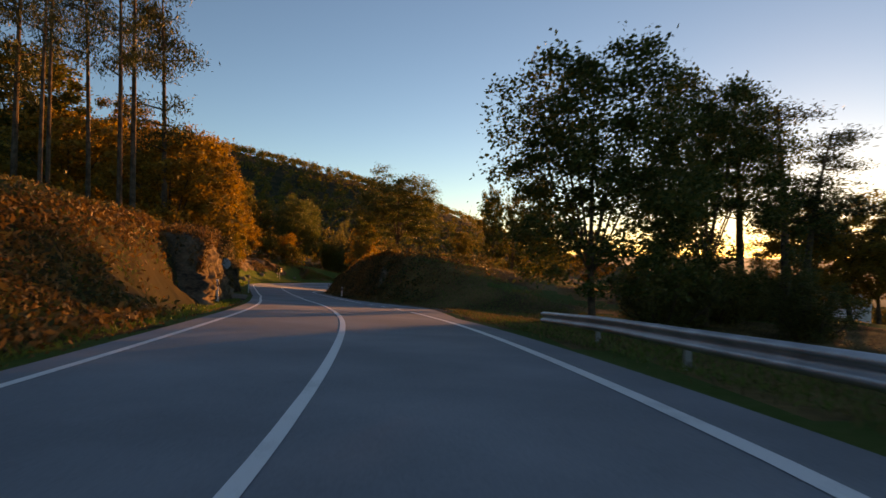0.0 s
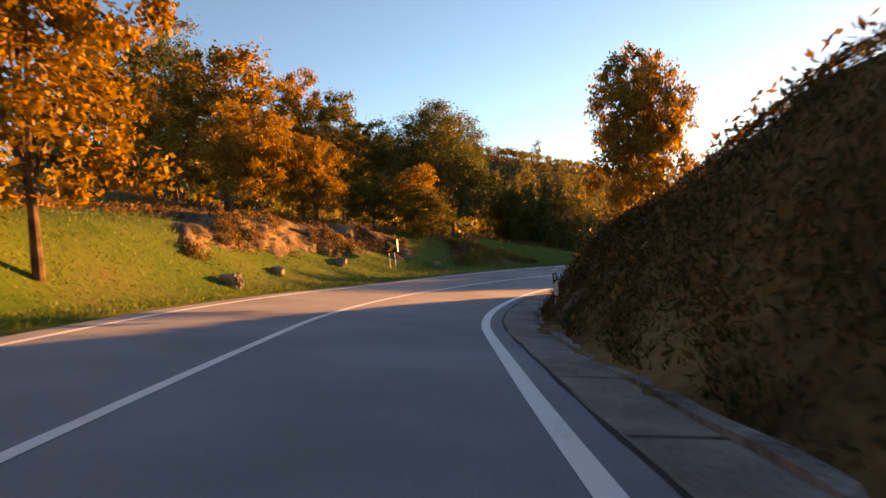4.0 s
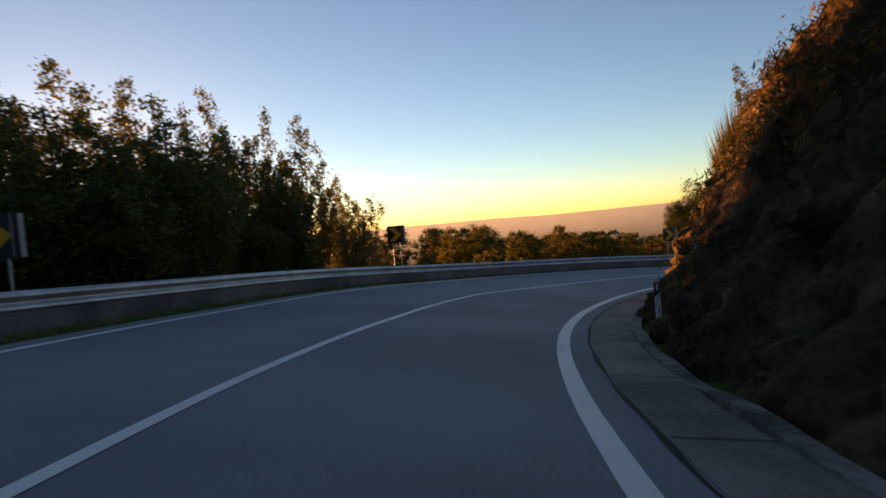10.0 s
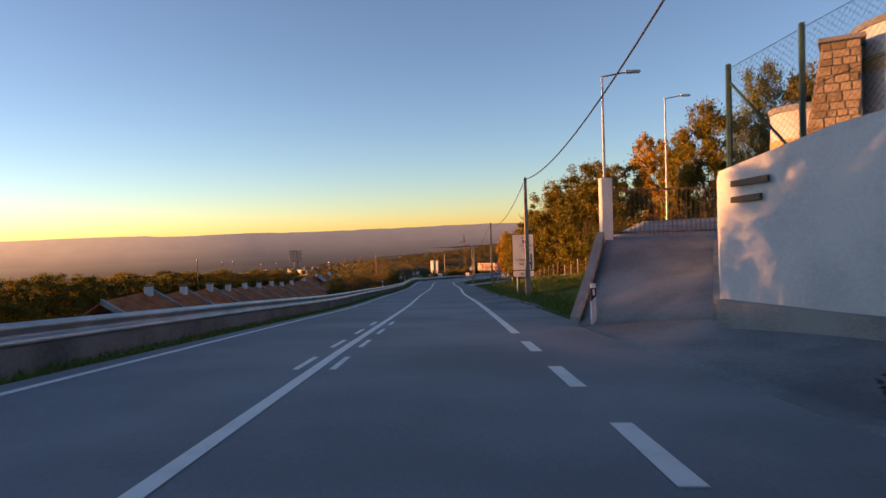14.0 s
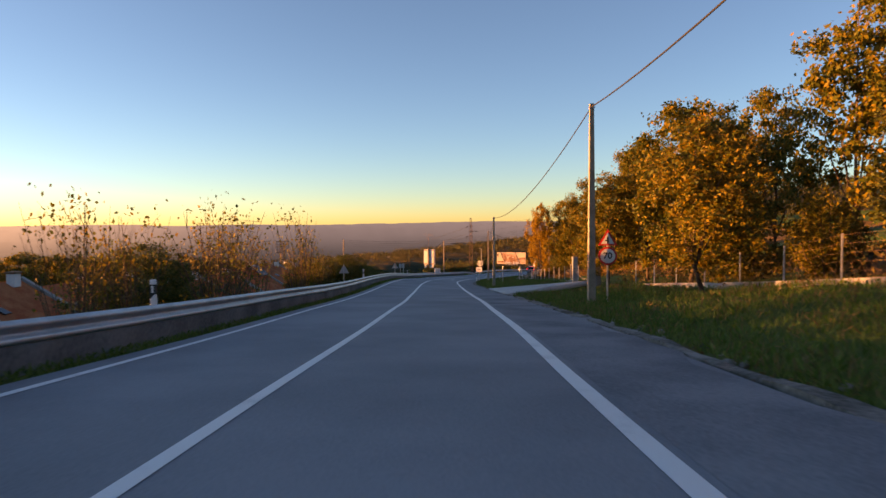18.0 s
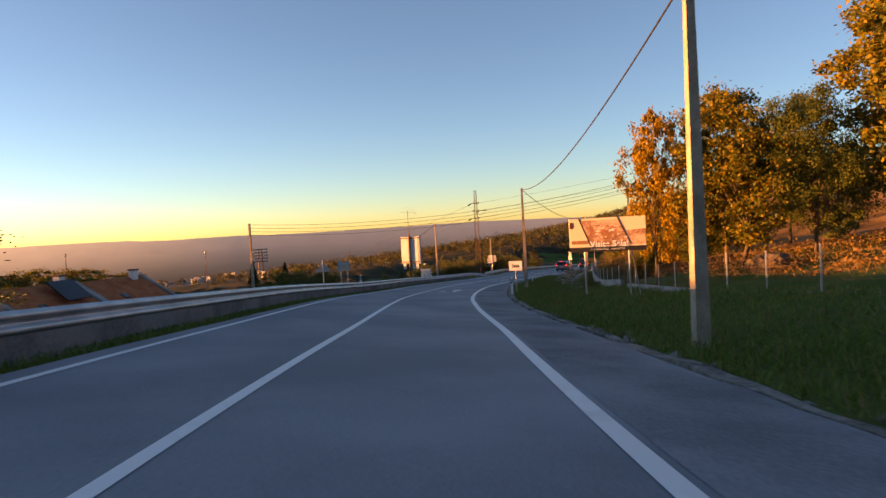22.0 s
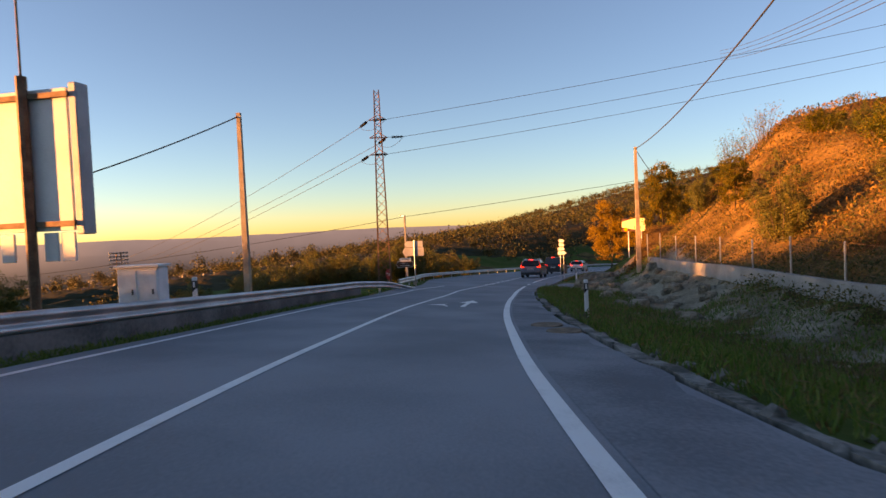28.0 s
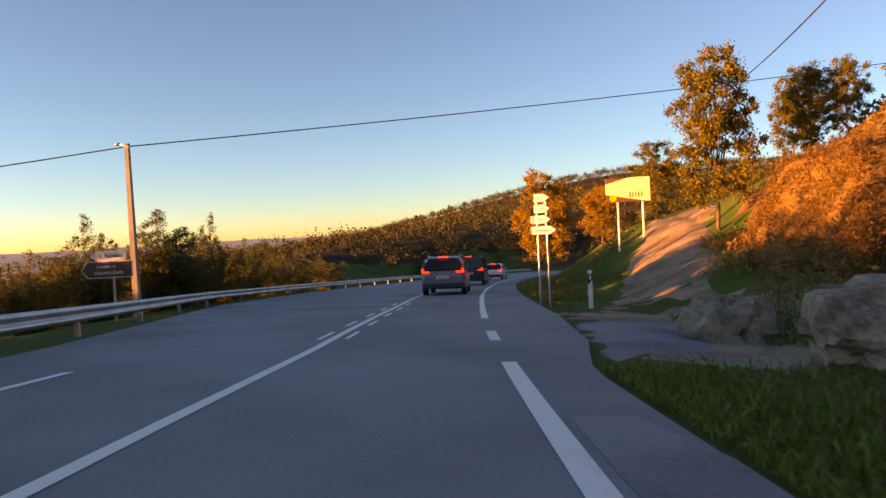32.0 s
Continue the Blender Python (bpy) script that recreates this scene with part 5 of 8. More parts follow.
patch("track_apron", ((344.6, 1.9), (351.0, 2.55), (350.8, 5.6), (345.4, 3.4)), OLD_ASPHALT, "worn asphalt apron at the foot of the track", "track", n=24, lift=.035, fade=.07)
patch("dirt_track", ((350.4, 5.8), (350.6, 2.4), (379.0, 11.0), (379.5, 16.2)), DIRT, "pale dirt track climbing the slope", "track", n=56, lift=.07, fade=.16)

patch("dirt_clearing", ((300, 6.4), (313, 6.0), (313, 8.2), (298, 9.0)), DIRT, "bare sandy patch on the verge", "bare ground", n=20, lift=.05, fade=.12)
patch("dirt_clearing", ((322, 4.9), (337, 4.0), (340, 6.6), (322, 7.0)), DIRT, "bare stony patch below the low wall", "bare ground", n=22, lift=.05, fade=.12)


def dash(name, s0, s1, at, w):
    ob = strip(name, s0, s1, lambda s: at(s) - w / 2, lambda s: at(s) + w / 2, .0065, PAINT, .5)
    return tagged(ob, "white painted dash on the asphalt", "road marking", "road dashes", "structure")


for k in range(4):
    dash("edge_dash", 25.8 + 3.5 * k, 27.2 + 3.5 * k, RIGHT, .18)
for k in range(5):
    dash("edge_dash", 177.0 + 2.9 * k, 178.4 + 2.9 * k, RIGHT, .17)
dash("edge_dash", 346.7, 348.1, RIGHT, .16)
for k in range(11):
    dash('edge_dash', 100.0 + 2.9 * k, 101.4 + 2.9 * k, LEFT, .12)
for s0, n in ((44, 3), (116, 3), (184, 4), (347.4, 5)):
    for k in range(n):
        for side in (-.22, .22):
            dash("lane_dash", s0 + 2.4 * k, s0 + 1.2 + 2.4 * k, lambda s, q=side: CENTRE(s) + q, .08)


def arrow(s0, left=True):
    """Straight-on and turn-left arrow painted on the lane."""
    c = lambda s: (CENTRE(s) + RIGHT(s)) / 2
    def poly(pts, nm):
        ob = mesh_ob(nm, [on_road(s0 + a, c(s0 + a) + b, .0065) for a, b in pts], [tuple(range(len(pts)))], PAINT)
        return ob
    a = thing("lane_arrow", Matrix.Identity(4), "white lane arrow painted on the asphalt", "road marking", "lane arrows", "structure")
    for nm, pts in (("shaft", [(0, .05), (2.2, .05), (2.2, .2), (0, .2)]), ("head", [(2.2, -.22), (3.8, .125), (2.2, .47)]), ("turn_shaft", [(.0, -.35), (.25, -.35), (1.1, -.62), (.95, -.72)]), ("turn_head", [(.65, -.62), (1.0, -1.1), (1.45, -.5)])):
        poly(pts, nm).parent = a


for s in (298.5, 327.3):
    arrow(s)

for s, d in ((320.9, 1.55), (319.6, 1.75)):
    bm = bmesh.new()
    bmesh.ops.create_cone(bm, cap_ends=True, segments=28, radius1=.34, radius2=.33, depth=.03)
    ob = part("manhole_cover", bm, STEEL_RUST)
    ob.matrix_world = Matrix.Translation(on_road(s, d, .018))
    tagged(ob, "round rusty iron manhole cover in the shoulder", "manhole cover", "manhole covers")


# ---------- first guard rail on the right ----------
w_beam("guard_rail", -20, 16.5, lambda s: float(key(s, (-20, 3.6), (8, 3.9), (16.5, 4.3))), lambda s: float(key(s, (-20, .42), (12, .40), (16.5, .32))), "galvanised guard rail ending beside the verge")
w_beam("guard_rail", 341.5, END - 4, lambda s: float(key(s, (341, -6.0), (347, -6.7), (352, -7.8), (362, -10.2), (375, -11.3), (390, -11.8), (480, -11.8))), lambda s: float(key(s, (341.5, .30), (346, .38), (480, .40))), "galvanised guard rail beyond the junction")


# ---------- roadside posts and signs ----------
def delineator():
    t = thing("delineator_post", Matrix.Identity(4), "white plastic delineator post with a black band", "delineator", "delineator posts")
    bm = bmesh.new()
    box(bm, (.11, .07, .82), (0, 0, .31), bevel=.012)
    part("body", bm, WHITE, t)
    bm = bmesh.new()
    r = box(bm, (.113, .073, .22), (0, 0, .80))
    for v in r["verts"]:
        if v.co.z < .8:
            v.co.z += .06 * (1 if v.co.x > 0 else -1)
    part("band", bm, BLACK, t, "black band")
    bm = bmesh.new()
    box(bm, (.045, .01, .13), (0, -.038, .82))
    part("reflector", bm, WHITE, t)
    bm = bmesh.new()
    r = box(bm, (.11, .07, .1), (0, 0, .95), bevel=.012)
    part("cap", bm, WHITE, t)
    return t


first = delineator()
first.matrix_world = facing(26.8, -5.7)
for s, d in ((51.5, -5.5), (57, 2.3), (75.4, 2.1), (133.8, 2.3), (149.5, 2.2), (158.6, 2.2), (169.8, 2.05), (189.8, 3.0), (295.4, 3.0), (325.0, 2.95), (354.0, 3.6), (110, 2.7)):
    copy_thing(first, facing(s, d, turn=float(rnd.uniform(-6, 6))))
for s, d in ((144, -10), (173, -6.6), (262, -5.6), (300, -6.4), (322, -6.6), (231, -5.6)):
    copy_thing(first, facing(s, d, .0))


def chevron():
    t = thing("chevron_sign", Matrix.Identity(4), "yellow on black chevron board on two steel posts", "road sign", "chevron signs")
    for x in (-.16, .16):
        tube("post", (x, .04, -1.1), (x, .04, 1.55), .025, GALV, t)
    p = plate("board", .72, .72, (0, 0, 1.42), BLACK, t, .03, .025)
    plate("chevron", .6, .6, (0, -.016, 1.42), AMBER, t, thick=.01, outline=[(-.26, -.28), (-.02, -.28), (.26, 0), (-.02, .28), (-.26, .28), (.02, 0)])
    plate("side_board", .28, .7, (.3, .12, 1.42), GREY_BACK, t, .02).rotation_euler = (0, 0, radians(75))
    return t


ch = chevron()
ch.matrix_world = facing(91.2, -9.2, .15, turn=14)
for s, d, a in ((112.8, -11.8, 16), (129.0, -8.2, 18), (145.0, -7.9, 25)):
    copy_thing(ch, facing(s, d, turn=a))
copy_thing(ch, facing(158.3, -9.5, .33, turn=20))
copy_thing(ch, facing(172.6, -6.6, .24, turn=10))
for s, d in ((60.5, -7.2),):
    copy_thing(ch, facing(s, d, turn=10))

octagon = [(.36 * math.cos(radians(22.5 + 45 * k)), .36 * math.sin(radians(22.5 + 45 * k))) for k in range(8)]
t = thing("stop_sign", facing(40.2, -6.4, .05), "grey back of an octagonal road sign at the side road", "road sign")
tube("post", (0, .03, -.3), (0, .03, 2.2), .03, GALV, t)
plate("board", 0, 0, (0, 0, 1.9), GREY_BACK, t, outline=octagon)
t = thing("stop_sign", facing(344.2, -7.45, -1.05, turn=-48), "red octagonal stop sign on a grey post", "road sign")
tube("post", (0, .03, -.4), (0, .03, 2.0), .03, GALV, t)
plate("board", 0, 0, (0, 0, 1.75), RED, t, outline=octagon)
letters("STOP", .22, (0, -.013, 1.75), t, CREAM)

# place-direction board
t = thing("direction_sign", facing(212.4, 4.5, turn=-9), "large white direction board on two steel legs", "road sign")
for x in (-.36, .36):
    tube("leg", (x, .05, -.4), (x, .05, 3.3), .045, GALV, t)
plate("rim", 1.22, 2.06, (0, .004, 2.35), BLACK, t, .07, .03)
plate("board", 1.18, 2.02, (0, -.014, 2.35), CREAM, t, .06, .012)
plate("distance_rim", 1.22, .37, (0, .004, 1.12), BLACK, t, .07, .03)
plate("distance_board", 1.18, .33, (0, -.014, 1.12), CREAM, t, .06, .012)
letters("N 339", .17, (.12, -.022, 3.18), t, BLACK)
plate("route_badge", .36, .19, (.14, -.022, 2.95), BLUE, t, .02, .01)
letters("A 25", .16, (.14, -.03, 2.95), t, CREAM)
letters("(Celorico)", .17, (.14, -.022, 2.74), t, BLACK)
letters("Seia", .17, (.28, -.022, 2.51), t, BLACK)
plate("symbol", .17, .17, (-.03, -.022, 2.51), BLACK, t, .01, .006)
plate("symbol_inside", .15, .15, (-.03, -.027, 2.51), CREAM, t, .01, .006)
plate("symbol_dot", .03, .03, (-.03, -.031, 2.51), BLACK, t, .005, .006)
letters("S. Romão", .17, (-.12, -.022, 1.92), t, BLACK)
letters("Seia", .17, (-.12, -.022, 1.68), t, BLACK)
plate("arrow_stem", 1, 1, (.44, -.022, 1.84), BLACK, t, thick=.008, outline=[(-.035, -.47), (.035, -.47), (.035, .4), (0, .46), (-.035, .4)])
plate("arrow_branch", 1, 1, (.28, -.022, 1.72), BLACK, t, thick=.008, outline=[(-.16, 0), (-.1, -.06), (.13, -.06), (.13, .06), (-.1, .06)])
letters("100 m", .17, (0, -.022, 1.12), t, BLACK)

# speed limit and junction warning
t = thing("speed_sign", facing(239.6, 5.15, turn=-10), "speed limit disc under a warning triangle on a post", "road sign")
tube("post", (0, .04, -.4), (0, .04, 2.35), .03, GALV, t)
def disc(r, n=32): return [(r * math.cos(2 * math.pi * k / n), r * math.sin(2 * math.pi * k / n)) for k in range(n)]
plate("disc", 0, 0, (0, 0, 1.52), RED, t, outline=disc(.30))
plate("disc_face", 0, 0, (0, -.012, 1.52), CREAM, t, outline=disc(.235), thick=.01)
letters("70", .28, (0, -.02, 1.52), t, BLACK, bold=.008)
plate("triangle", 0, 0, (0, 0, 2.08), RED, t, outline=[(-.31, -.22), (.31, -.22), (0, .32)])
plate("triangle_face", 0, 0, (0, -.012, 2.06), CREAM, t, outline=[(-.21, -.15), (.21, -.15), (0, .22)], thick=.01)
plate("junction_mark", 0, 0, (0, -.02, 2.02), BLACK, t, outline=[(-.025, -.1), (.025, -.1), (.025, .1), (0, .15), (-.025, .1), (-.025, .02), (-.08, .02), (-.08, -.02), (-.025, -.02)], thick=.008)

for s, d, h, a, q in ((252.9, -5.5, .08, 0, .72), (293.9, -6.8, .0, 8, 1)):
    t = thing("warning_sign", facing(s, d, h, turn=a) @ Matrix.Diagonal((q, q, q, 1)), "grey back of a triangular sign behind the rail", "road sign", "sign backs")
    tube("post", (0, -.03, -.6), (0, -.03, 1.75), .03, GALV, t)
    plate("board", 0, 0, (0, 0, 1.45), GREY_BACK, t, outline=[(-.38, -.3), (.38, -.3), (0, .38)])
t = thing("place_sign", facing(296.9, -6.5, .2, turn=6), "two grey sign backs on posts below the road", "road sign")
for x in (-.2, .18):
    tube("post", (x, 0, -1.5), (x, 0, 1.55), .03, GALV, t)
plate("board", .34, .56, (-.2, -.03, 1.32), GREY_BACK, t)
plate("board", .30, .56, (.18, -.03, 1.33), GREY_BACK, t)

t = thing("place_sign", facing(296.6, 3.25, turn=-10), "white town sign with black lettering on a post", "road sign")
tube("post", (0, .03, -.4), (0, .03, 1.85), .035, GALV, t)
plate("rim", .76, .58, (0, 0, 1.6), BLACK, t, .03, .02)
plate("board", .72, .54, (0, -.011, 1.6), CREAM, t, .025, .01)
letters("Seia", .27, (0, -.019, 1.6), t, BLACK, bold=.006)

t = thing("direction_sign", facing(343.6, -5.6), "pale backs of two arrow-shaped direction boards", "road sign")
tube("post", (0, -.04, -.4), (0, -.04, 2.75), .04, GALV, t)
arrow_out = lambda w, h, q=-1: [(q * w / 2, -h / 2), (q * w / 2, h / 2), (-q * (w / 2 - .16), h / 2), (-q * w / 2, 0), (-q * (w / 2 - .16), -h / 2)]
plate("board", 0, 0, (-.05, 0, 2.5), GREY_BACK, t, outline=arrow_out(1.1, .36, 1))
plate("board", 0, 0, (-.1, 0, 2.05), GREY_BACK, t, outline=arrow_out(1.3, .5, 1))

t = thing("direction_sign", facing(354.5, -9.5, .0, turn=8), "white and brown arrow boards pointing to a museum", "road sign")
tube("post", (.15, .03, -.4), (.15, .03, 1.9), .035, GALV, t)
plate("board", 0, 0, (.05, 0, 1.75), CREAM, t, outline=arrow_out(.95, .26, 1))
letters("S. Romão", .15, (.1, -.02, 1.75), t, BLACK)
plate("board_rim", 0, 0, (0, .004, 1.38), CREAM, t, outline=arrow_out(1.36, .47, 1))
plate("board", 0, 0, (0, -.012, 1.38), BROWN, t, label="brown arrow board", outline=arrow_out(1.3, .42, 1), thick=.01)
letters("museu n.", .15, (.0, -.02, 1.47), t, CREAM)
letters("electricidade", .15, (.05, -.02, 1.29), t, CREAM)

t = thing("direction_sign", facing(355.2, 2.55, .12, turn=-18), "stack of white arrow boards on two steel posts", "road sign")
for x in (-.12, .14):
    tube("post", (x, .03, -.4), (x, .03, 2.95), .028, GALV, t)
for k, (w, txt) in enumerate(((.42, "A 25"), (.44, "Covilhã"), (.46, "Torre"), (.66, "Sabugueiro"))):
    z = 2.85 - .3 * k
    plate("board_rim", 0, 0, (.03 + .04 * (k == 3), .002, z), BLACK, t, outline=arrow_out(w + .03, .25))
    plate("board", 0, 0, (.03 + .04 * (k == 3), -.013, z), CREAM, t, outline=arrow_out(w, .22), thick=.01)
    letters(txt, .1, (.0 + .04 * (k == 3), -.02, z), t, BLACK)
for k in (1, 2):
    plate("board", .14, .22, (-.24, .01, 2.55 - .3 * k), GREY_BACK, t)


# ---------- poles, lamps, wires ----------
def utility_pole(s, d, h, base=None, label="square concrete utility pole lit by the low sun", top_w=.13, foot_w=.24, lean=0.0, mat=None):
    t = thing("utility_pole", facing(s, d) if base is None else facing(s, d, base), label, "utility pole", "utility poles")
    bm = bmesh.new()
    bmesh.ops.create_cone(bm, cap_ends=True, segments=4, radius1=foot_w * .7, radius2=top_w * .7, depth=h + .6, matrix=Matrix.Translation((0, 0, h / 2 - .3)) @ Matrix.Rotation(radians(45), 4, "Z"))
    p = part("shaft", bm, mat or WOODPOLE, t)
    for k in range(4):
        bm = bmesh.new()
        box(bm, (.035, .02, .12), (0, -foot_w * .36 + .015 * k, 1.2 + k * 1.1))
        part("slot", bm, BLACK, t)
    bm = bmesh.new()
    rod(bm, (-.1, -.05, h - .12), (.1, -.05, h - .12), .02, .02, 6)
    part("bracket", bm, GALV, t)
    t.rotation_euler.rotate_axis("Y", radians(lean))
    return t.location + Vector((0, 0, h - .1))


def sag_wire(name, a, b, sag, r=.02, label="thin black overhead cable", n=18):
    cu = bpy.data.curves.new(name, "CURVE")
    cu.dimensions, cu.bevel_depth, cu.bevel_resolution = "3D", r, 1
    sp = cu.splines.new("POLY")
    sp.points.add(n)
    for k in range(n + 1):
        u = k / n
        p = a.lerp(b, u) - Vector((0, 0, sag * 4 * u * (1 - u)))
        sp.points[k].co = (*p, 1)
    cu.materials.append(RUBBER)
    ob = new(name, cu)
    me = bpy.data.meshes.new_from_object(ob.evaluated_get(bpy.context.evaluated_depsgraph_get()))
    bpy.data.objects.remove(ob)
    ob = new(name, me)
    return tagged(ob, label, "cable", "overhead cables")


tops = []
for s, d, h, base in ((180.4, 3.3, 5.6, .5), (207.4, 4.0, 5.5, .45), (239.5, 4.6, 6.1, .4), (271.9, 4.1, 5.6, .4), (305.3, 3.8, 6.2, .7), (342.0, 6.9, 6.0, 1.5)):
    tops.append(utility_pole(s, d, h, base))
tops.append(on_road(372, 12, 9))
for a, b in zip(tops[:-1], tops[1:]):
    sag_wire("overhead_cable", a, b, .9)
far_left = utility_pole(356.9, -10.1, 5.5, -.1, "grey concrete lighting pole with a small lamp head", .12, .2, mat=GUTTER)
sag_wire("overhead_cable", far_left, Vector((183.0, -12.3, -14.2)), .25)
lp = utility_pole(326.3, -7.2, 6.2, -.2, "round wooden utility pole behind the guard rail", .12, .2)
sag_wire("overhead_cable", far_left, Vector((230.0, 60.0, -24.0)), .5)
sag_wire("overhead_cable", lp, on_road(316, -13, .6), .4)
t = thing("street_lamp", Matrix.Translation(far_left), "small grey lamp head on the pole top", "street lamp")
bm = bmesh.new()
rod(bm, (0, 0, 0), (.35, .1, .12), .02, .02, 6)
part("arm", bm, GALV, t)
bm = bmesh.new()
box(bm, (.26, .12, .07), (.45, .12, .12), bevel=.02)
part("head", bm, GREY_BACK, t)

a = utility_pole(309.4, -18.4, 9.5, -4.5, "dark wooden pole of the power line below the road", .14, .24)
b = utility_pole(314.8, 11.8, 6.6, 1.9, "wooden pole of the power line on the slope", .12, .2)
for k in range(4):
    dz = Vector((0, 0, -.28 * k))
    sag_wire("overhead_cable", a + dz, b + dz, 1.0, .014)
    sag_wire("overhead_cable", b + dz, b + dz + Vector((30, -40, 8)), .8, .014)

for s, d, h in ((196.4, 5.0, 5.2), (206.1, 10.5, 6.0)):
    t = thing("street_lamp", facing(s, d, 2.1 if s < 200 else 3.2), "slim steel street lamp with a short arm", "street lamp", "street lamps")
    tube("column", (0, 0, -.5), (0, 0, h), .06, GALV, t, .035)
    tube("arm", (0, 0, h), (.75, 0, h + .12), .025, GALV, t)
    bm = bmesh.new()
    box(bm, (.5, .16, .1), (.95, 0, h + .13), bevel=.03)
    part("head", bm, CREAM, t)

# lattice power tower
PYL = on_road(342.0, -7.0, -.3)
t = thing("power_tower", Matrix.Translation(PYL) @ Matrix.Rotation(radians(heading(342) + 12), 4, "Z"), "rusty steel lattice power tower beside the junction", "power tower")
H, W0, W1 = 11.4, .36, .13
half = lambda z: W0 + (W1 - W0) * z / H
for sx in (-1, 1):
    for sy in (-1, 1):
        tube("leg", (sx * half(0), sy * half(0), 0), (sx * half(H), sy * half(H), H), .03, STEEL_RUST, t, n=4)
bm = bmesh.new()
z, k = .1, 0
while z < H - .3:
    dz = .52 if z < 8.5 else .35
    for q in range(4):
        c = [(-1, -1), (1, -1), (1, 1), (-1, 1)]
        a0, b0 = c[q], c[(q + 1) % 4]
        if k % 2:
            a0, b0 = b0, a0
        rod(bm, (a0[0] * half(z), a0[1] * half(z), z), (b0[0] * half(z + dz), b0[1] * half(z + dz), z + dz), .017, .017, 4)
    z += dz
    k += 1
part("bracing", bm, STEEL_RUST, t)
VALLEY_END, ROAD_END = Vector((279.0, 43.0, -27.0)), Vector((-40, -44.6, 9.6))
for z, sx in ((9.75, -1), (8.75, 1), (7.8, -1)):
    tube("crossarm", (-.5, 0, z), (.5, 0, z), .035, STEEL_RUST, t, n=4)
    tube("crossarm", (-.5, 0, z), (0, 0, z + .28), .02, STEEL_RUST, t, n=4)
    tube("crossarm", (.5, 0, z), (0, 0, z + .28), .02, STEEL_RUST, t, n=4)
    tip = t.matrix_world @ Vector((sx * .5, 0, z))
    for way, wire_r in ((VALLEY_END - tip, .014), (ROAD_END, .012)):
        pull = (way.normalized() - Vector((0, 0, .16))).normalized()
        local = t.matrix_world.to_3x3().inverted() @ pull
        at = Vector((sx * .5, 0, z))
        turn = local.to_track_quat("Z", "Y").to_matrix().to_4x4()
        bm = bmesh.new()
        rod(bm, at, at + local * .95, .015, .015, 5)
        for j in range(7):
            bmesh.ops.create_cone(bm, cap_ends=True, segments=10, radius1=.085, radius2=.045, depth=.06, matrix=Matrix.Translation(at + local * (.30 + .088 * j)) @ turn)
        part("insulator", bm, RUBBER, t, "string of dark glazed insulator discs")
        e = tip + pull * .95
        far_ = Vector((279.0, 43.0, -31.0 + z * .5)) if way is not ROAD_END else e + ROAD_END
        sag_wire("power_line", e, far_, 1.6 if way is not ROAD_END else .8, wire_r, "thin power line over the valley" if way is not ROAD_END else "thin power line over the road")
    jumper = [tip + (VALLEY_END - tip).normalized() * .95, tip + ROAD_END.normalized() * .95]
    sag_wire("power_line", jumper[0] - Vector((0, 0, .15)), jumper[1] - Vector((0, 0, .15)), .35, .01, "short slack wire past the insulators")

# ---------- big sign seen from behind, with mast and cabinet ----------
t = thing("gantry_sign", facing(318.2, -7.4, -.5, turn=-8), "back of a tall pale sign board with an aerial", "road sign")
tube("post", (-.1, -.12, -.6), (-.1, -.12, 5.0), .09, STEEL_RUST, t)
for x, w in ((-.62, .72), (.30, .80)):
    bm = bmesh.new()
    box(bm, (w, .06, 2.45), (x, 0, 3.55), bevel=.01)
    part("panel", bm, CREAM, t)
bm = bmesh.new()
box(bm, (.16, .3, 2.6), (.83, .1, 3.55), bevel=.02)
part("edge_frame", bm, GREY_BACK, t)
for z in (2.45, 4.65):
    bm = bmesh.new()
    box(bm, (1.75, .07, .09), (-.1, -.07, z))
    part("rail", bm, STEEL_RUST, t)
for x in (-.7, .2, .55):
    bm = bmesh.new()
    box(bm, (.28, .05, .5), (x, 0, 2.05), bevel=.01)
    part("lower_panel", bm, CREAM, t)
tube("mast", (-.1, -.12, 5.0), (-.1, -.12, 7.2), .02, STEEL_RUST, t)
tube("boom", (-.95, -.12, 7.1), (.75, -.12, 7.0), .010, STEEL_RUST, t)
for x in (-.4, -.15, .1, .4, .7):
    tube("aerial_rod", (x, -.12, 6.55), (x, -.12, 7.5), .005, STEEL_RUST, t)
t = thing("electric_cabinet", facing(319.5, -7.0, -.3), "pale street cabinet on a plinth behind the rail", "cabinet")
bm = bmesh.new()
box(bm, (.85, .4, .95), (.45, .3, 1.0), bevel=.02)
part("body", bm, WHITE, t)
bm = bmesh.new()
box(bm, (.95, .5, .06), (.45, .3, 1.5), bevel=.015)
part("lid", bm, CREAM, t)
for x in (.24, .66):
    bm = bmesh.new()
    box(bm, (.38, .02, .85), (x, .095, 1.0), bevel=.006)
    q = part("door", bm, WHITE, t)
    bm = bmesh.new()
    box(bm, (.03, .02, .1), (x + .1, .08, 1.0))
    part("handle", bm, BLACK, q)
bm = bmesh.new()
box(bm, (.95, .5, .9), (.45, .3, .1))
part("plinth", bm, CONCRETE, t)

# ---------- advertising boards ----------
SEPIA = grainy("printed_town", (0.30, 0.13, 0.07), (0.66, 0.44, 0.32), 1.6, 0.5, bump=0, fine=9, spread=(.4, .6))
SAND = plain("printed_sand", (0.78, 0.62, 0.45), .5)
t = thing("billboard", facing(289.7, 7.1, 1.1, turn=-14) @ Matrix.Diagonal((.86, 1, .8, 1)), "lit tourism billboard with a sepia town picture", "billboard")
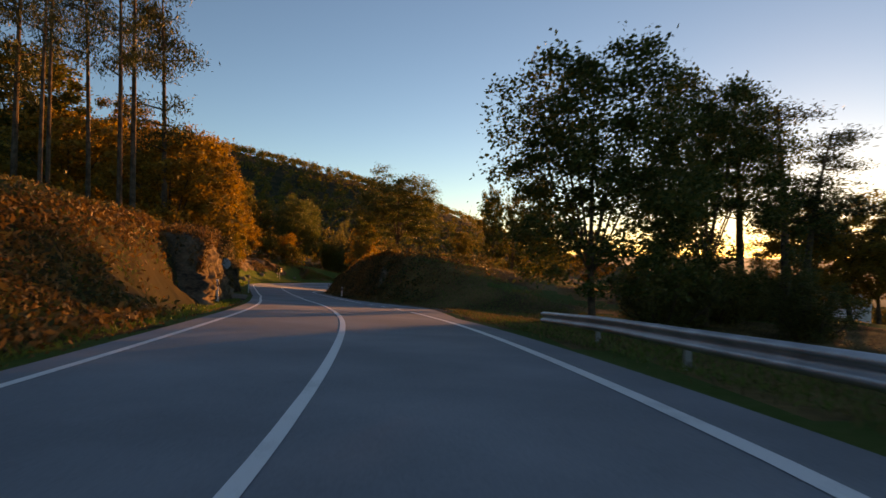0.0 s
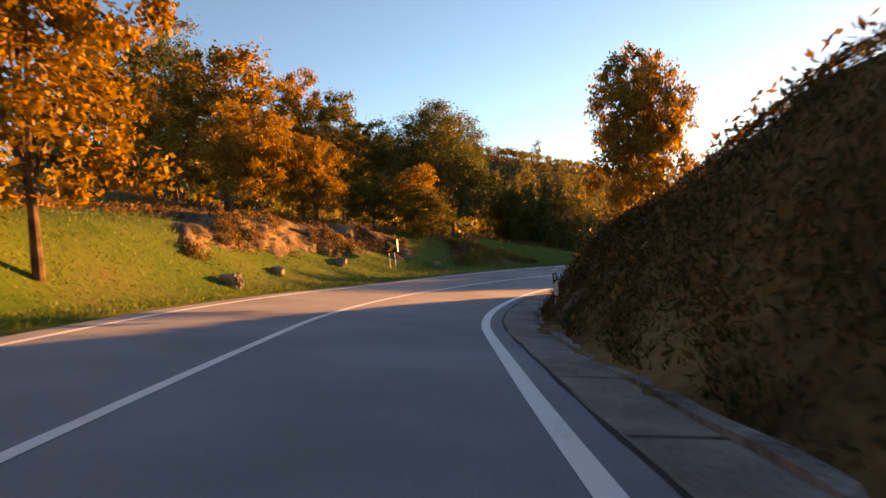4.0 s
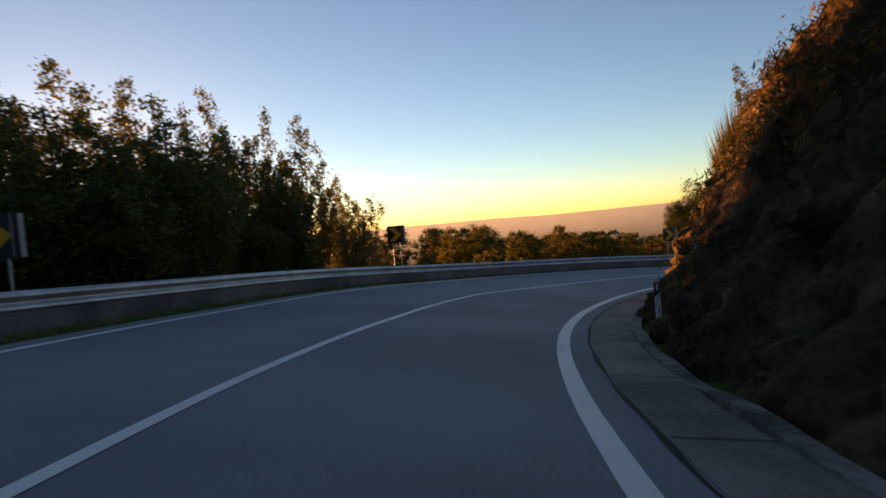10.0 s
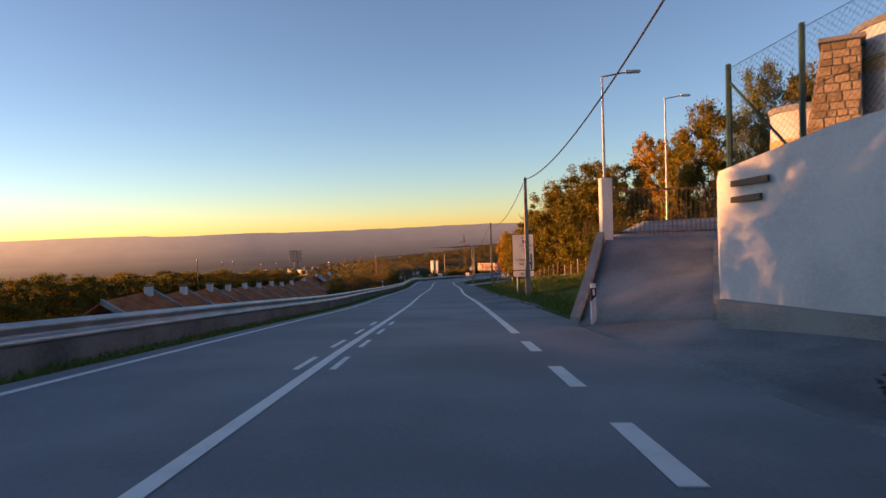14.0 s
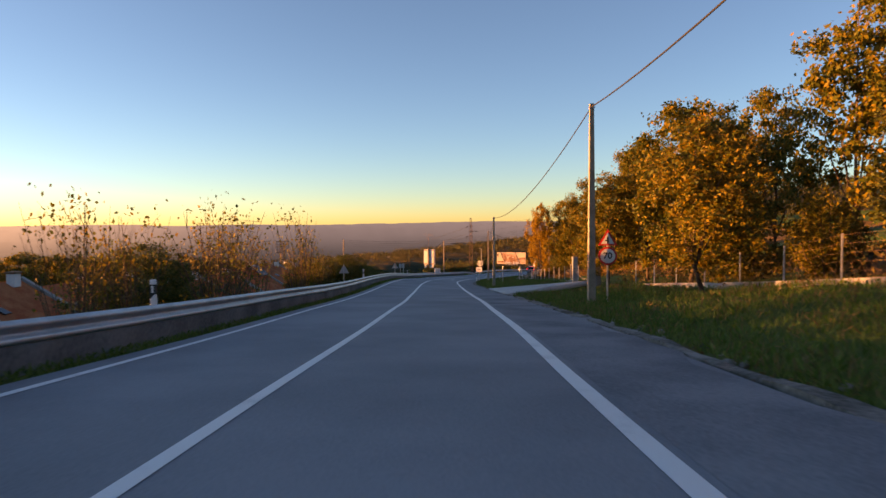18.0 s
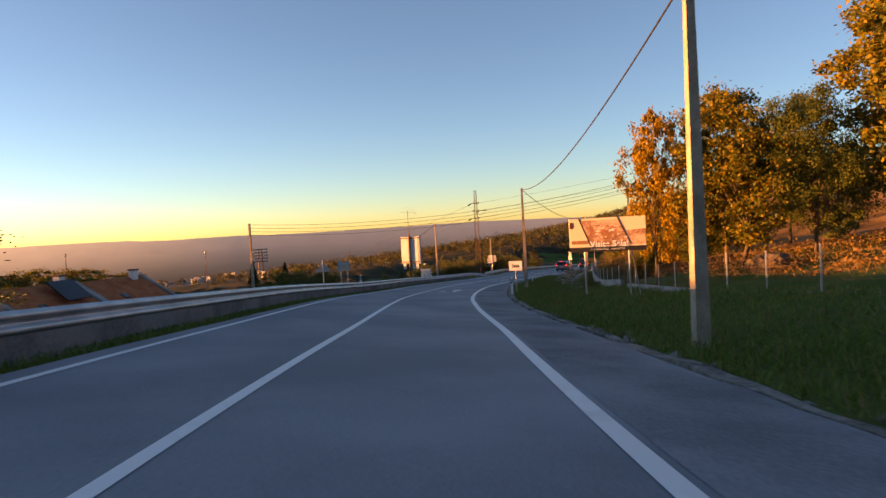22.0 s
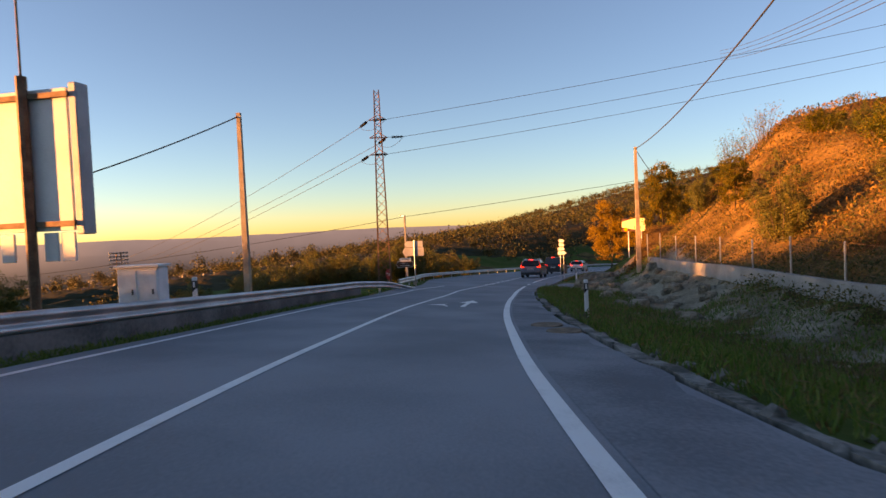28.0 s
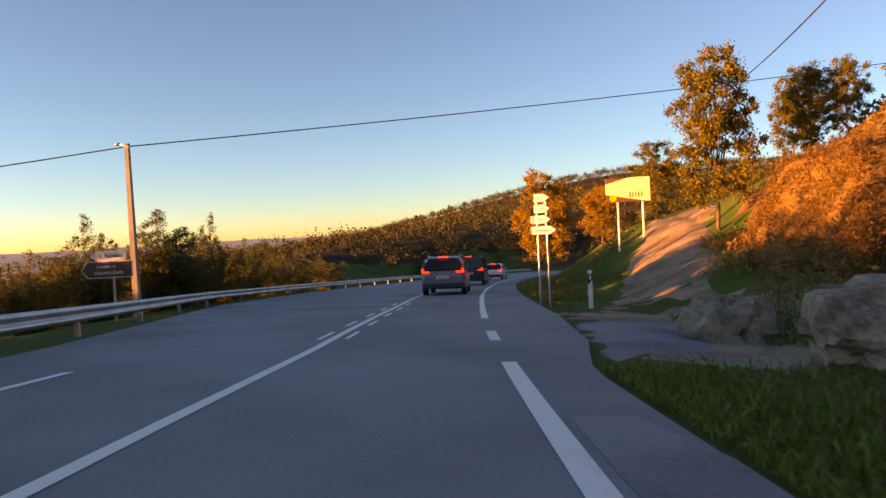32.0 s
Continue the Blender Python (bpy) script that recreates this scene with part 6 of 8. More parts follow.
for x in (-1.15, 1.05):
    tube("leg", (x, .08, -1.6), (x, .08, 3.2), .05, GALV, t)
tube("brace", (1.15, .1, 1.6), (1.55, .5, -1.2), .03, GALV, t)
bm = bmesh.new()
box(bm, (3.8, .08, 1.85), (0, 0, 2.35), bevel=.01)
part("panel", bm, SAND, t)
plate("picture", 0, 0, (0, -.047, 2.43), SEPIA, t, thick=.01, outline=[(-1.35, .72), (.55, .72), (1.15, -.68), (-.85, -.68)])
plate("picture", 0, 0, (0, -.047, 2.43), SEPIA, t, thick=.01, outline=[(.95, .1), (1.87, .16), (1.87, -.68), (1.26, -.68)])
plate("stripe", 0, 0, (0, -.05, 2.43), BLACK, t, thick=.012, outline=[(-1.42, .84), (-1.35, .84), (-.8, -.68), (-.87, -.68)])
plate("stripe", 0, 0, (0, -.05, 2.43), BLACK, t, thick=.012, outline=[(.5, .84), (.57, .84), (1.22, -.68), (1.15, -.68)])
plate("footer", 3.8, .26, (0, -.05, 1.55), BLACK, t, .005, .014)
letters("GASTRONOMIA . TRADIÇÕES", .13, (0, -.06, 1.54), t, CREAM)
letters("Visite Seia!", .44, (.1, -.064, 1.82), t, WHITE, bold=.012)
letters("Visite Seia!", .44, (.115, -.0595, 1.805), t, BLACK, "letter_shadow", bold=.018)
CLAY = plain("printed_roofs", (0.42, 0.13, 0.07), .5)
DUSK = plain("printed_shade", (0.16, 0.07, 0.05), .5)
for k in range(46):
    u, z = rnd.uniform(-.75, .75), rnd.uniform(1.86, 2.95)
    x = u - (z - 2.43) * .38 + (.12 if k % 4 else 0)
    plate("printed_house", rnd.uniform(.07, .2), rnd.uniform(.03, .08), (x, -.0545 - .0004 * (k % 5), z), (SAND, CLAY, DUSK, CREAM)[k % 4], t, .005, .006)
plate("printed_cup", .16, .36, (-1.78, -.05, 2.9), BROWN, t, .05, .012)
plate("printed_plate", .9, .2, (-1.35, -.05, 1.95), SEPIA, t, .08, .012)

YEL = plain("printed_yellow", (0.78, 0.66, 0.36), .5)
t = thing("billboard", facing(370, 8.1, 3.8, turn=-12), "pale yellow advertising board on the slope", "billboard")
for x in (-.5, .7):
    tube("leg", (x, .06, -2.6), (x, .06, .6), .05, CREAM, t)
bm = bmesh.new()
box(bm, (2.15, .07, 1.2), (0, 0, .95), bevel=.01)
part("panel", bm, YEL, t)
plate("corner", 0, 0, (0, -.042, .95), BROWN, t, thick=.01, outline=[(-1.07, .6), (0, .6), (-1.07, .32)])
plate("corner", 0, 0, (0, -.042, .95), BROWN, t, thick=.01, outline=[(-1.07, -.6), (.9, -.6), (-1.07, -.2)])
plate("roundel", 0, 0, (-.72, -.05, .55), AMBER, t, outline=disc(.17), thick=.01)
for k in range(5):
    plate("bar", .05, .3 - .04 * (k % 3), (.1 + .14 * k, -.048, .7), BROWN, t, .005, .01)

# ---------- white wall, gate, pillars ----------
def wall_run(name, pts, h, thick, mat, label, below=.8):
    """An upright wall along points (s, d, foot over the road)."""
    v, f = [], []
    for k, (s, d, z) in enumerate(pts):
        a, b = pts[max(k - 1, 0)], pts[min(k + 1, len(pts) - 1)]
        dirn = (on_road(b[0], b[1]) - on_road(a[0], a[1]))
        nrm = Vector((dirn.y, -dirn.x, 0)).normalized() * thick / 2
        p = on_road(s, d, z)
        hh = h[k] if isinstance(h, (list, tuple)) else h
        v += [p + nrm - Vector((0, 0, below)), p + nrm + Vector((0, 0, hh)), p - nrm + Vector((0, 0, hh)), p - nrm - Vector((0, 0, below))]
    n = len(pts)
    for i in range(n - 1):
        for k in range(4):
            f.append((i * 4 + k, i * 4 + (k + 1) % 4, (i + 1) * 4 + (k + 1) % 4, (i + 1) * 4 + k))
    f += [(3, 2, 1, 0), tuple((n - 1) * 4 + k for k in range(4))]
    ob = mesh_ob(name, v, f, mat)
    bm = bmesh.new()
    bm.from_mesh(ob.data)
    bmesh.ops.recalc_face_normals(bm, faces=bm.faces)
    bm.to_mesh(ob.data)
    bm.free()
    return tagged(ob, label, "wall", kind="structure")


wall_run("wall_white", [(179.6, 7.0, .3), (182.4, 5.8, .3), (184.7, 5.0, .4), (186.4, 4.33, .5), (190.2, 5.95, 1.35), (193.9, 7.6, 2.15)], [3.0, 2.8, 2.6, 2.2, 1.8, 1.45], .25, PLASTER, "white plastered wall beside the driveway")
wall_run("wall_plinth", [(181.8, 5.85, .1), (184.6, 4.84, .2), (186.3, 4.15, .3)], .42, .16, CONCRETE, "low concrete plinth of the white wall")
wall_run("wall_plinth", [(186.7, 4.28, .3), (190.2, 5.78, 1.1), (192.5, 6.8, 1.6)], .34, .14, CONCRETE, "low concrete plinth of the white wall")
wall_run("drive_kerb", [(190.3, 2.7, .0), (191.8, 3.4, 1.0), (193.3, 4.05, 2.05)], .2, .2, CONCRETE, "concrete kerb beside the driveway")
t = thing("wall_notice", Matrix.Identity(4), "two dark lettered plates on the white wall", "notice")
for z, w in ((2.42, .62), (2.18, .5)):
    a, b = on_road(186.15, 4.30, z), on_road(186.15 - w, 4.30 + w * .38, z)
    n = Vector((-(b - a).y, (b - a).x, 0)).normalized() * (-1)
    if n.dot(on_road(180, 0) - a) < 0:
        n = -n
    v = [p + n * o + Vector((0, 0, dz)) for o in (.0, .05) for p, dz in ((a, 0), (b, 0), (b, .09), (a, .09))]
    mesh_ob("bar", v, [(0, 1, 2, 3), (7, 6, 5, 4), (0, 4, 5, 1), (1, 5, 6, 2), (2, 6, 7, 3), (3, 7, 4, 0)], BROWN, t)
ASHLAR = grainy("sandstone_blocks", (0.30, 0.21, 0.13), (0.50, 0.37, 0.25), 3.0, 0.9, bump=.5, fine=24, random_by="object", depth=.01)
t = thing("house", facing(198.5, 13.5, 0, turn=-33), "pale rounded house with a stone-clad buttress above the wall", "house")
for nm, x, y, r, z1 in (("bay_wall", -.75, 2.1, 1.35, 6.9), ("tower_wall", 3.7, 2.6, 3.1, 9.5)):
    bm = bmesh.new()
    bmesh.ops.create_cone(bm, cap_ends=True, segments=36, radius1=r, radius2=r, depth=z1 - .5, matrix=Matrix.Translation((x, y, (z1 + .5) / 2)))
    q = part(nm, bm, PLASTER, t)
    bm = bmesh.new()
    bmesh.ops.create_cone(bm, cap_ends=True, segments=36, radius1=r + .07, radius2=r + .07, depth=.22, matrix=Matrix.Translation((x, y, z1 + .05)))
    part("coping", bm, CONCRETE, q)
    bm = bmesh.new()
    bmesh.ops.create_cone(bm, cap_ends=True, segments=36, radius1=r + .02, radius2=r + .02, depth=.55, matrix=Matrix.Translation((x, y, z1 - 1.35)))
    part("band", bm, SAND_BAND, q)
slant = lambda z: -.28 - (8.9 - z) * .165
bm = bmesh.new()
v = [bm.verts.new(c) for c in ((slant(.5), 0, .5), (.87, 0, .5), (.87, 0, 8.9), (slant(8.9), 0, 8.9))]
f = bm.faces.new(v)
r = bmesh.ops.extrude_face_region(bm, geom=[f])
bmesh.ops.translate(bm, vec=(0, 1.3, 0), verts=[e for e in r["geom"] if isinstance(e, bmesh.types.BMVert)])
bmesh.ops.recalc_face_normals(bm, faces=bm.faces)
buttress = part("buttress", bm, CONCRETE, t)
bm = bmesh.new()
box(bm, (1.4, 1.6, .16), (.30, .6, 8.98), bevel=.02)
part("cap", bm, CONCRETE, t)
z = 4.6
while z < 8.75:
    h = min(rnd.uniform(.22, .36), 8.88 - z)
    x = slant(z + h / 2) + .02
    while x < .8:
        w = min(rnd.uniform(.25, .6), .87 - x)
        if w > .1:
            bm = bmesh.new()
            box(bm, (w - .03, .09, h - .03), (x + w / 2, -.02 - rnd.uniform(0, .025), z + h / 2), Matrix.Rotation(rnd.normal(0, .02), 4, "Y"), bevel=.02)
            part("stone", bm, ASHLAR, buttress)
        x += w
    z += h

t = thing("metal_gate", facing(193.45, 4.25, 2.1), "barred steel gate between two white pillars", "gate")
for x, h in ((0, 1.6), (3.2, 1.5)):
    bm = bmesh.new()
    box(bm, (.3, .3, h + .5), (x, 0, h / 2 - .25), bevel=.02)
    part("pillar", bm, PLASTER, t)
for z in (.12, 1.25):
    tube("bar", (.15, 0, z), (3.05, 0, z), .025, STEEL_RUST, t, n=6)
for k in range(22):
    x = .28 + k * .125
    tube("upright", (x, 0, .05), (x, 0, 1.3), .011, STEEL_RUST, t, n=5)

for s, d in ((254.1, 8.5), (261.9, 8.9)):
    t = thing("gate_pillar", facing(s, d), "square concrete gate pillar beside the pad", "pillar", "gate pillars")
    bm = bmesh.new()
    box(bm, (.34, .34, 2.3), (0, 0, .65), bevel=.02)
    part("shaft", bm, CONCRETE, t)
    bm = bmesh.new()
    box(bm, (.37, .37, .07), (0, 0, 1.83), bevel=.015)
    part("cap", bm, CONCRETE, t)
sag_wire("gate_chain", snap(254.1, 8.5) + Vector((0, 0, .95)), snap(261.9, 8.9) + Vector((0, 0, .95)), .45, .012, "pale chain hung between the pillars").data.materials[0] = CONCRETE


# ---------- wire fences on low walls ----------
def mesh_fence(pts, h, spacing, label, base_wall=.0, dark=False):
    """A wire fence with posts along points (s, d)."""
    t = thing("wire_fence", Matrix.Identity(4), label, "fence")
    mat = STEEL_RUST if dark else GALV
    line_pts = []
    for (s0, d0), (s1, d1) in zip(pts[:-1], pts[1:]):
        n = max(1, int(abs(s1 - s0) / spacing))
        for k in range(n):
            line_pts.append((s0 + (s1 - s0) * k / n, d0 + (d1 - d0) * k / n))
    line_pts.append(pts[-1])
    P = [snap(s, d) for s, d in line_pts]
    for p in P:
        bm = bmesh.new()
        rod(bm, p - Vector((0, 0, .3)), p + Vector((0, 0, h)), .028, .028, 6)
        part("post", bm, mat, t)
    bm = bmesh.new()
    for a, b in zip(P[:-1], P[1:]):
        for k in range(6):
            u = Vector((0, 0, .12 + (h - .16) * k / 5))
            rod(bm, a + u, b + u, .003, .003, 3)
        m = int((b - a).length / .5)
        for k in range(m):
            q = a.lerp(b, k / m)
            q2 = a.lerp(b, min(1, (k + 3) / m))
            rod(bm, q + Vector((0, 0, .12)), q2 + Vector((0, 0, h - .05)), .0018, .0018, 3)
            rod(bm, q2 + Vector((0, 0, .12)), q + Vector((0, 0, h - .05)), .0018, .0018, 3)
    part("netting", bm, STEEL_RUST, t)
    return t


mesh_fence([(216, 10.2), (252, 10.0)], 1.3, 2.6, "grey wire fence with thin posts above the grass")
mesh_fence([(264, 9.6), (300, 9.8)], 1.3, 2.6, "grey wire fence with thin posts beside the billboard")
mesh_fence([(300, 9.8), (330, 9.0), (344, 7.6)], 1.35, 2.8, "grey wire fence on the low white wall")
GREEN_STEEL = grainy("green_painted_steel", (0.012, 0.040, 0.028), (0.025, 0.065, 0.045), 4, 0.5, .2, bump=.05)
t = thing("wire_fence", Matrix.Identity(4), "tall green wire fence on the white wall", "fence")
line_pts = [(186.45, 4.4, 2.6), (185.25, 4.85, 2.75), (183.3, 5.55, 2.95), (181.2, 6.4, 3.1), (178.6, 6.9, 3.5), (175.6, 6.7, 4.2), (172.4, 6.4, 4.7), (169.2, 6.2, 5.1)]
P = [on_road(*q) for q in line_pts]
for k, q in enumerate(P):
    tube("post", q - Vector((0, 0, .5)), q + Vector((0, 0, 1.75)), .045 if k else .06, GREEN_STEEL, t, .04, 6)
tube("brace", P[0] + Vector((0, 0, 1.5)), P[0].lerp(P[1], .8) + Vector((0, 0, .2)), .022, GREEN_STEEL, t, n=5)
bm = bmesh.new()
for q0, q1 in zip(P[:-1], P[1:]):
    up = Vector((0, 0, 1))
    for z in (.05, .85, 1.68):
        rod(bm, q0 + up * z, q1 + up * z, .005, .005, 3)
    m = int((q1 - q0).length / .1)
    for k in range(-16, m):
        u0, u1 = max(0, k) / m, min(m, k + 16) / m
        z0, z1 = (max(0, k) - k) * .102 + .05, (min(m, k + 16) - k) * .102 + .05
        rod(bm, q0.lerp(q1, u0) + up * z0, q0.lerp(q1, u1) + up * z1, .0022, .0022, 3)
        rod(bm, q0.lerp(q1, 1 - u0) + up * z0, q0.lerp(q1, 1 - u1) + up * z1, .0022, .0022, 3)
part("netting", bm, GREEN_STEEL, t)
for seg in (((216, 9.9), (234, 9.7), (252, 9.8)), ((265, 9.4), (282, 9.5), (300, 9.5)), ((300, 9.5), (316, 9.2), (330, 8.7), (344, 7.3))):
    pts = []
    for (s0, d0), (s1, d1) in zip(seg[:-1], seg[1:]):
        for k in range(8):
            s, d = s0 + (s1 - s0) * k / 8, d0 + (d1 - d0) * k / 8
            q = on_road(s, d)
            pts.append((s, d, snap(s, d).z - q.z))
    zz = smooth(np.array([q[2] for q in pts]), 5)
    pts = [(q[0], q[1], float(z)) for q, z in zip(pts, zz)]
    wall_run("low_wall", pts, .20 if seg[0][0] < 300 else .50, .2, CONCRETE, "low pale concrete wall under the fence", .5)

# ---------- terraced houses below the road ----------
for k in range(12):
    s, d = 224 + 7.6 * k, -21.5 - .5 * k
    top = .60 - .12 * (k % 2)
    lift = float(key(k, (8, 0), (11, 1.35)))
    t = thing("terraced_house", Matrix.Translation((*on_road(s, d, 0).xy, on_road(s, 0, 0).z + lift)) @ Matrix.Rotation(radians(heading(s)), 4, "Z"), "white terraced house with a red clay tile roof", "house", "terraced houses")
    bm = bmesh.new()
    box(bm, (8.6, 7.4, 6.0), (-2.8, 0, -5.4))
    part("wall", bm, PLASTER, t)
    for nm, x0, zz0, x1, zz1 in (("roof_slope", 2.2, top - 3.1, -2.8, top), ("roof_slope", -2.8, top, -7.6, top - 2.95)):
        v = [(x0, -3.65, zz0), (x1, -3.65, zz1), (x1, 3.65, zz1), (x0, 3.65, zz0)]
        v += [(a, b, c - .15) for a, b, c in v]
        mesh_ob(nm, v, [(0, 1, 2, 3), (7, 6, 5, 4), (0, 4, 5, 1), (1, 5, 6, 2), (2, 6, 7, 3), (3, 7, 4, 0)], TILE, t)
    for y in (-3.72, 3.72):
        v = [(2.3, y - .16, top - 2.95), (-2.8, y - .16, top + .17), (-2.8, y + .16, top + .17), (2.3, y + .16, top - 2.95)]
        v += [(a, b, c - .4) for a, b, c in v]
        mesh_ob("verge", v, [(3, 2, 1, 0), (4, 5, 6, 7), (0, 1, 5, 4), (1, 2, 6, 5), (2, 3, 7, 6), (3, 0, 4, 7)], CONCRETE, t)
    bm = bmesh.new()
    box(bm, (.5, .6, .8), (-2.4, 2.4, top + .05), bevel=.02)
    q = part("chimney", bm, PLASTER, t)
    bm = bmesh.new()
    box(bm, (.62, .72, .12), (-2.4, 2.4, top + .51), bevel=.02)
    part("cap", bm, STEEL_RUST, q)
    bm = bmesh.new()
    box(bm, (.7, .55, .06), (-.6, -1.2, top - 1.3), Matrix.Rotation(radians(26.5), 4, "Y"))
    part("skylight", bm, GLASS, t)
    if k == 10:
        bm = bmesh.new()
        box(bm, (2.0, 2.4, .08), (-1.0, 1.6, top - .45), Matrix.Rotation(radians(40), 4, "Y"))
        part("solar_panel", bm, GLASS, t, "dark blue solar panel")

# slim lamp masts and far poles below the road
for s, d, h in ((262, -34, 7.5), (290, -40, 7), (310, -46, 8), (322, -50, 8), (335, -44, 8), (318, -62, 9), (372, -30, 5)):
    p = on_road(s, d, 0)
    p.z = float(ground_z(p.x, p.y)[0])
    top = on_road(s, d, 0).z + float(key(s, (262, 2.6), (290, 2.4), (310, 2.6), (335, 2.8), (372, 1.5)))
    t = thing("street_lamp", Matrix.Translation(p), "slim grey lamp mast down in the village", "street lamp", "lamp masts below")
    hh = max(top - p.z, 3)
    tube("column", (0, 0, -.5), (0, 0, hh), .07, STEEL_RUST, t, .04)
    bm = bmesh.new()
    box(bm, (.5, .2, .3), (0, 0, hh), bevel=.03)
    part("head", bm, GREY_BACK, t)


# floodlight mast of a distant sports ground
p = Vector((598, -25, 0))
p.z = float(ground_z(p.x, p.y)[0])
t = thing("floodlight_mast", Matrix.Translation(p) @ Matrix.Rotation(radians(80), 4, "Z"), "tall grey floodlight mast on the plain", "floodlight")
top = -33 - p.z
for x in (-1.6, 1.6):
    tube("leg", (x, 0, -1), (x * .8, 0, top + 5), .35, STEEL_RUST, t, n=5)
for k in range(5):
    bm = bmesh.new()
    box(bm, (11, .5, .5), (0, 0, top - 4.4 + 2.2 * k))
    q = part("lamp_bar", bm, STEEL_RUST, t)
    for j in range(6):
        bm = bmesh.new()
        box(bm, (1.15, .8, 1.3), (-4.7 + 1.88 * j, -.3, top - 4.4 + 2.2 * k), bevel=.15)
        part("lamp", bm, GREY_BACK, q)
rt = np.random.default_rng(31)
v, f = [], []
for k in range(90):
    x, y = rt.uniform(560, 690), rt.uniform(-190, -60)
    z, w, h = float(ground_z(x, y)[0]), rt.uniform(.9, 2.4), rt.uniform(1, 2.2)
    o = len(v)
    v += [(x + a * w, y + b * w, z + c) for c in (-1, h) for a, b in ((-1, -1), (1, -1), (1, 1), (-1, 1))] + [(x - w, y, z + h + 1.4), (x + w, y, z + h + 1.4)]
    f += [(o, o + 1, o + 5, o + 4), (o + 1, o + 2, o + 6, o + 5), (o + 2, o + 3, o + 7, o + 6), (o + 3, o, o + 4, o + 7), (o + 4, o + 5, o + 9, o + 8), (o + 6, o + 7, o + 8, o + 9), (o + 7, o + 4, o + 8), (o + 5, o + 6, o + 9)]
tagged(mesh_ob("distant_town", v, f, OLD_CONCRETE), "pale houses of a distant town on the plain", "town", kind="stuff")


# ---------- vehicles ----------
def loft(bm, sections):
    """Skin closed rings of equal count."""
    rings = [[bm.verts.new(p) for p in r] for r in sections]
    n = len(rings[0])
    for a, b in zip(rings[:-1], rings[1:]):
        for k in range(n):
            bm.faces.new((a[k], a[(k + 1) % n], b[(k + 1) % n], b[k]))
    bm.faces.new(rings[0][::-1])
    bm.faces.new(rings[-1])
    bmesh.ops.recalc_face_normals(bm, faces=bm.faces)


def ring(y, z0, z1, w0, w1, r=.09):
    """A rounded cross-section at y: bottom and top heights, half widths below and above."""
    zm = z0 + (z1 - z0) * .55
    pts = [(-w0 + r, z0), (w0 - r, z0), (w0, z0 + r), (max(w0, w1), zm), (w1, z1 - r), (w1 - r, z1), (-w1 + r, z1), (-w1, z1 - r), (-max(w0, w1), zm), (-w0, z0 + r)]
    return [(x, y, z) for x, z in pts]


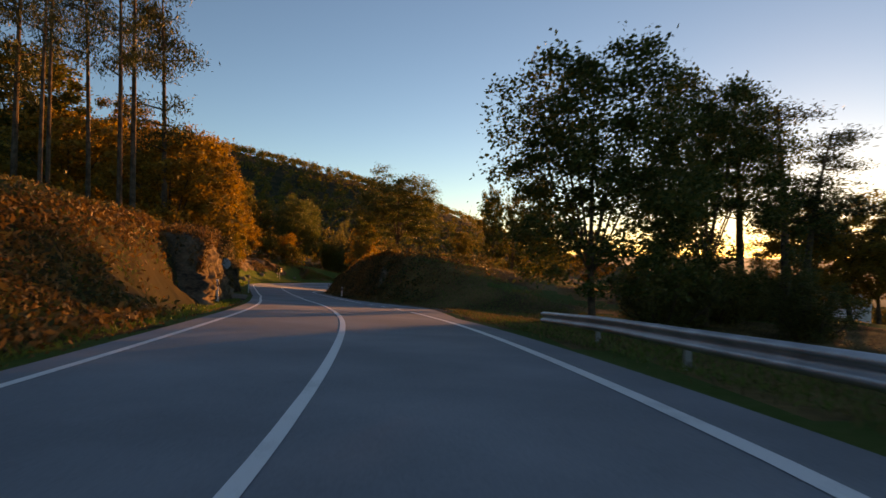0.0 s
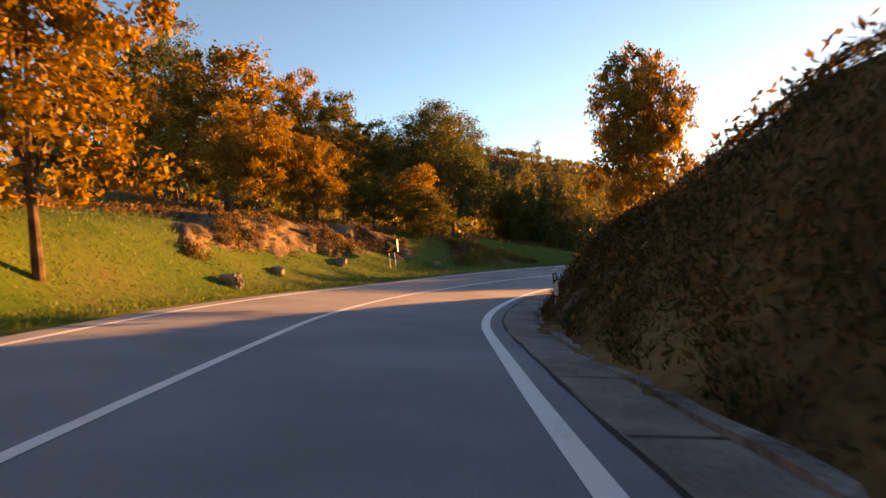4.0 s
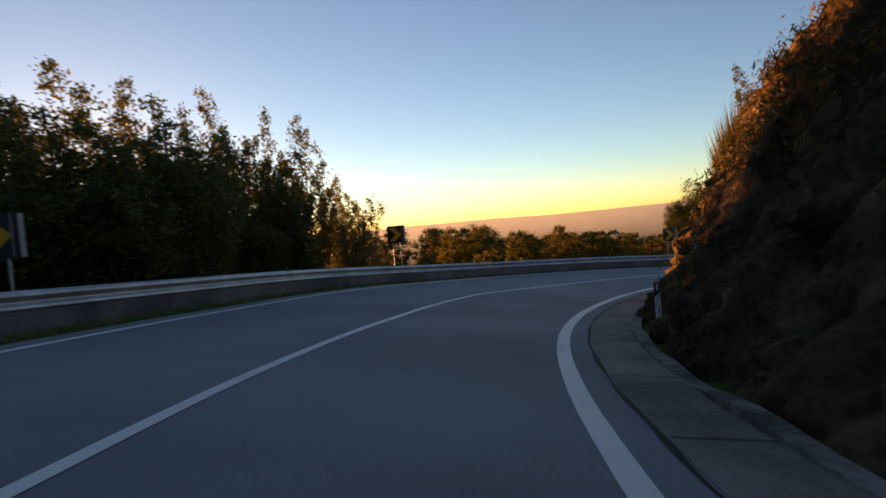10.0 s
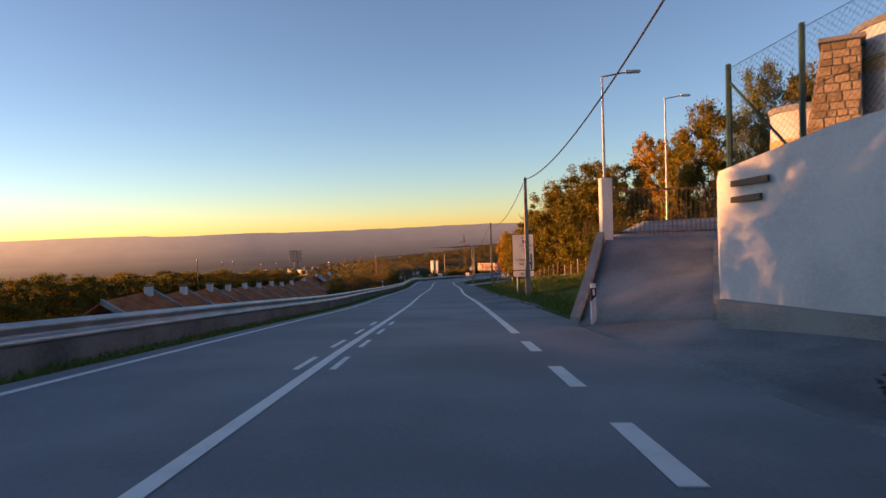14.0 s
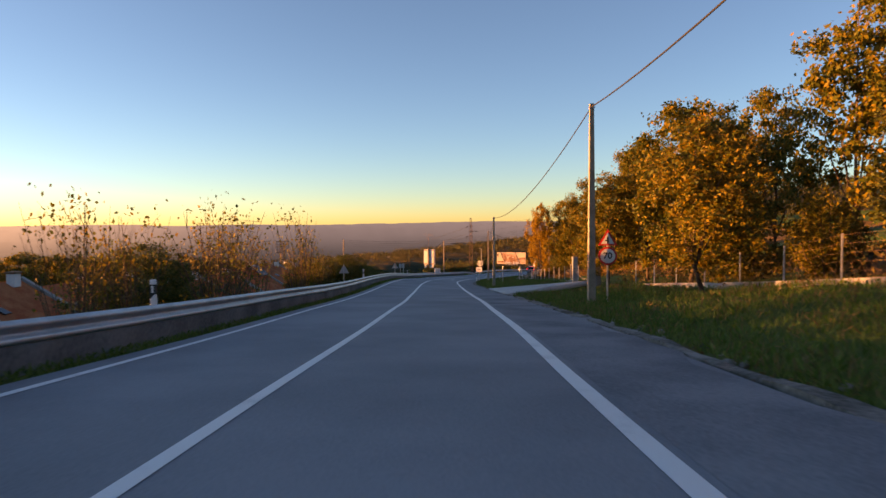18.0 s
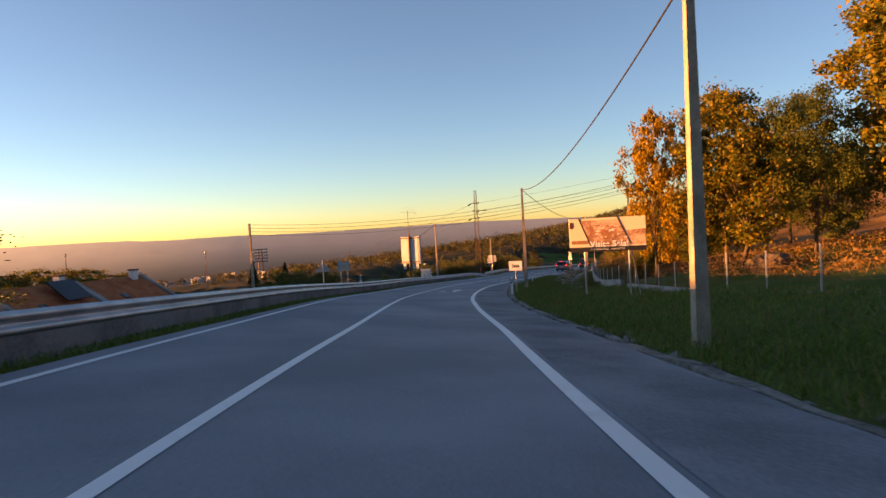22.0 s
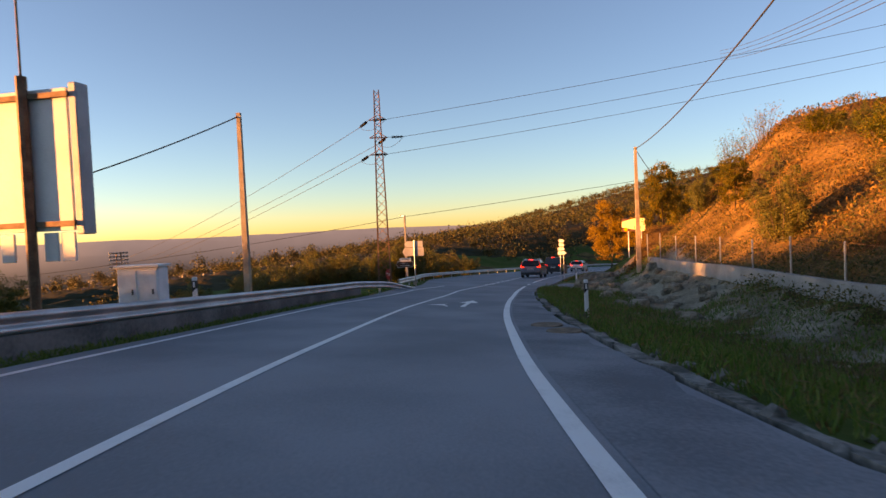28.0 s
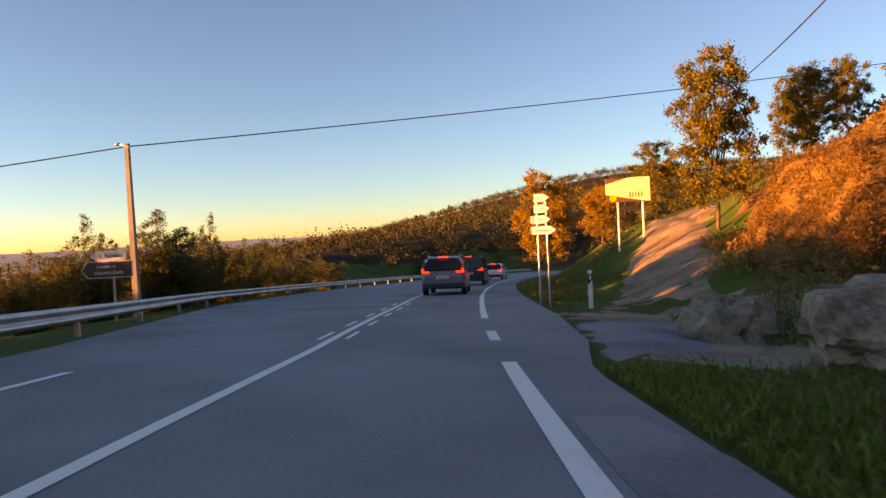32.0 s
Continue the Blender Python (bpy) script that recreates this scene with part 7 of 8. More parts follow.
def car(name, m, paint, label, L=4.7, Wd=1.9, H=1.65, body=None, cabin=None, wheel_r=.36, axles=(-1.45, 1.42), clear=.24, belt=1.02, rails=False, tail_z=.98):
    """y points to the front of the car."""
    t = thing(name, m, label, "car", "vehicles on the road")
    hw = Wd / 2
    bm = bmesh.new()
    loft(bm, [ring(y * L, clear + zb, zt, hw * a, hw * b) for y, zb, zt, a, b in body])
    part("body", bm, paint, t, smooth_it=False)
    bm = bmesh.new()
    loft(bm, [ring(y * L, belt - .05, zt, hw * a, hw * b, .06) for y, zt, a, b in cabin])
    part("cabin_glass", bm, GLASS, t, "dark tinted windows")
    mid = [c for c in cabin if c[1] > H - .16]
    bm = bmesh.new()
    loft(bm, [ring(y * L, zt - .05, zt + .015, hw * b * 1.0, hw * b * .94, .02) for y, zt, a, b in mid])
    part("roof", bm, paint, t)
    for sx in (-1, 1):
        for k, (y0, z0, y1, z1) in enumerate(((cabin[0][0] * L, belt, mid[0][0] * L, mid[0][1]), (.02, belt, 0.02, H - .03), (cabin[-1][0] * L, belt, mid[-1][0] * L, mid[-1][1]))):
            tube("roof_pillar", (sx * hw * .955, y0, z0), (sx * hw * .80, y1, z1 - .02), .035, paint, t, n=5)
    for sx in (-1, 1):
        for y in axles:
            w = thing("wheel", Matrix.Identity(4), "", "")
            w.parent = t
            for key_ in ("label", "category"):
                if key_ in w:
                    del w[key_]
            bm = bmesh.new()
            bmesh.ops.create_cone(bm, cap_ends=True, segments=24, radius1=wheel_r, radius2=wheel_r, depth=.22, matrix=Matrix.Rotation(radians(90), 4, "Y"))
            es = [e for e in bm.edges if len(e.link_faces) == 2 and e.calc_face_angle(0) > 1]
            bmesh.ops.bevel(bm, geom=es, offset=.035, segments=2, affect="EDGES")
            part("tyre", bm, RUBBER, w)
            bm = bmesh.new()
            bmesh.ops.create_cone(bm, cap_ends=True, segments=18, radius1=wheel_r * .64, radius2=wheel_r * .6, depth=.235, matrix=Matrix.Rotation(radians(90), 4, "Y"))
            part("rim", bm, CHROME, w)
            w.location = (sx * (hw - .12), y, wheel_r)
    yr, yf = -L / 2, L / 2
    bm = bmesh.new()
    box(bm, (Wd * .90, .12, .24), (0, yr + .05, clear + .17), bevel=.04)
    part("rear_skirt", bm, BLACK, t)
    plate("number_plate", .52, .11, (0, yr - .012, tail_z - .22), CREAM, t, .01, .02)
    for k in range(3):
        bm = bmesh.new()
        box(bm, (.1, .01, .06), (-.14 + .14 * k, yr - .028, tail_z - .22))
        part("plate_mark", bm, BLACK, t)
    for sx in (-1, 1):
        bm = bmesh.new()
        box(bm, (.30, .12, .06), (sx * (hw - .24), yr + .045, tail_z), bevel=.02)
        box(bm, (.07, .13, .16), (sx * (hw - .11), yr + .08, tail_z + .06), Matrix.Rotation(radians(sx * -9), 4, "Y"), bevel=.015)
        part("tail_light", bm, TAIL, t, "red tail light")
        bm = bmesh.new()
        box(bm, (.045, .12, .36), (sx * (hw - .135), yr + .15, tail_z + .28), Matrix.Rotation(radians(sx * -12), 4, "Y"), bevel=.012)
        part("upper_tail_light", bm, RED, t, "dark red lamp strip on the pillar")
        bm = bmesh.new()
        box(bm, (.34, .12, .12), (sx * (hw - .26), yf - .06, .62), bevel=.03)
        part("head_light", bm, GLASS, t)
        bm = bmesh.new()
        box(bm, (.2, .1, .14), (sx * (hw + .08), .62, belt + .06), bevel=.03)
        part("mirror", bm, paint, t)
        tube("exhaust", (sx * .55, yr - .02, clear + .02), (sx * .55, yr + .2, clear + .02), .04, CHROME, t)
        if rails:
            tube("roof_rail", (sx * hw * .74, -L * .36, H + .035), (sx * hw * .76, L * .12, H + .035), .02, CHROME, t, n=5)
    bm = bmesh.new()
    box(bm, (.42, .04, .035), (0, mid[0][0] * L - .06, H - .035))
    part("brake_light", bm, TAIL, t)
    bm = bmesh.new()
    box(bm, (.5, .05, .2), (0, yf - .01, .62), bevel=.03)
    part("grille", bm, BLACK, t)
    return t


def paint(name, c, rough=.28):
    m = plain(name, c, rough, .1)
    m.node_tree.nodes["Principled BSDF"].inputs["Coat Weight"].default_value = .3
    return m


SUV_BODY = [(-.5, .22, .80, .84, .82), (-.485, .12, 1.02, .93, .90), (-.44, .02, 1.05, .98, .95), (-.2, 0, 1.04, 1.0, .97), (.1, 0, 1.03, 1.0, .97), (.26, 0, 1.02, 1.0, .95), (.40, .02, .94, .97, .90), (.475, .08, .84, .90, .82), (.5, .2, .70, .80, .74)]
SUV_CAB = [(-.475, 1.08, .90, .84), (-.40, 1.56, .92, .72), (-.34, 1.63, .94, .74), (-.1, 1.66, .95, .76), (.06, 1.63, .95, .75), (.24, 1.08, .93, .82)]


def on_lane(s, d, back=False):
    p, q = on_road(s - .5, d, 0), on_road(s + .5, d, 0)
    f = (q - p).normalized() * (-1 if back else 1)
    side = (on_road(s, d + .5) - on_road(s, d - .5)).normalized() * (-1 if back else 1)
    z = side.cross(f).normalized()
    m = Matrix((side.to_4d(), f.to_4d(), z.to_4d(), (0, 0, 0, 1))).transposed()
    m[3] = (0, 0, 0, 1)
    m.translation = on_road(s, d, .004)
    return m


car("suv", on_lane(366.0, -.85), paint("grey_blue_paint", (0.130, 0.145, 0.170)), "grey sport utility car with lit red brake lights", 4.7, 1.9, 1.66, SUV_BODY, SUV_CAB, .37, rails=True)
VAN_BODY = [(-.5, .2, .90, .90, .90), (-.49, .1, 1.12, .97, .96), (-.3, 0, 1.14, 1.0, .98), (.2, 0, 1.12, 1.0, .97), (.36, 0, 1.06, .98, .94), (.47, .06, .92, .92, .84), (.5, .2, .75, .82, .76)]
VAN_CAB = [(-.492, 1.15, .95, .92), (-.47, 1.88, .93, .84), (-.2, 1.92, .94, .86), (.12, 1.90, .94, .85), (.32, 1.15, .93, .86)]
car("van", on_lane(380.5, -.75), paint("black_paint_car", (0.015, 0.016, 0.018)), "black people carrier with lit tail lights", 4.9, 1.92, 1.92, VAN_BODY, VAN_CAB, .34, tail_z=1.0)
HAT_BODY = [(-.5, .2, .72, .82, .80), (-.485, .12, .94, .92, .88), (-.42, .02, .97, .98, .93), (.0, 0, .96, 1.0, .96), (.26, 0, .93, .99, .93), (.42, .02, .82, .94, .86), (.5, .16, .62, .78, .72)]
HAT_CAB = [(-.47, 1.0, .88, .82), (-.38, 1.42, .9, .72), (-.1, 1.48, .92, .74), (.04, 1.45, .92, .73), (.24, .98, .92, .82)]
car("hatchback", on_lane(396.0, -.7), paint("white_paint_car", (0.62, 0.62, 0.61)), "white small hatchback further down the road", 4.1, 1.75, 1.49, HAT_BODY, HAT_CAB, .31, tail_z=.85, belt=.94)


def coupe(m):
    """A rounded three-box coupe; y points to its front."""
    t = thing("coupe", m, "old dark maroon coupe with lit headlights", "car", "vehicles on the road")
    body_paint = plain("maroon_paint", (0.055, 0.004, 0.008), .34)
    body_paint.node_tree.nodes["Principled BSDF"].inputs["Specular IOR Level"].default_value = .35
    hw, axles, arch, r = .855, (-1.30, 1.40), .355, .305
    deck = lambda y: float(key(y, (-2.21, .86), (-2.12, .945), (-1.9, .965), (-1.45, .965), (-1.0, .93), (.0, .905), (.80, .885), (1.35, .835), (1.80, .775), (2.08, .715), (2.17, .66), (2.21, .56)))
    wide = lambda y: hw * float(key(y, (-2.21, .86), (-2.14, .925), (-1.9, .965), (-1.2, .99), (.2, 1.0), (1.2, .99), (1.75, .955), (2.05, .905), (2.16, .85), (2.21, .79)))
    def sill(y):
        z = float(key(y, (-2.21, .34), (-2.1, .25), (-1.8, .21), (1.8, .19), (2.1, .20), (2.21, .28)))
        for a in axles:
            if abs(y - a) < arch:
                z = max(z, r + math.sqrt(arch * arch - (y - a) ** 2))
        return z
    def section(y):
        z0, z1, w = sill(y), deck(y), wide(y)
        waist = z1 - .17
        half = [(0, z1 + .035), (w * .45, z1 + .03), (w * .72, z1 + .012), (w * .87, z1 - .03), (w * .95, z1 - .085), (w * .985, max(waist, z0 + .02)), (w, max(min(waist - .12, .60), z0 + .015)), (w * .995, max(min(.42, waist - .2), z0 + .01)), (w * .965, z0), (w * .6, z0), (0, z0)]
        return [(x, y, z) for x, z in half] + [(-x, y, z) for x, z in half[-2:0:-1]]
    ys = sorted(set([round(-2.21 + 4.42 * k / 44, 3) for k in range(45)] + [round(a + arch * c, 3) for a in axles for c in (-1.001, -.98, -.92, -.8, -.6, -.3, 0, .3, .6, .8, .92, .98, 1.001)]))
    bm = bmesh.new()
    loft(bm, [section(y) for y in ys])
    part("body", bm, body_paint, t, smooth_it=True)
    bm = bmesh.new()
    box(bm, (1.30, 3.9, .42), (0, 0, .42), bevel=.05)
    part("underbody", bm, BLACK, t)
    # greenhouse: u runs along the car, v from the waist over the roof's middle line
    crown = ((-1.62, .93), (-1.30, 1.10), (-1.02, 1.255), (-.80, 1.325), (-.45, 1.365), (-.05, 1.36), (.16, 1.325), (.40, 1.20), (.66, 1.03), (.86, .90))
    def cabin(y, v):
        z1 = float(key(y, *crown))
        z0 = deck(y) - .04
        wb, wt = float(key(y, (-1.62, .66), (-1.0, .765), (.3, .775), (.86, .70))), float(key(y, (-1.62, .60), (-1.0, .575), (-.3, .59), (.16, .585), (.86, .66)))
        u = min(v / .5, 1)
        f = max((v - .5) / .5, 0)
        lean = (z1 - z0) / .45
        x = wb + (wb + (wt - wb) * min(lean, 1) - wb) * u
        x = x * math.cos(f * math.pi / 2) ** .55 if f > 0 else x
        return Vector((x, y, z0 + (z1 - .045 - z0) * u + .045 * math.sin(f * math.pi / 2) ** .8))
    vs = [k / 16 for k in range(17)]
    bm = bmesh.new()
    rings = []
    for k in range(33):
        y = -1.62 + 2.48 * k / 32
        a = [cabin(y, v) for v in vs]
        rings.append([tuple(q) for q in a] + [(-q.x, q.y, q.z) for q in a[-2::-1]])
    loft(bm, rings)
    part("cabin", bm, body_paint, t, smooth_it=True)
    def pane(name, y0, y1, v0, v1, both, label=""):
        for sx in ((-1, 1) if both else (1,)):
            bm = bmesh.new()
            grid = []
            for a in range(13):
                y = y0 + (y1 - y0) * a / 12
                row = [cabin(y, v0 + (v1 - v0) * b / 8) for b in range(9)]
                if not both:
                    row = row + [Vector((-q.x, q.y, q.z)) for q in row[-2::-1]]
                mid = Vector((0, -.4, .9))
                grid.append([bm.verts.new(tuple(Vector((q.x * sx, q.y, q.z)) + (Vector((q.x * sx, q.y, q.z)) - mid).normalized() * .008)) for q in row])
            for a in range(12):
                for b in range(len(grid[0]) - 1):
                    bm.faces.new((grid[a][b], grid[a + 1][b], grid[a + 1][b + 1], grid[a][b + 1]))
            bmesh.ops.recalc_face_normals(bm, faces=bm.faces)
            part(name, bm, GLASS, t, label, smooth_it=True)
    pane("windscreen", .19, .82, .56, 1.0, False, "dark raked windscreen")
    pane("rear_window", -1.52, -.92, .58, 1.0, False)
    pane("side_window", -.34, .62, .10, .46, True)
    pane("quarter_window", -1.16, -.40, .10, .46, True)
    for sx in (-1, 1):
        for y in axles:
            w = thing("wheel", Matrix.Identity(4), "", "")
            w.parent = t
            for key_ in ("label", "category"):
                if key_ in w:
                    del w[key_]
            bm = bmesh.new()
            bmesh.ops.create_cone(bm, cap_ends=True, segments=28, radius1=r, radius2=r, depth=.20, matrix=Matrix.Rotation(radians(90), 4, "Y"))
            es = [e for e in bm.edges if len(e.link_faces) == 2 and e.calc_face_angle(0) > 1]
            bmesh.ops.bevel(bm, geom=es, offset=.03, segments=2, affect="EDGES")
            part("tyre", bm, RUBBER, w)
            bm = bmesh.new()
            bmesh.ops.create_cone(bm, cap_ends=True, segments=24, radius1=r * .66, radius2=r * .66, depth=.204, matrix=Matrix.Rotation(radians(90), 4, "Y"))
            part("rim", bm, STEEL_RUST, w)
            bm = bmesh.new()
            for k in range(7):
                box(bm, (.214, .035, r * .52), (0, 0, 0), Matrix.Rotation(radians(k * 360 / 7), 4, "X") @ Matrix.Translation((0, 0, r * .34)))
            part("spokes", bm, CHROME, w)
            w.location = (sx * (hw - .115), y, r)
        for x, lit in ((.70, True), (.52, False)):
            bm = bmesh.new()
            bmesh.ops.create_uvsphere(bm, u_segments=14, v_segments=8, radius=.046, matrix=Matrix.Translation((sx * x, 2.135 - (.04 if lit else 0), .635)))
            part("head_light", bm, HEAD if lit else GLASS, t, "lit round headlight" if lit else "")
        bm = bmesh.new()
        box(bm, (.13, .16, .07), (sx * .735, 2.06, .505), Matrix.Rotation(radians(-sx * 25), 4, "Z"), bevel=.02)
        part("indicator", bm, AMBER, t, "amber front indicator")
        bm = bmesh.new()
        box(bm, (.17, .06, .055), (sx * .55, 2.155, .33), bevel=.02)
        part("fog_light", bm, CHROME, t)
        bm = bmesh.new()
        box(bm, (.19, .035, .15), (sx * .115, 2.205, .625), bevel=.03)
        q = part("grille", bm, CHROME, t, "chrome-rimmed grille opening")
        bm = bmesh.new()
        box(bm, (.15, .02, .115), (sx * .115, 2.222, .625), bevel=.02)
        part("grille_mesh", bm, BLACK, q)
        bm = bmesh.new()
        box(bm, (.17, .10, .115), (sx * .90, .50, .955), bevel=.035)
        part("mirror", bm, body_paint, t)
        bm = bmesh.new()
        box(bm, (.018, 1.85, .035), (sx * (hw + .002), .05, .50), bevel=.006)
        part("side_strip", bm, BLACK, t)
        bm = bmesh.new()
        box(bm, (.022, 1.85, .006), (sx * (hw + .004), .05, .521))
        part("chrome_strip", bm, CHROME, t)
        bm = bmesh.new()
        box(bm, (.025, .15, .025), (sx * (hw - .012), -.32, .745), bevel=.008)
        part("door_handle", bm, BLACK, t)
        bm = bmesh.new()
        box(bm, (.30, .06, .14), (sx * .58, -2.18, .72), bevel=.02)
        part("tail_light", bm, RED, t)
    for y, z, d0 in ((2.175, .43, .10), (-2.17, .45, .10)):
        bm = bmesh.new()
        box(bm, (1.46, d0, .055), (0, y, z), bevel=.02)
        part("bumper_strip", bm, BLACK, t)
    bm = bmesh.new()
    box(bm, (.9, .05, .09), (0, 2.175, .30), bevel=.02)
    part("air_intake", bm, BLACK, t)
    plate("number_plate", .50, .105, (0, 2.235, .475), GREY_BACK, t, .01, .02)
    for k in range(3):
        bm = bmesh.new()
        box(bm, (.1, .01, .06), (-.14 + .14 * k, 2.25, .475))
        part("plate_mark", bm, BLACK, t)
    for k, x in enumerate((-.22, .22)):
        tube("wiper", (x, .865, .93), (x + .42, .70, 1.005), .008, BLACK, t, n=4)
    return t


coupe(on_lane(135.5, -3.9, back=True))

for q in TEMPLATES:          # the patterns themselves stand among the far trees
    p = Vector((-140 + 9 * TEMPLATES.index(q), 40 - 6 * TEMPLATES.index(q), 0))
    p.z = float(ground_z(p.x, p.y)[0])
    q.matrix_world = Matrix.Translation(p)


# ---------- ground cover ----------
def scatter(name, n, region, mat, size, label, category, height=.3, up=1.5, slim=.3, clump=0, margin=.35):
    """Blades or leaves over stretches (s0, s1, d0, d1)."""
    pts = []
    area = [abs((r[1] - r[0]) * (r[3] - r[2])) for r in region]
    for r, a in zip(region, area):
        k = int(n * a / sum(area))
        s, d = rnd.uniform(r[0], r[1], k), r[2] + (r[3] - r[2]) * rnd.uniform(0, 1, k) ** 1.3
        if clump:
            j = rnd.integers(0, max(k // clump, 1), k)
            s, d = s[j] + rnd.normal(0, .35, k), d[j] + rnd.normal(0, .35, k)
        x0, y0, a0 = (np.interp(s, S, q) for q in (PX, PY, HD))
        off = np.where(r[2] > 0, edge_right(s), edge_left(s))
        dd = off + d
        pts.append(np.stack([x0 + dd * np.cos(a0), y0 + dd * np.sin(a0)], 1))
    c = np.concatenate(pts)
    s2, d2 = road_coords(c[:, 0], c[:, 1])
    ok = (d2 > edge_right(s2) + margin) | (d2 < edge_left(s2) - margin)
    for a, b, e, f in CLEAR:
        ok &= ~((s2 > a) & (s2 < b) & (d2 > e) & (d2 < f))
    c = c[ok]
    z = ground_z(c[:, 0], c[:, 1])
    c = np.column_stack([c, z + height * rnd.uniform(.1, 1, len(c)) ** (1.0 if height > .3 else .6)])
    v, f = quads(c, size, up, slim)
    ob = mesh_ob(name, v.tolist(), f.tolist(), mat)
    return tagged(ob, label, category, kind="stuff")


CLEAR = [(329, 341, 5.6, 8.6), (179.5, 190.4, 2, 7.2), (190.4, 194, 3.6, 7.6), (193, 206, 4.6, 12.5), (251, 264.7, 2, 8.6), (35, 46, -17, -4), (344, 352, 1.8, 4.6), (351, 358, 3, 7), (356, 363, 4.6, 9), (362, 370, 6.8, 12), (368, 380, 8.6, 15), (130, 176, 1, 3.6)]
scatter("grass", 190000, [(190.5, 350, .45, 7), (28, 50, 2, 9), (-5, 28, .8, 10), (88, 124, .4, 6)], GRASS, .062, "short green verge grass", "grass", .10, 2.0, .18)
scatter("grass", 60000, [(64, 118, -.5, -7), (-10, 34, -.5, -3), (120, 345, -.35, -1.0)], GRASS, .062, "short green verge grass", "grass", .10, 2.0, .18)
scatter("grass", 26000, [(141, 334, -.01, -.42)], GRASS, .06, "narrow strip of grass before the kerb", "grass", .10, 2.2, .16, margin=.0)
scatter("dry_grass", 60000, [(262, 340, 10, 18), (340, 366, 7, 16), (195, 250, 8, 18), (0, 26, 3, 30), (40, 70, 6, 16), (44, 96, .6, 7)], DRY_GRASS, .062, "dry straw-coloured grass", "grass", .22, 2.2, .14)
scatter("bracken", 110000, [(-20, 36, -2.5, -22), (46, 110, -6, -26), (264, 300, 10, 22), (300, 345, 9.5, 20), (345, 366, 5, 16), (345, 366, 5, 16), (150, 182, 2.4, 7), (165, 181, 2.0, 6), (46, 92, 1.0, 7), (40, 60, 1.8, 9)], BRACKEN, .085, "rusty brown bracken and low growth", "bracken", .45, .4, .4, clump=28)
# real bracken, but darker and denser to tone this bank down as shade
scatter("bracken", 60000, [(-14, 16, -1.0, -9), (10, 36, -3.0, -9)], BRACKEN_HERE, .085, "rusty bracken covering the roadside bank", "bracken", .3, .5, .4, clump=14)
scatter("scrub", 70000, [(110, 182, 2.6, 22), (120, 150, 2.6, 6), (205, 260, 9, 30), (366, 400, 6, 30), (120, 150, -6, -18), (60, 90, 5, 16), (40, 62, 2.2, 11)], SCRUB, .12, "dense green and brown scrub", "scrub", .9, .3, .45, clump=60)
scatter("scrub", 26000, [(-16, 16, -1.2, -9), (14, 36, -3.4, -12)], SCRUB, .085, "low dark scrub and heather on the bank", "scrub", .5, .4, .4, clump=34)
scatter("dry_grass", 40000, [(4, 46, .6, 16)], DRY_GRASS, .06, "dry brown grass over the knoll", "grass", .16, 2.0, .16, clump=16)
scatter("dry_grass", 46000, [(196, 344, .5, 7.5)], DRY_GRASS, .07, "tufts of longer straw in the verge", "grass", .2, 2.4, .12, clump=22)
scatter("grass", 60000, [(196, 344, .35, 7), (88, 124, .3, 5)], GRASS, .085, "longer uneven tufts of green grass", "grass", .22, 2.4, .13, clump=30)
scatter("bracken", 45000, [(50, 92, .15, 5.5)], BRACKEN_HERE, .05, "dead leaves and stalks over the earth bank", "bracken", .1, .5, .4)
scatter("grass", 36000, [(52, 92, .1, 5)], MOSS, .075, "dark green tufts on the earth bank", "grass", .16, 1.6, .16, clump=24)
rs = np.random.default_rng(77)
v, f = [], []
for k in range(2600):
    a, d = rs.uniform(290, 342), rs.uniform(5.4, 9.1)
    q = snap(a, d)
    r = .02 + .09 * rs.uniform(0, 1) ** 3
    o = len(v)
    w = [r * rs.uniform(.6, 1.3) for _ in range(6)]
    v += [(q.x + w[0], q.y, q.z + .3 * r), (q.x, q.y + w[1], q.z + .2 * r), (q.x - w[2], q.y, q.z + .3 * r), (q.x, q.y - w[3], q.z + .2 * r), (q.x + .2 * r, q.y, q.z + w[4] * .8), (q.x, q.y, q.z - .4 * r)]
    f += [(o + i, o + (i + 1) % 4, o + 4) for i in range(4)] + [(o + (i + 1) % 4, o + i, o + 5) for i in range(4)]
tagged(mesh_ob("loose_stones", v, f, GRANITE), "small loose stones on the bare sandy bank", "stones", kind="stuff")
scatter("dry_grass", 9000, [(290, 342, 3.2, 6.4)], DRY_GRASS, .06, "sparse straw tufts on the sandy bank", "grass", .14, 2.2, .14, clump=26)
scatter("scrub", 46000, [(310, 346, 6.2, 17)], SCRUB, .05, "low green and brown scrub over the sunlit slope", "scrub", .45, .4, .4, clump=70)
scatter("grass", 26000, [(334, 347, .15, 3.2)], GRASS, .05, "short grass beside the junction", "grass", .09, 2.0, .18, margin=.05)
scatter("dry_grass", 9000, [(334, 348, .1, 3.6)], DRY_GRASS, .045, "dry stalks in the grass beside the junction", "grass", .08, 1.4, .2, clump=12)
scatter("grass", 40000, [(347, 384, .25, 9)], GRASS, .06, "green grass on the bank above the bend", "grass", .12, 2.0, .18)
scatter("dry_grass", 30000, [(347, 384, .4, 10), (343, 352, 2.0, 5)], DRY_GRASS, .06, "dry stalks on the bank above the bend", "grass", .16, 2.0, .16, clump=14)
scatter("fallen_leaves", 5000, [(-20, 64, -.3, -1.4), (62, 120, .2, 1.2), (195, 340, .1, 1.2)], BRACKEN, .035, "scattered fallen leaves", "leaves", .02, 0, .7)


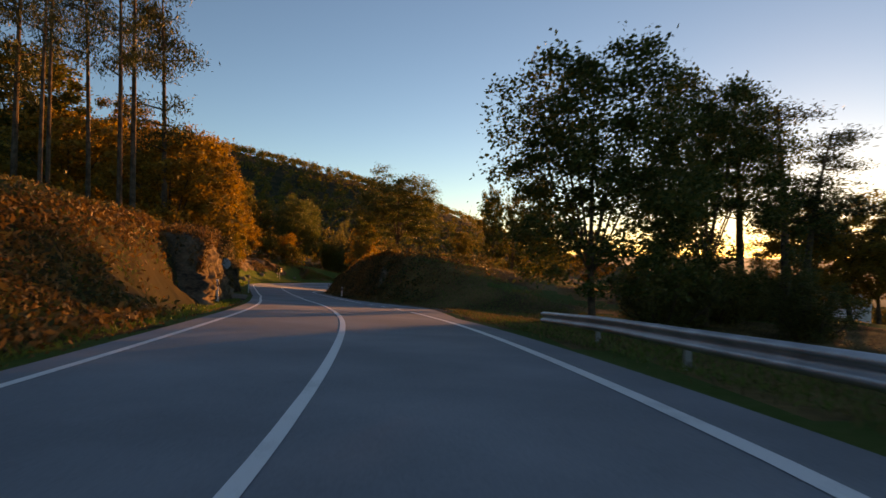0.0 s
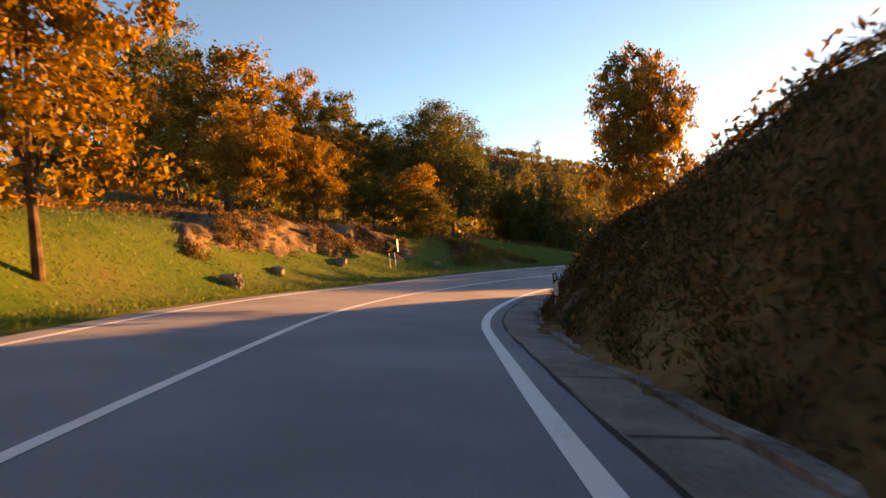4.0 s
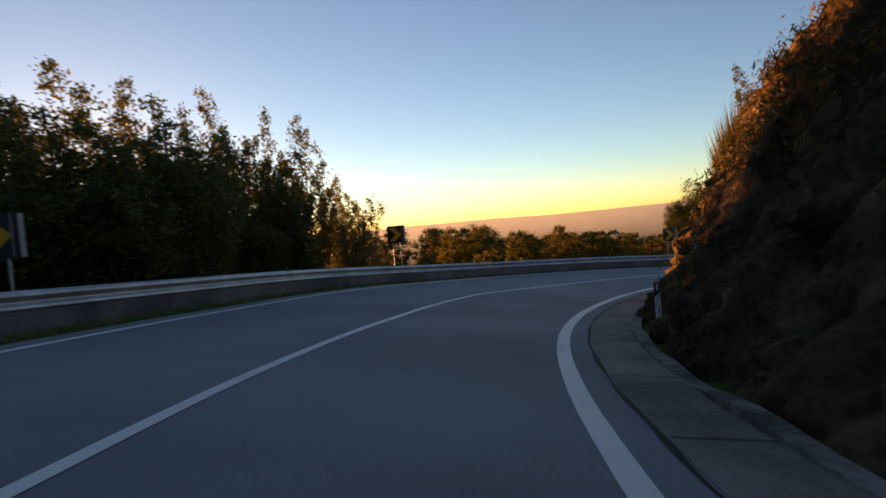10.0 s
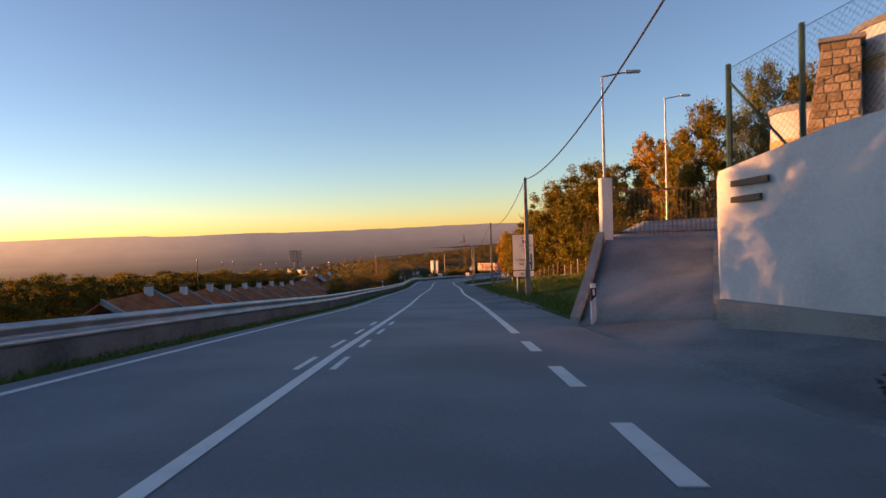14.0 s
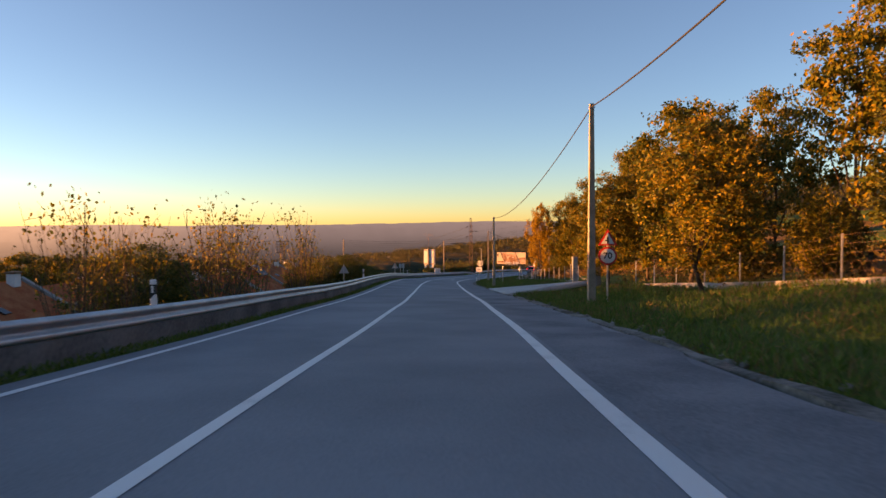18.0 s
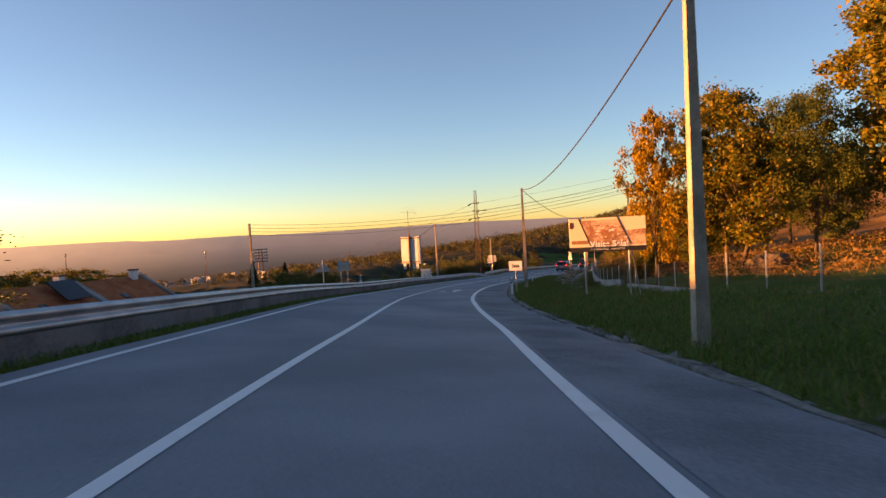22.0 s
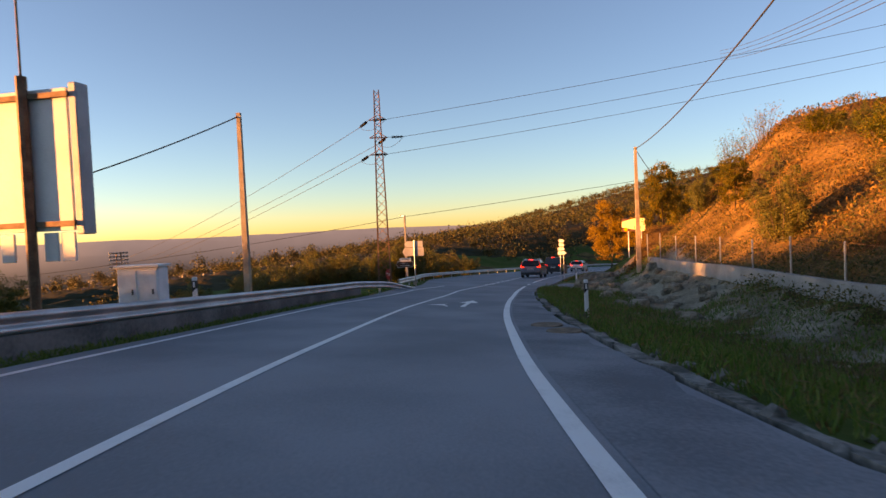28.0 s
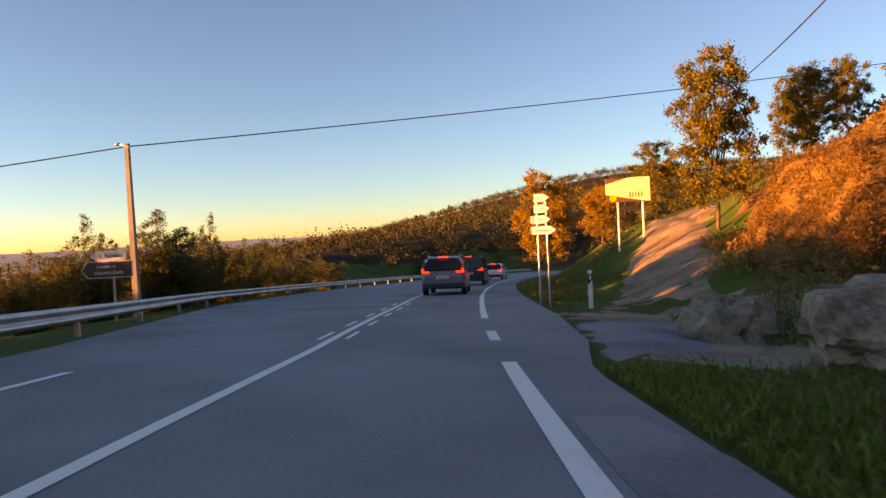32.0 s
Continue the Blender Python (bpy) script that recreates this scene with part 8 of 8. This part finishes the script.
def woods(name, n, boxes_, size, mat, label, height):
    c = np.concatenate([np.column_stack([rnd.uniform(b[0], b[1], b[4]), rnd.uniform(b[2], b[3], b[4])]) for b in boxes_])
    s2, d2 = road_coords(c[:, 0], c[:, 1])
    c = c[np.abs(d2) > 32]
    z = ground_z(c[:, 0], c[:, 1])
    crowns = np.column_stack([c, z + height * rnd.uniform(.5, .9, len(c))])
    r = rnd.uniform(.6, 1.3, len(c)) * height * .42
    pick = rnd.integers(0, len(c), n)
    q = crowns[pick] + rnd.normal(size=(n, 3)) * r[pick][:, None] * [.5, .5, .5]
    v, f = quads(q, size, .3, .6)
    ob = mesh_ob(name, v.tolist(), f.tolist(), mat)
    return tagged(ob, label, "woods", kind="stuff")


woods("far_woods", 90000, [(-420, 40, 170, 620, 620), (-260, -30, -40, 170, 260), (-60, 120, 190, 420, 160)], .6, LEAF_MIXED, "autumn woods on the hillside", 7)
woods("far_woods", 130000, [(-520, 220, 460, 900, 2400)], .9, LEAF_MIXED, "brown and green woods covering the hill", 8)
woods("far_woods", 50000, [(-420, -40, 60, 520, 330)], .5, LEAF_ORANGE, "rusty autumn woods on the hillside", 6.5)
woods("far_woods", 190000, [(230, 560, -620, -60, 3200)], .36, LEAF_FAR, "mixed woods on the far hill", 5)
woods("far_woods", 50000, [(250, 420, -140, 40, 200)], .2, LEAF_FAR, "dark trees below the road", 3.4)
woods("far_woods", 60000, [(150, 225, 40, 330, 500), (225, 420, 70, 330, 300)], .14, LEAF_FAR, "dark trees down in the valley", 2.4)

woods("far_woods", 60000, [(470, 700, -300, 560, 700)], .42, LEAF_FAR, "dark tree clumps down on the plain", 4.5)


def far_houses():
    bm = bmesh.new()
    for k in range(40):
        a, r = rnd.uniform(radians(-20), radians(75)), rnd.uniform(380, 690)
        if k % 2:
            a, r = radians(-8) + rnd.normal(0, .06), rnd.uniform(480, 700)
        x, y = 100 + r * math.cos(a), 60 + r * math.sin(a)
        z = float(ground_z(x, y)[0])
        w = rnd.uniform(4, 9)
        box(bm, (w, w * .8, rnd.uniform(3, 5)), (x, y, z + 1.5), Matrix.Rotation(rnd.uniform(0, 3), 4, "Z"))
    ob = part("far_village", bm, CONCRETE)
    return tagged(ob, "scattered pale houses out on the plain", "village", kind="stuff")


far_houses()


def rubble(name, n, s0, s1, lo, hi, label):
    bm = bmesh.new()
    for k in range(n):
        s = rnd.uniform(s0, s1)
        q = snap(s, float(edge_right(s)) + rnd.uniform(lo, hi))
        r = rnd.uniform(.03, .11)
        m = Matrix.Translation(q + Vector((0, 0, r * .3))) @ Matrix.Rotation(rnd.uniform(0, 6), 4, Vector(rnd.normal(size=3).tolist())) @ Matrix.Diagonal((r * rnd.uniform(.8, 1.7), r, r * .7, 1))
        bmesh.ops.create_icosphere(bm, subdivisions=1, radius=1, matrix=m)
    for v in bm.verts:
        v.co += Vector(rnd.normal(0, .008, 3).tolist())
    return tagged(part(name, bm, OLD_CONCRETE), label, "rubble", kind="stuff")


rubble("rubble", 420, 198, 336, .1, .8, "broken concrete and stones along the ditch")
